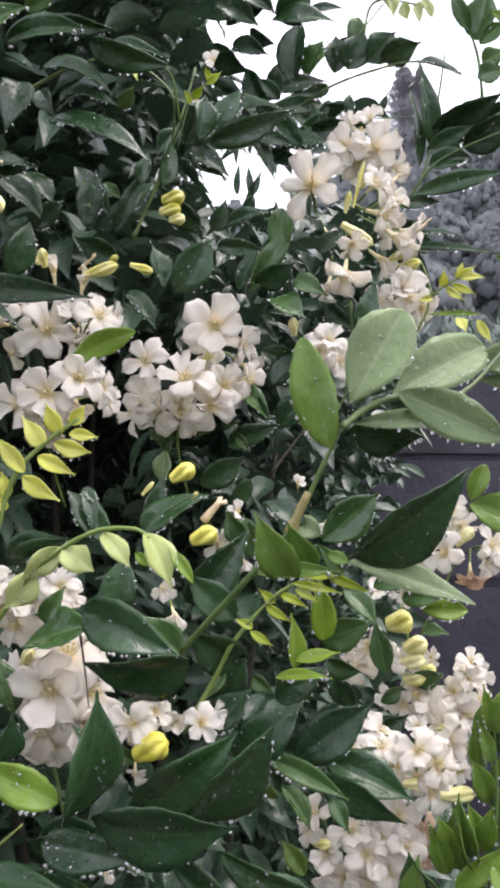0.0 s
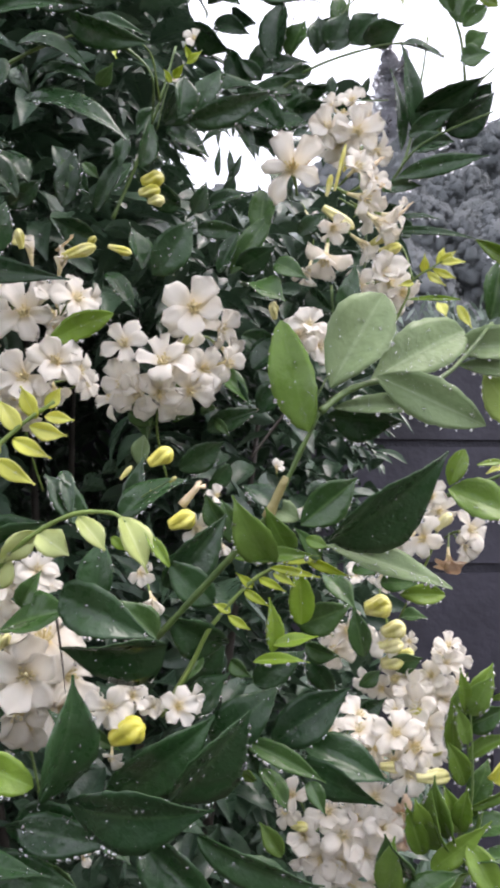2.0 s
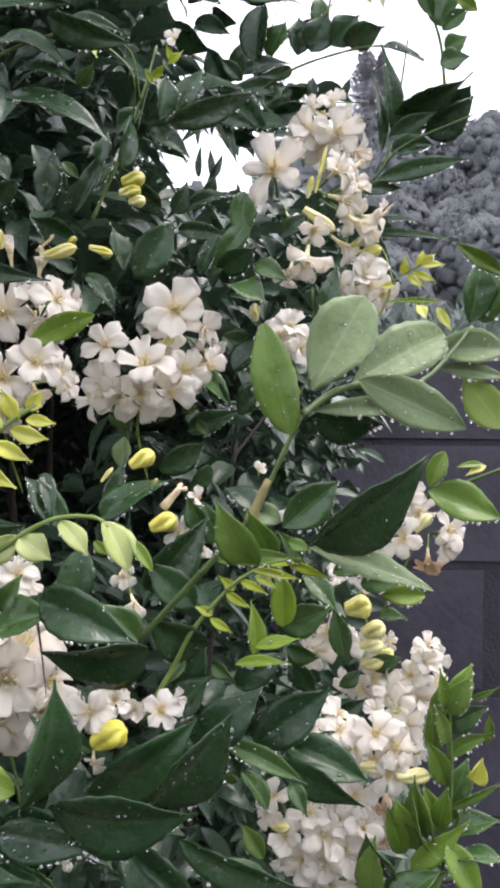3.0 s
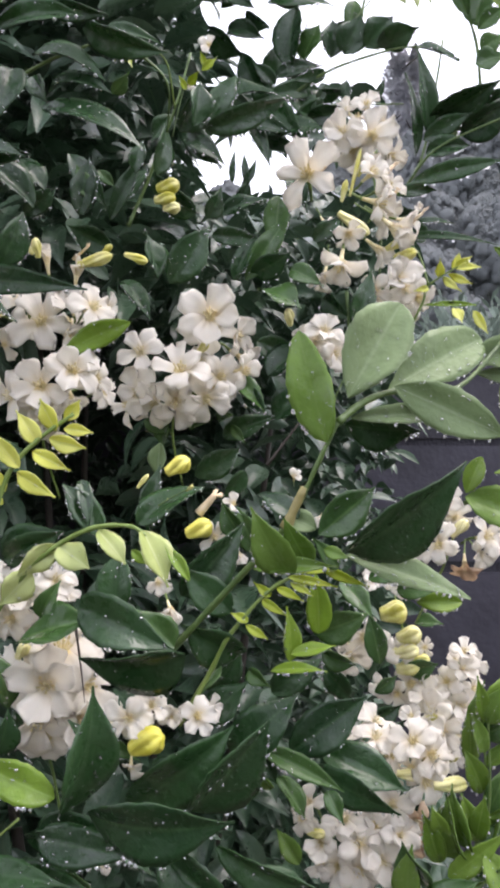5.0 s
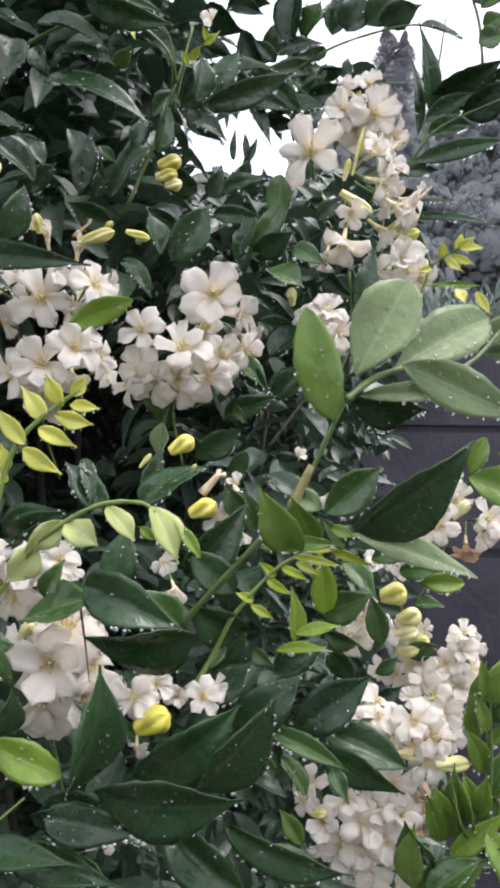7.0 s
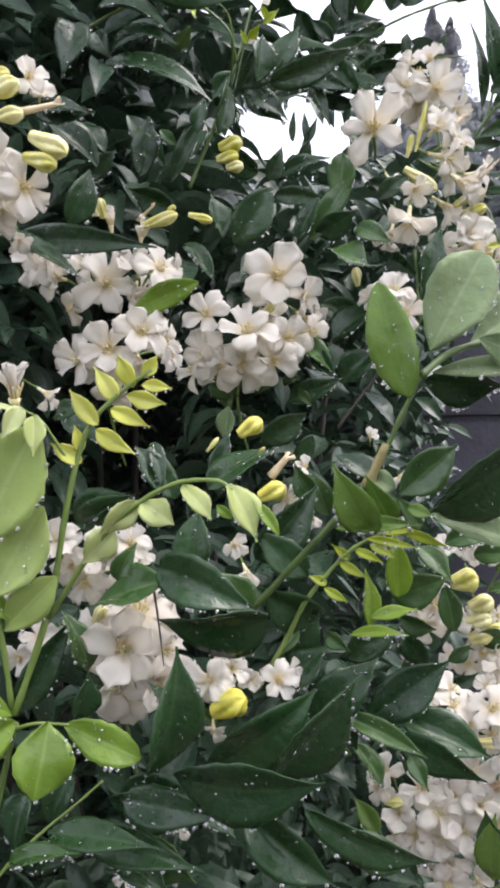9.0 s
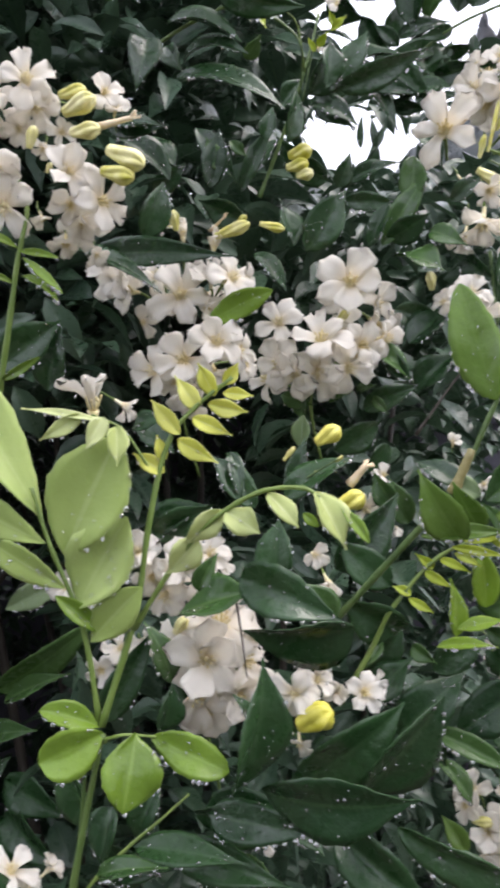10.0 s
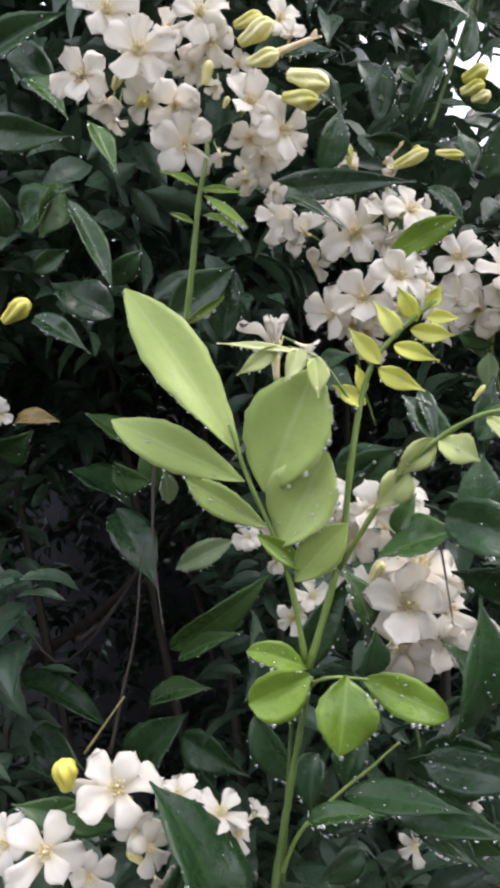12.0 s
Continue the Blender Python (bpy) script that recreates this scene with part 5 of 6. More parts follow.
leaf("D", (0.0653, 0.4600, 1.4916), (0.0749, 0.4600, 1.5279), 0.0131, 20)
stem("G", 0.0006, (0.0964, 0.5300, 1.7477), (0.0807, 0.5300, 1.7271), (0.0612, 0.5300, 1.7026))
leaf("A", (0.0964, 0.5300, 1.7456), (0.0983, 0.5300, 1.7314), 0.0086, 10)
leaf("A", (0.1050, 0.5300, 1.7416), (0.1082, 0.5300, 1.7295), 0.0079, 10)
leaf("A", (0.1141, 0.5300, 1.7417), (0.1168, 0.5300, 1.7267), 0.0071, 10)
leaf("A", (0.1180, 0.5300, 1.7459), (0.1258, 0.5300, 1.7309), 0.0071, 10)
leaf("G", (0.0742, 0.5400, 1.7373), (0.0682, 0.5400, 1.7125), 0.0160, 10)
leaf("D", (0.0582, 0.5350, 1.6936), (0.0582, 0.5300, 1.7178), 0.0182, 10, 0.3)
leaf("D", (0.0671, 0.5300, 1.6934), (0.0773, 0.5250, 1.7184), 0.0243, 10, 0.3)
leaf("D", (0.0793, 0.5250, 1.6957), (0.0979, 0.5200, 1.7149), 0.0241, 10, 0.3)
leaf("D", (0.0875, 0.5200, 1.6963), (0.1132, 0.5100, 1.7021), 0.0168, 10, 0.3)
leaf("D", (0.0295, 0.5400, 1.6892), (0.0350, 0.5400, 1.7338), 0.0201, 10)
leaf("G", (0.0387, 0.5400, 1.6935), (0.0500, 0.5350, 1.7173), 0.0168, 10, 0.3)
leaf("D", (0.0110, 0.5500, 1.6803), (0.0244, 0.5500, 1.7139), 0.0139)
leaf("D", (0.0198, 0.5450, 1.6850), (0.0547, 0.5400, 1.6904), 0.0113, 20)
leaf("D", (-0.0274, 0.5450, 1.6602), (0.0223, 0.5300, 1.6652), 0.0159, 25)
leaf("D", (-0.0047, 0.5400, 1.6545), (0.0308, 0.5300, 1.6387), 0.0134, 20)
leaf("D", (0.0033, 0.5400, 1.6505), (0.0171, 0.5300, 1.6153), 0.0102, 20)
leaf("D", (-0.0136, 0.5600, 1.7267), (0.0122, 0.5500, 1.7149), 0.0140, 10)
leaf("D", (-0.0013, 0.5600, 1.7381), (0.0161, 0.5500, 1.7231), 0.0099, 10)
leaf("D", (0.0142, 0.5500, 1.7409), (0.0608, 0.5400, 1.7330), 0.0138, 20)
leaf("D", (0.0183, 0.5500, 1.7410), (0.0411, 0.5450, 1.7636), 0.0270, 0, 0.3)
leaf("D", (0.0396, 0.5500, 1.7473), (0.0639, 0.5400, 1.7439), 0.0073, 20)
leaf("D", (-0.0189, 0.5600, 1.7422), (-0.0010, 0.5600, 1.7738), 0.0167)
leaf("D", (-0.0267, 0.5600, 1.7603), (0.0049, 0.5500, 1.7365), 0.0166)
leaf("D", (-0.0101, 0.5600, 1.7667), (0.0171, 0.5500, 1.7452), 0.0149)
leaf("D", (-0.0031, 0.5600, 1.7468), (0.0123, 0.5500, 1.7648), 0.0157)
leaf("D", (0.0315, 0.5550, 1.7580), (0.0517, 0.5500, 1.7688), 0.0165)
leaf("D", (0.0231, 0.5550, 1.7657), (0.0022, 0.5500, 1.7758), 0.0165)
leaf("N", (0.0817, 0.5300, 1.7544), (0.0967, 0.5250, 1.7431), 0.0118, 10)
leaf("G", (0.1482, 0.5200, 1.7165), (0.1354, 0.5200, 1.7437), 0.0101, 10)
leaf("G", (0.1546, 0.5250, 1.7123), (0.1603, 0.5200, 1.7457), 0.0218, 10, 0.3)
leaf("G", (0.1547, 0.5200, 1.7069), (0.1725, 0.5150, 1.7210), 0.0162, 10)
leaf("G", (0.1570, 0.5200, 1.6926), (0.1709, 0.5150, 1.7011), 0.0154, 10, 0.3)
leaf("G", (0.1531, 0.5200, 1.6829), (0.1723, 0.5150, 1.6869), 0.0153, 10, 0.3)
leaf("D", (0.1547, 0.5100, 1.6488), (0.1684, 0.5000, 1.6595), 0.0149, 10)
leaf("N", (0.1725, 0.5000, 1.7095), (0.1561, 0.4950, 1.7139), 0.0074, 20)
stem("G", 0.0012, (0.1598, 0.5300, 1.6705), (0.1568, 0.5300, 1.7030), (0.1489, 0.5300, 1.7274), (0.1411, 0.5300, 1.7437))
stem("G", 0.0010, (0.0779, 0.5300, 1.7201), (0.0837, 0.5300, 1.7408), (0.1015, 0.5300, 1.7431), (0.1253, 0.5300, 1.7373))
stem("B", 0.0012, (-0.0249, 0.5600, 1.6656), (-0.0005, 0.5600, 1.6873), (0.0320, 0.5500, 1.6996), (0.0478, 0.5500, 1.7465))
# right young sprig
stem("Y", 0.0009, (0.0976, 0.4800, 1.4890), (0.1095, 0.4800, 1.5132), (0.1129, 0.4800, 1.5236), (0.1305, 0.4750, 1.5346))
stem("Y", 0.0007, (0.1129, 0.4800, 1.5236), (0.1071, 0.4850, 1.5457), (0.0958, 0.4900, 1.5540))
leaf("Y", (0.1198, 0.4800, 1.5289), (0.1188, 0.4750, 1.5385), 0.0055)
leaf("Y", (0.1272, 0.4780, 1.5329), (0.1305, 0.4750, 1.5424), 0.0055)
leaf("Y", (0.1280, 0.4760, 1.5331), (0.1365, 0.4700, 1.5391), 0.0054)
leaf("Y", (0.1288, 0.4750, 1.5328), (0.1420, 0.4700, 1.5327), 0.0047, 10)
leaf("Y", (0.1242, 0.4770, 1.5299), (0.1366, 0.4700, 1.5225), 0.0047)
leaf("Y", (0.1210, 0.4780, 1.5277), (0.1302, 0.4700, 1.5180), 0.0048)
leaf("Y", (0.1130, 0.4800, 1.5219), (0.1032, 0.4750, 1.5188), 0.0041)
leaf("N", (0.1072, 0.4700, 1.5092), (0.1378, 0.4650, 1.5086), 0.0033, 40)
leaf("Y", (0.1244, 0.4650, 1.5067), (0.1280, 0.4600, 1.4974), 0.0066, 20)
leaf("Y", (0.1362, 0.4650, 1.5052), (0.1430, 0.4600, 1.4910), 0.0053, 20)
# right edge
leaf("G", (0.1343, 0.4000, 1.4835), (0.1403, 0.4000, 1.5173), 0.0180)
leaf("G", (0.1416, 0.4000, 1.4836), (0.1536, 0.4000, 1.5102), 0.0175)
leaf("N", (0.1498, 0.3900, 1.5061), (0.1213, 0.3800, 1.5183), 0.0073, 20)
leaf("P", (0.1053, 0.3700, 1.4630), (0.1434, 0.3700, 1.4655), 0.0166, 40)
leaf("Q", (0.1231, 0.3750, 1.4524), (0.1404, 0.3700, 1.4277), 0.0178)
leaf("P", (0.1093, 0.3700, 1.4556), (0.1400, 0.3650, 1.4513), 0.0080, 40)
leaf("M", (0.1155, 0.4100, 1.3967), (0.1534, 0.4050, 1.3825), 0.0253, 15)
leaf("N", (0.1164, 0.4100, 1.3985), (0.1245, 0.4100, 1.4174), 0.0100)
leaf("N", (0.1414, 0.4000, 1.4109), (0.1266, 0.3950, 1.4093), 0.0034, 20)
leaf("Y", (0.1428, 0.4000, 1.4103), (0.1309, 0.3950, 1.4050), 0.0040, 20)
stem("G", 0.0012, (0.1177, 0.4200, 1.3930), (0.1569, 0.4100, 1.4097))
leaf("E", (0.1251, 0.4100, 1.2802), (0.1391, 0.4100, 1.3076), 0.0127)
leaf("M", (0.1242, 0.4100, 1.2710), (0.1260, 0.4100, 1.3027), 0.0078, 20)
leaf("E", (0.1191, 0.4100, 1.2624), (0.1177, 0.4100, 1.2897), 0.0096)
leaf("G", (0.1260, 0.4100, 1.2753), (0.1443, 0.4000, 1.2887), 0.0139, 20)
leaf("M", (0.1265, 0.4100, 1.2594), (0.1472, 0.4000, 1.2746), 0.0085, 20)
leaf("E", (0.1250, 0.4100, 1.2465), (0.1139, 0.4050, 1.2704), 0.0113)
leaf("G", (0.1279, 0.4100, 1.2365), (0.1368, 0.4100, 1.2593), 0.0192)
leaf("Y", (0.1364, 0.4000, 1.2516), (0.1396, 0.3950, 1.2645), 0.0096)
leaf("M", (0.1234, 0.4000, 1.2378), (0.1485, 0.3900, 1.2553), 0.0035, 40)
leaf("E", (0.1005, 0.4000, 1.2158), (0.0919, 0.4000, 1.2409), 0.0106, 10)
leaf("M", (0.1105, 0.4000, 1.2185), (0.1035, 0.3950, 1.2497), 0.0142)
leaf("E", (0.1220, 0.4050, 1.2245), (0.1114, 0.4000, 1.2496), 0.0120)
leaf("G", (0.1205, 0.4000, 1.2253), (0.1503, 0.3950, 1.2340), 0.0113, 20)
leaf("M", (0.1249, 0.4050, 1.2244), (0.1320, 0.4000, 1.2405), 0.0100, 10)
leaf("G", (0.0936, 0.3950, 1.2060), (0.0800, 0.3900, 1.2302), 0.0171)
leaf("E", (0.1203, 0.3900, 1.2256), (0.1362, 0.3800, 1.1983), 0.0135, 10)
leaf("G", (0.0913, 0.3850, 1.1964), (0.1160, 0.3850, 1.2146), 0.0217, 10)
leaf("G", (0.1231, 0.3900, 1.2175), (0.1464, 0.3850, 1.2195), 0.0110, 30)
leaf("M", (0.1351, 0.4000, 1.2924), (0.1478, 0.3950, 1.2993), 0.0032)
leaf("E", (0.1437, 0.4000, 1.2698), (0.1434, 0.3950, 1.2854), 0.0051)
leaf("G", (0.1290, 0.4000, 1.2043), (0.1062, 0.4000, 1.2157), 0.0141)
stem("G", 0.0009, (0.0971, 0.4100, 1.1885), (0.1205, 0.4100, 1.2166), (0.1265, 0.4100, 1.2537), (0.1236, 0.4100, 1.2969))
leaf("M", (0.1228, 0.4000, 1.2699), (0.1152, 0.3950, 1.2911), 0.0079, 10)
leaf("E", (0.1216, 0.4000, 1.2857), (0.1179, 0.3950, 1.3087), 0.0068, 10)
leaf("M", (0.1247, 0.4000, 1.2838), (0.1335, 0.3950, 1.3048), 0.0116, 10)
leaf("E", (0.1039, 0.4000, 1.2283), (0.0957, 0.3950, 1.2444), 0.0088)
leaf("M", (0.1144, 0.3980, 1.2236), (0.1055, 0.3950, 1.2561), 0.0129)
leaf("E", (0.1190, 0.4000, 1.2283), (0.1218, 0.3950, 1.2505), 0.0101, 10)
leaf("M", (0.0842, 0.3950, 1.1958), (0.0848, 0.3900, 1.2290), 0.0136, 10)
leaf("E", (0.0881, 0.3950, 1.1958), (0.1029, 0.3900, 1.2123), 0.0079, 20)
leaf("M", (0.0979, 0.3950, 1.2001), (0.1207, 0.3900, 1.2119), 0.0114, 20)
leaf("E", (0.1037, 0.3950, 1.2112), (0.1320, 0.3900, 1.2365), 0.0100, 20)
leaf("M", (0.1234, 0.3950, 1.2149), (0.1333, 0.3900, 1.1962), 0.0114, 10)
stem("G", 0.0009, (0.0822, 0.4000, 1.1836), (0.1077, 0.4000, 1.2087), (0.1246, 0.4000, 1.2367), (0.1244, 0.4000, 1.2931))
flower((-0.0177, 0.4250, 1.4913), 0.0345, 0, 12)
flower((-0.0057, 0.4400, 1.4852), 0.0257, 50, -15)
flower((-0.0024, 0.4450, 1.4735), 0.0245, 60, -30)
flower((-0.0548, 0.4280, 1.4717), 0.0258, -15, 25)
flower((-0.0327, 0.4200, 1.4600), 0.0323, -8, 32, cup=-0.1)
flower((-0.0540, 0.4270, 1.4510), 0.0285, -25, -5)
flower((-0.0133, 0.4300, 1.4597), 0.0260, 30, 5)
flower((-0.0012, 0.4350, 1.4636), 0.0245, 50, 0)
flower((-0.0351, 0.4240, 1.4465), 0.0300, 0, -18)
flower((-0.0205, 0.4260, 1.4480), 0.0265, 22, -15)
flower((-0.0460, 0.4260, 1.4455), 0.0275, -20, -18)
flower((-0.0234, 0.4350, 1.4671), 0.0209, 10, 30)
flower((0.0360, 0.4520, 1.5796), 0.0390, -5, 12, behind=True, cup=0.05, slim=0.8)
flower((0.0470, 0.4720, 1.5600), 0.0150, 30, -45, False, 2)
flower((0.0809, 0.5200, 1.6509), 0.0239, 0, 45)
flower((0.0660, 0.5200, 1.6337), 0.0318, -25, 20)
flower((0.0828, 0.5150, 1.6300), 0.0351, 5, 10)
flower((0.0944, 0.5250, 1.6221), 0.0270, 50, -10)
flower((0.0739, 0.5220, 1.6254), 0.0305, -10, -20)
flower((0.0921, 0.5300, 1.6445), 0.0236, 40, 20)
flower((0.0692, 0.5300, 1.6535), 0.0184, -30, 30)
flower((0.0763, 0.4800, 1.5913), 0.0267, 45, 30)
flower((0.0792, 0.4800, 1.5748), 0.0320, 60, -15)
flower((0.0886, 0.4750, 1.5588), 0.0316, 55, -35)
flower((0.0989, 0.4800, 1.5641), 0.0247, 70, -5)
flower((0.0859, 0.4850, 1.5854), 0.0249, 60, 20)
flower((0.0568, 0.4600, 1.5326), 0.0306, -15, -55)
flower((0.0475, 0.4650, 1.5255), 0.0225, -30, -60)
flower((0.0607, 0.4650, 1.5507), 0.0206, 20, -20)
flower((0.0930, 0.4800, 1.5260), 0.0320, 15, 20, cup=-0.55)
flower((0.1062, 0.4850, 1.5171), 0.0249, 45, -20)
flower((0.0820, 0.4900, 1.5221), 0.0224, -35, -10)
flower((0.0992, 0.4880, 1.5131), 0.0271, 10, -40)
flower((0.0450, 0.4400, 1.4859), 0.0225, 10, 35)
flower((0.0498, 0.4400, 1.4750), 0.0243, 30, -10)
flower((0.0408, 0.4450, 1.4820), 0.0184, -20, 0)
flower((-0.1033, 0.4050, 1.4831), 0.0326, 0, 10)
flower((-0.0773, 0.4020, 1.4905), 0.0242, 35, 20)
flower((-0.0879, 0.4080, 1.4917), 0.0234, 0, 35)
flower((-0.1147, 0.4100, 1.4946), 0.0257, -20, 25)
flower((-0.0916, 0.4100, 1.4799), 0.0207, 30, -30)
flower((-0.1289, 0.4100, 1.4880), 0.0252, -30, 0)
flower((-0.1404, 0.4100, 1.4965), 0.0251, -30, 20)
flower((-0.1033, 0.4150, 1.5160), 0.0210, -20, 70, False, 3, cup=-0.9)
flower((-0.0868, 0.4100, 1.5085), 0.0210, 20, 65, False, 3, cup=-0.9)
flower((-0.0988, 0.3920, 1.4487), 0.0299, -10, 10)
flower((-0.0827, 0.3850, 1.4557), 0.0273, 10, 15)
flower((-0.0738, 0.3900, 1.4529), 0.0208, 45, 0)
flower((-0.1141, 0.3980, 1.4451), 0.0249, -40, 0)
flower((-0.1001, 0.4000, 1.4370), 0.0229, 0, -45)
flower((-0.0852, 0.3950, 1.4451), 0.0189, 15, -40)
flower((-0.0820, 0.3440, 1.3161), 0.0349, 0, 8, cup=-0.25, slim=0.92)
flower((-0.0775, 0.3520, 1.3284), 0.0367, 8, 35)
flower((-0.0934, 0.3560, 1.3196), 0.0273, -30, 15)
flower((-0.0694, 0.3580, 1.3124), 0.0299, 40, 5)
flower((-0.0872, 0.3500, 1.3011), 0.0329, -5, -20)
flower((-0.0721, 0.3540, 1.3005), 0.0271, 25, -15)
flower((-0.0846, 0.3560, 1.2928), 0.0273, 0, -35)
flower((-0.0953, 0.3620, 1.3527), 0.0255, -10, 10)
flower((-0.0831, 0.3600, 1.3581), 0.0191, 25, 30)
flower((-0.1043, 0.3700, 1.3399), 0.0221, -20, -20)
flower((-0.0803, 0.3650, 1.3536), 0.0149, 50, 0)
flower((-0.0371, 0.3600, 1.3583), 0.0147, 10, -10, False, 4)
flower((-0.0314, 0.3600, 1.3470), 0.0162, 20, -40, False, 4)
flower((-0.0350, 0.3350, 1.3187), 0.0150, 20, 20, False, 4)
flower((-0.0443, 0.3300, 1.3069), 0.0206, -10, 5)
flower((-0.0551, 0.3350, 1.3031), 0.0154, -40, 5)
flower((-0.0362, 0.3320, 1.3109), 0.0144, 20, 25)
flower((-0.0179, 0.3380, 1.3052), 0.0179, 20, 10)
flower((-0.0428, 0.3250, 1.2903), 0.0123, 0, -60, False, 3)
flower((-0.0279, 0.3450, 1.3031), 0.0136, 0, 0)
flower((-0.0137, 0.3920, 1.3764), 0.0177, 20, -15, False, 4)
flower((-0.0006, 0.3950, 1.3679), 0.0130, 20, -30, False, 3)
flower((-0.0042, 0.4050, 1.3912), 0.0122, 30, 30, False, 3)
flower((0.0246, 0.3700, 1.4056), 0.0102, 0, 40, False, 3)
flower((0.0389, 0.3800, 1.3870), 0.0115, 0, 20, False, 3)
flower((0.1223, 0.4700, 1.3901), 0.0234, -10, 25)
flower((0.1269, 0.4720, 1.3834), 0.0196, 20, -20)
flower((0.1164, 0.4600, 1.3675), 0.0260, -30, 0)
flower((0.1415, 0.4620, 1.3724), 0.0262, 40, 10)
flower((0.1382, 0.4620, 1.3642), 0.0198, 30, -30)
flower((0.1311, 0.4650, 1.3572), 0.0212, 0, -60, True, 4)
flower((0.1030, 0.4700, 1.3449), 0.0207, 0, -30)
flower((0.0940, 0.4750, 1.3452), 0.0177, -20, -20)
flower((0.0743, 0.4500, 1.3473), 0.0142, 0, 20)
flower((0.0707, 0.4600, 1.3151), 0.0247, 20, -10)
flower((0.0633, 0.4600, 1.3053), 0.0240, 0, -50)
flower((0.1012, 0.5000, 1.2968), 0.0207, 0, 10)
flower((0.1074, 0.5000, 1.2784), 0.0255, 0, -20)
flower((0.0995, 0.5000, 1.2720), 0.0220, -20, -20)
flower((0.1155, 0.5000, 1.3003), 0.0138, 20, 0)
flower((0.1405, 0.5000, 1.2961), 0.0186, 25, 50)
flower((0.1388, 0.5000, 1.2855), 0.0248, 15, 20)
flower((0.1453, 0.5000, 1.2749), 0.0241, 40, 0)
flower((0.1309, 0.5000, 1.2784), 0.0221, -20, 20)
flower((0.1371, 0.5000, 1.2650), 0.0290, 10, 0)
flower((0.1483, 0.5050, 1.2618), 0.0216, 60, 0)
flower((0.1167, 0.4900, 1.2712), 0.0250, -10, 30)
flower((0.1173, 0.4850, 1.2640), 0.0280, -10, 10)
flower((0.1225, 0.4850, 1.2538), 0.0267, 10, 0)
flower((0.1326, 0.4900, 1.2487), 0.0236, 40, 0)
flower((0.1298, 0.4900, 1.2384), 0.0243, 30, -25)
flower((0.1018, 0.4700, 1.2651), 0.0175, -20, 30)
flower((0.0562, 0.4200, 1.2673), 0.0213, -20, 45)
flower((0.0717, 0.4200, 1.2691), 0.0242, 10, 45)
flower((0.0795, 0.4200, 1.2608), 0.0184, 30, 10)
flower((0.0675, 0.4250, 1.2591), 0.0186, 0, 0)
flower((0.0896, 0.4120, 1.2699), 0.0260, 0, 30)
flower((0.0984, 0.4120, 1.2636), 0.0238, 30, 20)
flower((0.0955, 0.4120, 1.2520), 0.0232, 20, -20)
flower((0.1033, 0.4150, 1.2581), 0.0171, 50, 0)
flower((0.0894, 0.4150, 1.2567), 0.0171, -10, -10)
flower((0.0802, 0.4200, 1.2357), 0.0242, 10, 10)
flower((0.0722, 0.4250, 1.2412), 0.0175, 0, 20)
flower((0.0391, 0.4250, 1.2338), 0.0215, -30, 20)
flower((0.0356, 0.4250, 1.2264), 0.0174, -40, 0)
flower((0.0447, 0.4200, 1.2162), 0.0241, -20, 5)
flower((0.0537, 0.4200, 1.2050), 0.0252, -5, -15)
flower((0.0632, 0.4150, 1.2183), 0.0261, 0, 10)
flower((0.0629, 0.4180, 1.2044), 0.0240, 5, -20)
flower((0.0741, 0.4150, 1.2102), 0.0261, 10, 0)
flower((0.0829, 0.4150, 1.2212), 0.0239, 20, 10)
flower((0.0878, 0.4200, 1.2101), 0.0207, 40, -10)
flower((0.0714, 0.4200, 1.2240), 0.0241, 0, 30)
flower((0.0453, 0.4250, 1.2032), 0.0186, -30, -30)
flower((0.0565, 0.4200, 1.2270), 0.0241, -10, 25)
flower((0.0574, 0.4250, 1.1921), 0.0186, -10, -50)
flower((0.0689, 0.4220, 1.1921), 0.0242, 5, -40)
flower((0.0834, 0.4200, 1.1989), 0.0241, 25, -35)
flower((0.0835, 0.4200, 1.1828), 0.0184, 20, -50)
flower((0.0922, 0.4200, 1.2283), 0.0184, 30, -20, True)
flower((0.0949, 0.4250, 1.2143), 0.0157, 50, -30, True)
flower((0.0687, 0.4200, 1.1814), 0.0230, 0, -20)
flower((-0.0614, 0.3700, 1.2295), 0.0125, 10, -30, False, 3)
flower((-0.0847, 0.3700, 1.2091), 0.0160, -20, -20, False, 4)
flower((-0.1941, 0.3280, 1.5678), 0.0273, 0, 20)
flower((-0.2037, 0.3250, 1.5401), 0.0282, -20, 0)
flower((-0.1770, 0.3200, 1.5440), 0.0285, 0, 10)
flower((-0.1687, 0.3280, 1.5540), 0.0204, 20, 30)
flower((-0.1538, 0.3300, 1.5598), 0.0253, 10, 25)
flower((-0.1519, 0.3350, 1.5516), 0.0219, 20, -10)
flower((-0.1629, 0.3220, 1.5210), 0.0248, 10, -25)
flower((-0.1610, 0.3250, 1.5058), 0.0272, 0, -20)
flower((-0.1768, 0.3280, 1.5281), 0.0205, -20, -20)
flower((-0.1332, 0.3220, 1.5163), 0.0246, 10, 12)
flower((-0.1216, 0.3280, 1.5064), 0.0244, 30, 0)
flower((-0.1307, 0.3330, 1.5014), 0.0209, 0, -30)
flower((-0.1362, 0.3350, 1.5083), 0.0203, -10, -10)
flower((-0.1229, 0.3380, 1.5559), 0.0171, 25, 30)
flower((-0.1401, 0.3400, 1.4948), 0.0147, 0, -50)
flower((-0.1490, 0.3350, 1.5042), 0.0123, 20, -40, False, 3)
flower((-0.1397, 0.3350, 1.5393), 0.0122, 0, 10)
flower((-0.1609, 0.3400, 1.5441), 0.0140, 0, 0)
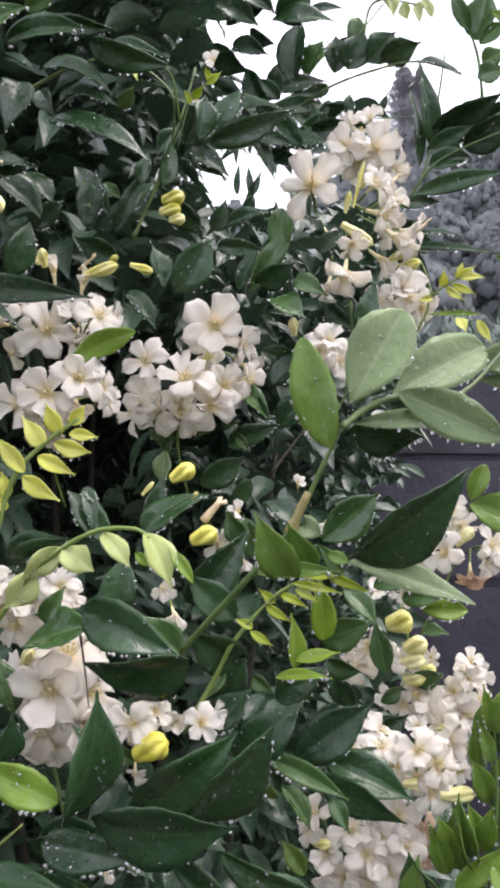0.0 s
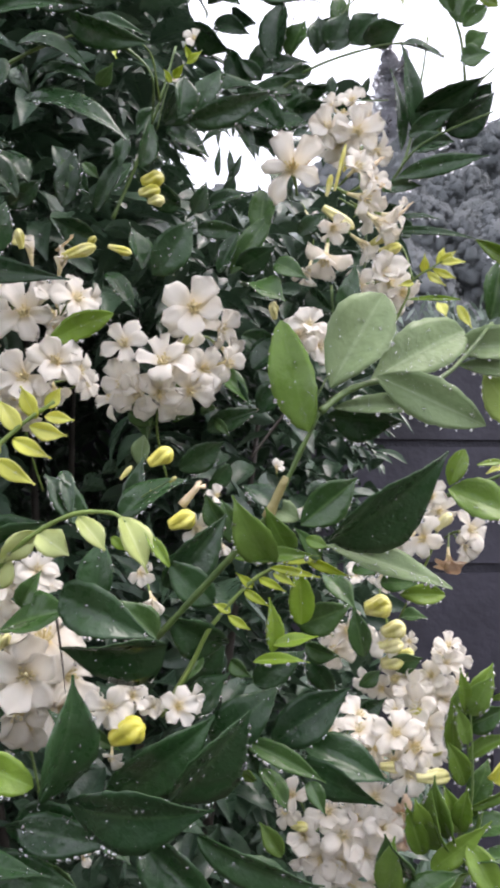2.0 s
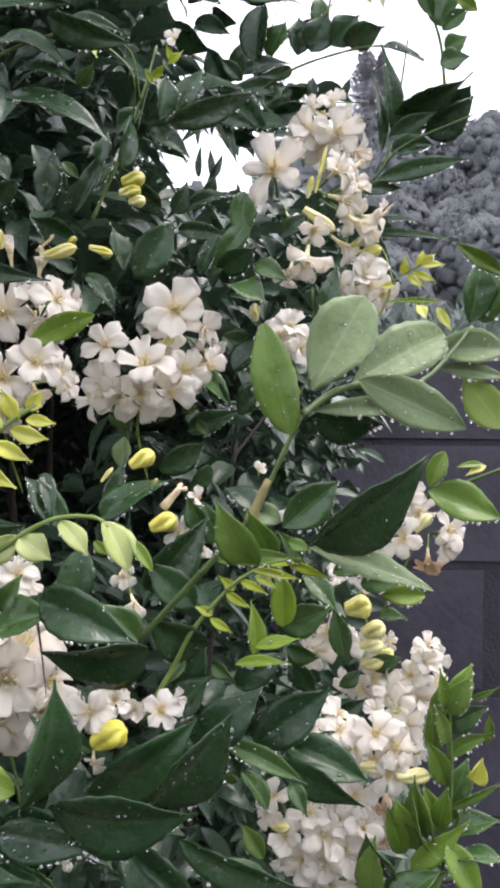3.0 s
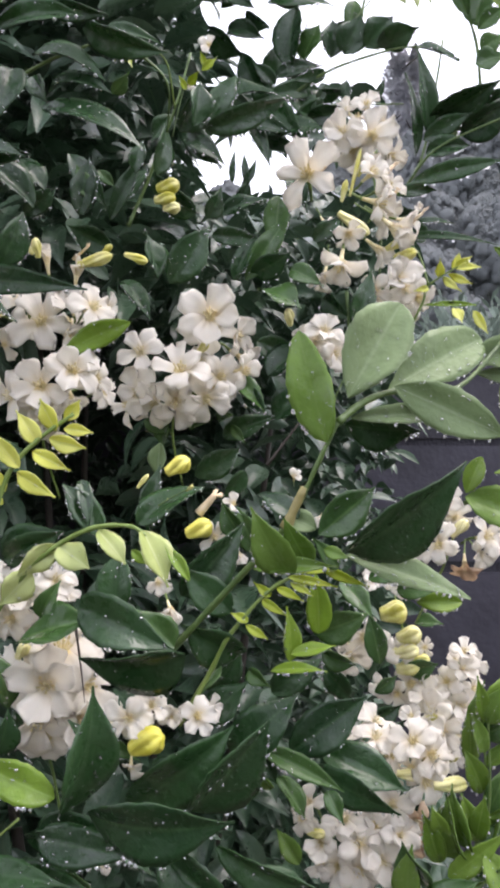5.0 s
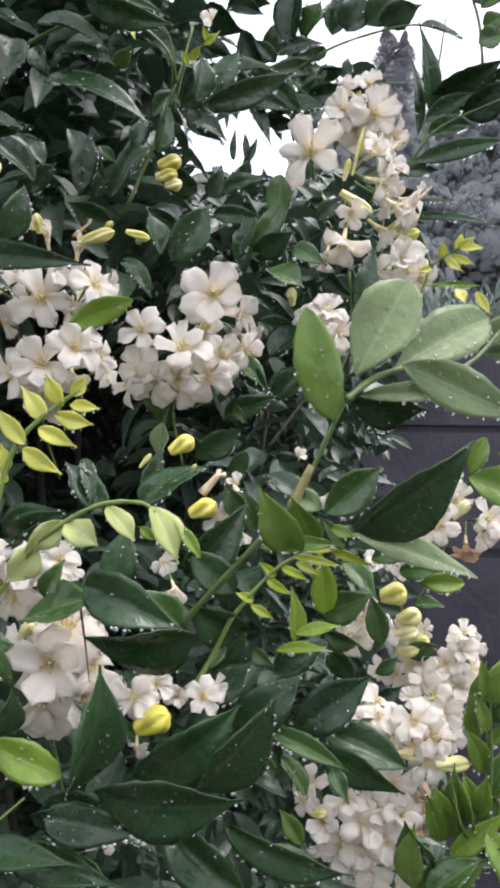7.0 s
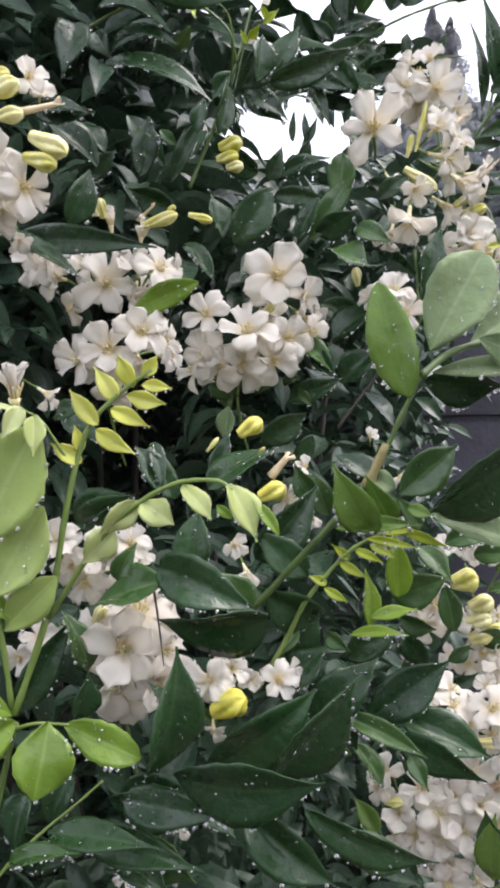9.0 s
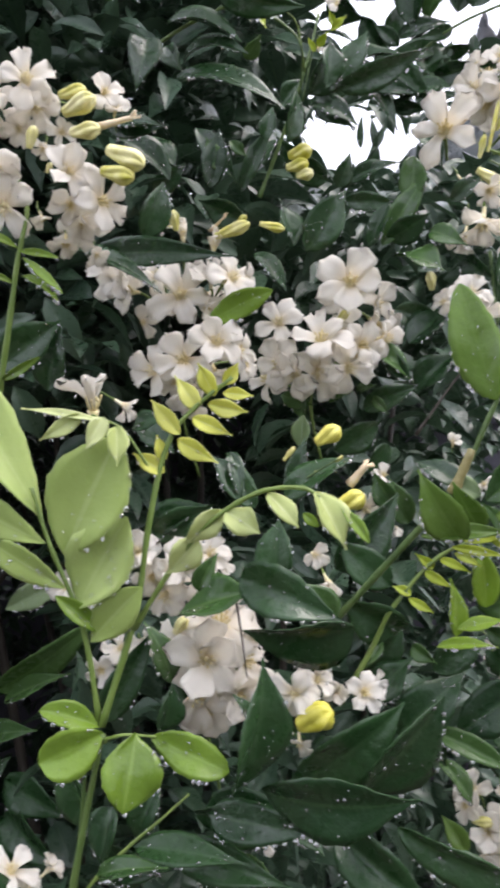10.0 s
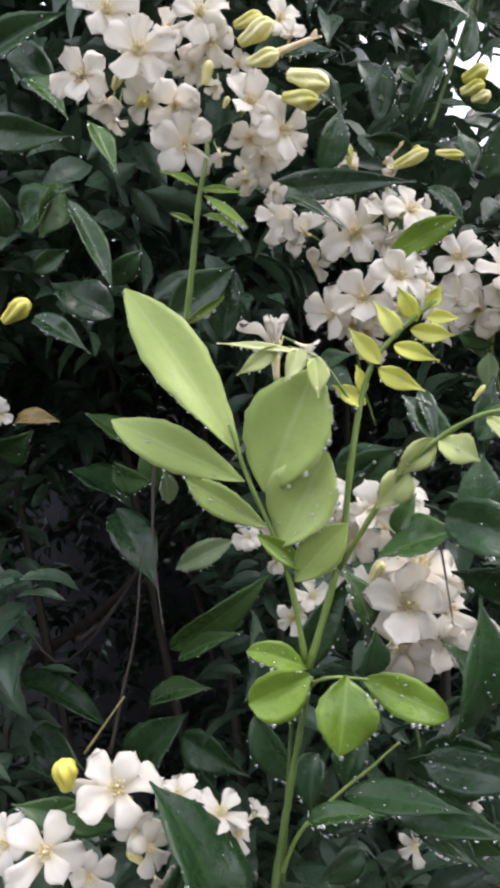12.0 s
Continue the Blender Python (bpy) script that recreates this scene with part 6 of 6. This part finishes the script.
flower((-0.1974, 0.3330, 1.5324), 0.0188, -20, -30)
flower((-0.1824, 0.2850, 1.2608), 0.0291, 0, 15)
flower((-0.2104, 0.2820, 1.2377), 0.0291, 0, 5)
flower((-0.1735, 0.2900, 1.2391), 0.0182, 30, -10)
flower((-0.1801, 0.2920, 1.2447), 0.0169, 10, -10)
flower((-0.2281, 0.2880, 1.2364), 0.0227, -30, 20)
flower((-0.1964, 0.2870, 1.2283), 0.0192, 20, -20)
flower((-0.1701, 0.2900, 1.2263), 0.0158, 20, -30)
flower((-0.1670, 0.3050, 1.2500), 0.0194, -10, 50)
flower((-0.1509, 0.3050, 1.2453), 0.0194, 15, 40)
flower((-0.1462, 0.3080, 1.2370), 0.0149, 40, 10)
flower((-0.1354, 0.3620, 1.4217), 0.0378, -8, 76, behind=True, cup=-0.75, slim=0.34)
flower((-0.1247, 0.3720, 1.4266), 0.0181, 60, -30, petals=3)
flower((-0.1235, 0.3600, 1.3164), 0.0166, 20, 20)
flower((-0.1318, 0.3620, 1.3073), 0.0158, -20, -10)
flower((-0.1163, 0.3650, 1.3586), 0.0220, 0, 20)
flower((-0.1000, 0.3600, 1.3513), 0.0163, 20, 0)
flower((-0.1113, 0.3700, 1.3482), 0.0194, 10, -20)
flower((-0.1558, 0.3850, 1.3398), 0.0172, -20, 0)
flower((-0.1438, 0.3850, 1.3303), 0.0155, 0, -30)
flower((-0.3317, 0.4500, 1.4115), 0.0202, 20, 10)
flower((-0.1264, 0.4200, 1.4739), 0.0168, 0, 0, False, 3)
flower((-0.1352, 0.4100, 1.4925), 0.0247, -20, 0)
bud((-0.1155, 0.3220, 1.5253), (-0.0996, 0.3180, 1.5162), 0.0098, 2)
bud((-0.1181, 0.3220, 1.5168), (-0.1038, 0.3180, 1.5116), 0.0085, 2)
bud((-0.1368, 0.3300, 1.5457), (-0.1229, 0.3250, 1.5486), 0.0119)
bud((-0.1336, 0.3300, 1.5370), (-0.1203, 0.3250, 1.5357), 0.0105)
bud((-0.1394, 0.3320, 1.5542), (-0.1293, 0.3300, 1.5547), 0.0092)
bud((-0.1542, 0.3350, 1.5335), (-0.1517, 0.3330, 1.5397), 0.0071)
bud((-0.1932, 0.3300, 1.5365), (-0.1870, 0.3250, 1.5392), 0.0062)
bud((-0.1833, 0.3300, 1.5265), (-0.1774, 0.3250, 1.5269), 0.0067)
bud((-0.1465, 0.3350, 1.5228), (-0.1441, 0.3330, 1.5250), 0.0037)
pistil((-0.1225, 0.3280, 1.5376), (-0.1066, 0.3250, 1.5393), 0.0031)
bud((-0.2061, 0.2920, 1.2566), (-0.2061, 0.2900, 1.2691), 0.0101, 1)
bud((-0.1753, 0.2900, 1.2328), (-0.1808, 0.2880, 1.2384), 0.0057)
bud((-0.2992, 0.4100, 1.4595), (-0.2800, 0.4050, 1.4681), 0.0120, 1)
bud((-0.1029, 0.3950, 1.5142), (-0.1034, 0.3900, 1.5226), 0.0070)
bud((-0.0847, 0.4050, 1.5134), (-0.0669, 0.4000, 1.5174), 0.0097)
bud((-0.0633, 0.4200, 1.5233), (-0.0508, 0.4150, 1.5182), 0.0071)
bud((-0.0488, 0.4400, 1.5663), (-0.0359, 0.4350, 1.5675), 0.0099, 2)
bud((-0.0500, 0.4400, 1.5597), (-0.0380, 0.4350, 1.5600), 0.0086, 2)
bud((-0.0448, 0.4400, 1.5552), (-0.0357, 0.4350, 1.5542), 0.0074, 2)
bud((-0.0768, 0.4300, 1.5266), (-0.0715, 0.4250, 1.5297), 0.0055)
bud((-0.1081, 0.4000, 1.5173), (-0.1054, 0.4000, 1.5244), 0.0062)
bud((-0.0353, 0.3780, 1.4075), (-0.0239, 0.3750, 1.4140), 0.0095, 1)
bud((-0.0260, 0.3880, 1.3778), (-0.0132, 0.3850, 1.3827), 0.0108, 1)
pistil((-0.0207, 0.3920, 1.3874), (-0.0124, 0.3900, 1.3971), 0.0044)
bud((-0.0521, 0.4000, 1.3995), (-0.0465, 0.4000, 1.4065), 0.0039)
bud((-0.0426, 0.3250, 1.2960), (-0.0292, 0.3200, 1.3031), 0.0122, 1)
bud((-0.0581, 0.3350, 1.2961), (-0.0492, 0.3300, 1.2943), 0.0061)
bud((0.0268, 0.4500, 1.4923), (0.0258, 0.4450, 1.4971), 0.0083)
bud((0.0921, 0.4800, 1.5405), (0.1014, 0.4750, 1.5420), 0.0103)
bud((0.0879, 0.4850, 1.5471), (0.0938, 0.4800, 1.5492), 0.0083)
bud((0.0562, 0.4700, 1.5640), (0.0745, 0.4680, 1.5509), 0.0114)
bud((0.0640, 0.4780, 1.5772), (0.0702, 0.4750, 1.6053), 0.0041)
bud((0.0589, 0.4780, 1.5737), (0.0618, 0.4750, 1.5863), 0.0055)
bud((0.0694, 0.4800, 1.5901), (0.0727, 0.4750, 1.5968), 0.0041)
pistil((0.0885, 0.4800, 1.5767), (0.0936, 0.4800, 1.5820), 0.0027)
pistil((0.0928, 0.4750, 1.5527), (0.1069, 0.4700, 1.5650), 0.0027)
pistil((0.0867, 0.4800, 1.5922), (0.0918, 0.4800, 1.5975), 0.0027)
bud((0.0883, 0.5000, 1.3203), (0.1046, 0.4950, 1.3234), 0.0161, 2)
bud((0.0989, 0.5000, 1.3054), (0.1136, 0.4950, 1.3100), 0.0126, 2)
bud((0.0964, 0.5000, 1.2963), (0.1122, 0.4950, 1.2996), 0.0119, 2)
bud((0.0988, 0.5000, 1.2863), (0.1129, 0.4950, 1.2893), 0.0119, 2)
bud((0.1037, 0.5030, 1.2890), (0.1115, 0.4980, 1.2919), 0.0129)
bud((0.1037, 0.5030, 1.2826), (0.1126, 0.4980, 1.2866), 0.0121)
bud((0.1120, 0.5000, 1.2756), (0.1168, 0.4950, 1.2804), 0.0092)
bud((0.0995, 0.4080, 1.2506), (0.1161, 0.4050, 1.2523), 0.0115)
bud((0.0815, 0.4120, 1.2549), (0.0927, 0.4100, 1.2542), 0.0087)
bud((0.1116, 0.4830, 1.2595), (0.1194, 0.4800, 1.2621), 0.0103)
bud((0.0372, 0.4200, 1.2212), (0.0435, 0.4150, 1.2225), 0.0077)
bud((0.1257, 0.4900, 1.2332), (0.1312, 0.4850, 1.2384), 0.0083)
bud((-0.0962, 0.3500, 1.3264), (-0.0913, 0.3450, 1.3323), 0.0078)
bud((0.1225, 0.4620, 1.3723), (0.1269, 0.4600, 1.3774), 0.0099)
bud((-0.0247, 0.4300, 1.4724), (-0.0216, 0.4280, 1.4752), 0.0067)
stem("Y", 0.0010, (-0.0331, 0.4450, 1.4558), (-0.0404, 0.4600, 1.4314), (-0.0346, 0.4750, 1.3988))
stem("Y", 0.0009, (-0.1027, 0.4100, 1.4508), (-0.1072, 0.4300, 1.4229), (-0.1023, 0.4500, 1.3922))
stem("G", 0.0010, (0.0846, 0.5300, 1.6233), (0.0871, 0.5000, 1.5569), (0.0786, 0.4900, 1.5045), (0.0498, 0.4800, 1.4404))
stem("G", 0.0008, (-0.0897, 0.3650, 1.2951), (-0.0829, 0.3700, 1.2628), (-0.0793, 0.3800, 1.2247))
stem("G", 0.0010, (0.1294, 0.5050, 1.2707), (0.1247, 0.5000, 1.2297), (0.1105, 0.4700, 1.1906))
stem("G", 0.0012, (0.0711, 0.4350, 1.1977), (0.0753, 0.4400, 1.1584))
stem("Y", 0.0009, (0.1264, 0.4700, 1.3734), (0.1211, 0.4750, 1.3528), (0.1077, 0.4900, 1.3163))
stem("Y", 0.0009, (0.1096, 0.5100, 1.2802), (0.1051, 0.5100, 1.3054), (0.0991, 0.5100, 1.3307))
leaf("G", (-0.0561, 0.4550, 1.4374), (-0.0396, 0.4500, 1.4308), 0.0096)
leaf("G", (-0.0465, 0.4550, 1.4407), (-0.0442, 0.4500, 1.4212), 0.0109)
leaf("G", (-0.0272, 0.4550, 1.4377), (-0.0206, 0.4500, 1.4406), 0.0077)
leaf("M", (0.0312, 0.4000, 1.2146), (0.0198, 0.4000, 1.2314), 0.0092)
leaf("G", (0.0196, 0.4000, 1.2566), (0.0333, 0.3950, 1.2391), 0.0095)
leaf("M", (0.0168, 0.4000, 1.2510), (0.0081, 0.3950, 1.2640), 0.0069)
leaf("G", (0.0794, 0.4500, 1.3012), (0.0728, 0.4500, 1.3298), 0.0128)
leaf("G", (0.1054, 0.4800, 1.3181), (0.1213, 0.4750, 1.3191), 0.0102, 20)
leaf("G", (0.1030, 0.5000, 1.2862), (0.1219, 0.4900, 1.2920), 0.0120, 20)
leaf("G", (0.0799, 0.4700, 1.2800), (0.0932, 0.4700, 1.2900), 0.0133)
leaf("D", (0.0749, 0.4600, 1.2665), (0.0945, 0.4600, 1.2762), 0.0098, 20)
pistil((-0.0882, 0.4080, 1.5171), (-0.0795, 0.4000, 1.5212), 0.0017)
bud((-0.0268, 0.3920, 1.3986), (-0.0235, 0.3900, 1.4014), 0.0030)
bud((-0.0378, 0.3980, 1.3912), (-0.0362, 0.3960, 1.3946), 0.0025)
pistil((0.0853, 0.4820, 1.5947), (0.0928, 0.4800, 1.5982), 0.0021)
pistil((0.0406, 0.4500, 1.5789), (0.0443, 0.4400, 1.5788), 0.0016)
leaf("G", (-0.0597, 0.3450, 1.2928), (-0.0411, 0.3400, 1.2862), 0.0072, 10)
leaf("D", (-0.0275, 0.3500, 1.2826), (-0.0390, 0.3450, 1.2676), 0.0146)
leaf("D", (0.0157, 0.3850, 1.3026), (0.0400, 0.3850, 1.3189), 0.0163, 10)
leaf("D", (-0.0138, 0.3750, 1.3052), (0.0018, 0.3750, 1.3263), 0.0132, 10)
leaf("D", (0.0046, 0.3700, 1.2885), (0.0176, 0.3650, 1.2671), 0.0129, 10)
leaf("D", (0.0575, 0.4100, 1.2931), (0.0429, 0.4100, 1.3104), 0.0133, 10)
leaf("G", (0.0043, 0.3650, 1.3182), (0.0144, 0.3600, 1.3118), 0.0066, 10)
leaf("G", (-0.0086, 0.3650, 1.3207), (-0.0159, 0.3600, 1.3092), 0.0061, 10)
leaf("D", (-0.1193, 0.3300, 1.2322), (-0.0894, 0.3200, 1.2433), 0.0086, 20)
leaf("D", (-0.0880, 0.3300, 1.2476), (-0.0571, 0.3200, 1.2458), 0.0105, 20)
leaf("D", (-0.0850, 0.3400, 1.2348), (-0.0557, 0.3300, 1.2290), 0.0121, 20)
leaf("D", (-0.1034, 0.3400, 1.2200), (-0.1203, 0.3300, 1.2102), 0.0134, 10)
leaf("D", (-0.0546, 0.3400, 1.2457), (-0.0796, 0.3350, 1.2526), 0.0096, 20)

# inner limbs and trunks, from the ground into the crown
limbs = random.Random(8)
for k in range(9):
    a = limbs.uniform(0, 6.28)
    x0, y0 = -0.15 + 0.09 * math.cos(a), 0.95 + 0.07 * math.sin(a)
    x2, y2 = limbs.uniform(-0.75, 0.06), limbs.uniform(0.72, 1.2)
    z2 = limbs.uniform(1.25, 1.55) if x2 > -0.1 else limbs.uniform(1.4, 1.95)
    v, f = tube([(x0, y0, -0.03), (0.6 * x0 + 0.4 * x2, 0.6 * y0 + 0.4 * y2, 0.5), (0.3 * x0 + 0.7 * x2, 0.3 * y0 + 0.7 * y2, 1.0), (x2, y2, z2)],
                [0.012, 0.009, 0.006, 0.002], 8, 5)
    child("branch", mesh_from("branch", v, f, STEM["B"]), shrub)


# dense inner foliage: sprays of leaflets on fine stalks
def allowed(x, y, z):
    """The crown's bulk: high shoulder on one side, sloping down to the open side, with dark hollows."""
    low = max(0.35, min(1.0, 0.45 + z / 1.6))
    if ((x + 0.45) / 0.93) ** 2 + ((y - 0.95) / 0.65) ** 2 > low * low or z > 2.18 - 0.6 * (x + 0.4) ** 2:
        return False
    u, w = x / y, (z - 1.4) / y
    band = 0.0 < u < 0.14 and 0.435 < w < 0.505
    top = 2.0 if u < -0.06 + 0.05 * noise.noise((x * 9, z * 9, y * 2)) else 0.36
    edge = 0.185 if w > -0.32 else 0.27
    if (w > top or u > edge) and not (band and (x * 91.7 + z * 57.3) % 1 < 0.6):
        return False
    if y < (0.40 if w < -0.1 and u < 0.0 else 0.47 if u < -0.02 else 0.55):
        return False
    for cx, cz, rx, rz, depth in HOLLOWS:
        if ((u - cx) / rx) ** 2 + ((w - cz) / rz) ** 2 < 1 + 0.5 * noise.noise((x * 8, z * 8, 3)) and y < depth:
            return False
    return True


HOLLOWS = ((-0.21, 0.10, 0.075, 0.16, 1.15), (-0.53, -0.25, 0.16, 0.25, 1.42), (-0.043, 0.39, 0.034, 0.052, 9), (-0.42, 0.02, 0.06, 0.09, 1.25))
tv, tf, tuv = blade(1.0, 0.37, 0.7, 0.6, 0.04, nu=7, nv=4, thick=0.008, twist=0.5, point=1.3)
tv, tuv = np.array(tv), np.array(tuv)
per = len(tv) // 2
tf = np.array([q for q in tf if max(q) < per])
tv, tuv = tv[:per], tuv[:per]


def foliage(name, count, lo, hi, seed, material_of, size=(0.03, 0.052), band=(0.35, 2.45)):
    rng = np.random.default_rng(seed)
    V, F, U = [], [], []
    made = 0
    sv, sf = [], []
    while made < count:
        y = rng.uniform(lo, hi)
        x = rng.uniform(-1.3, 0.36)
        z = rng.uniform(*band)
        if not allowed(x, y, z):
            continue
        d = Vector((rng.normal(-0.1, 0.8), rng.normal(-0.5, 0.6), rng.normal(0.25, 0.6))).normalized()
        side = d.cross(Vector((rng.normal(0, 0.3), rng.normal(0, 0.3), 1))).normalized()
        up = side.cross(d)
        p = Vector((x, y, z))
        n = int(rng.integers(3, 7))
        span = 0.013 * n
        for k in range(n + 1):
            q = p + d * (span * k / n) - Vector((0, 0, 0.25 * span * (k / n) ** 2))
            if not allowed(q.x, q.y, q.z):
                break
            s = rng.uniform(*size)
            lean = side * (1 if k % 2 else -1)
            ax = (d * (0.55 if k < n else 3) + lean * 0.9 + up * rng.normal(0, 0.25) - Vector((0, 0, 0.25))).normalized()
            nn = (up + Vector((rng.normal(0, 0.25), rng.normal(-0.2, 0.25), rng.normal(0, 0.2)))).normalized()
            sd = nn.cross(ax).normalized()
            nn = ax.cross(sd)
            R = np.array([ax, sd * rng.uniform(0.8, 1.15), nn])
            F.append(tf + made * per)
            V.append(np.array(q) + s * (tv @ R))
            U.append(tuv)
            made += 1
            if rng.random() < 0.35 and y < 0.75:
                drops.append((Vector(V[-1][int(rng.integers(4, per))]), float(rng.uniform(0.0004, 0.0011))))
    me = mesh_from(name, np.concatenate(V).tolist(), np.concatenate(F).tolist(), material_of, np.concatenate(U))
    ob = child("foliage", me, shrub)
    return tagged(ob, kind="stuff")


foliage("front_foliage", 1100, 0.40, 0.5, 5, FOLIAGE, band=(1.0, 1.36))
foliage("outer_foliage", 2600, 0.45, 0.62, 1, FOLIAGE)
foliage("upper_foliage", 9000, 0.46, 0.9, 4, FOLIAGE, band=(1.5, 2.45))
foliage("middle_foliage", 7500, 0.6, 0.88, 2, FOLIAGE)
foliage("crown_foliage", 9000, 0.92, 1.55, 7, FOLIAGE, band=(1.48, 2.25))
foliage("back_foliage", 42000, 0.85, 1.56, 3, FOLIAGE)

# raindrops
ico = bmesh.new()
bmesh.ops.create_icosphere(ico, subdivisions=1, radius=1.0)
dv = np.array([v.co[:] for v in ico.verts]) * (1, 1, 1.12)
df = np.array([[v.index for v in f.verts] for f in ico.faces])
ico.free()
DV = np.concatenate([np.array(c) + dv * r for c, r in drops])
DF = np.concatenate([df + k * len(dv) for k in range(len(drops))])
tagged(child("rainwater", mesh_from("raindrops", DV.tolist(), DF.tolist(), WATER), shrub, label="clear raindrops hanging on leaf rims"), kind="stuff")
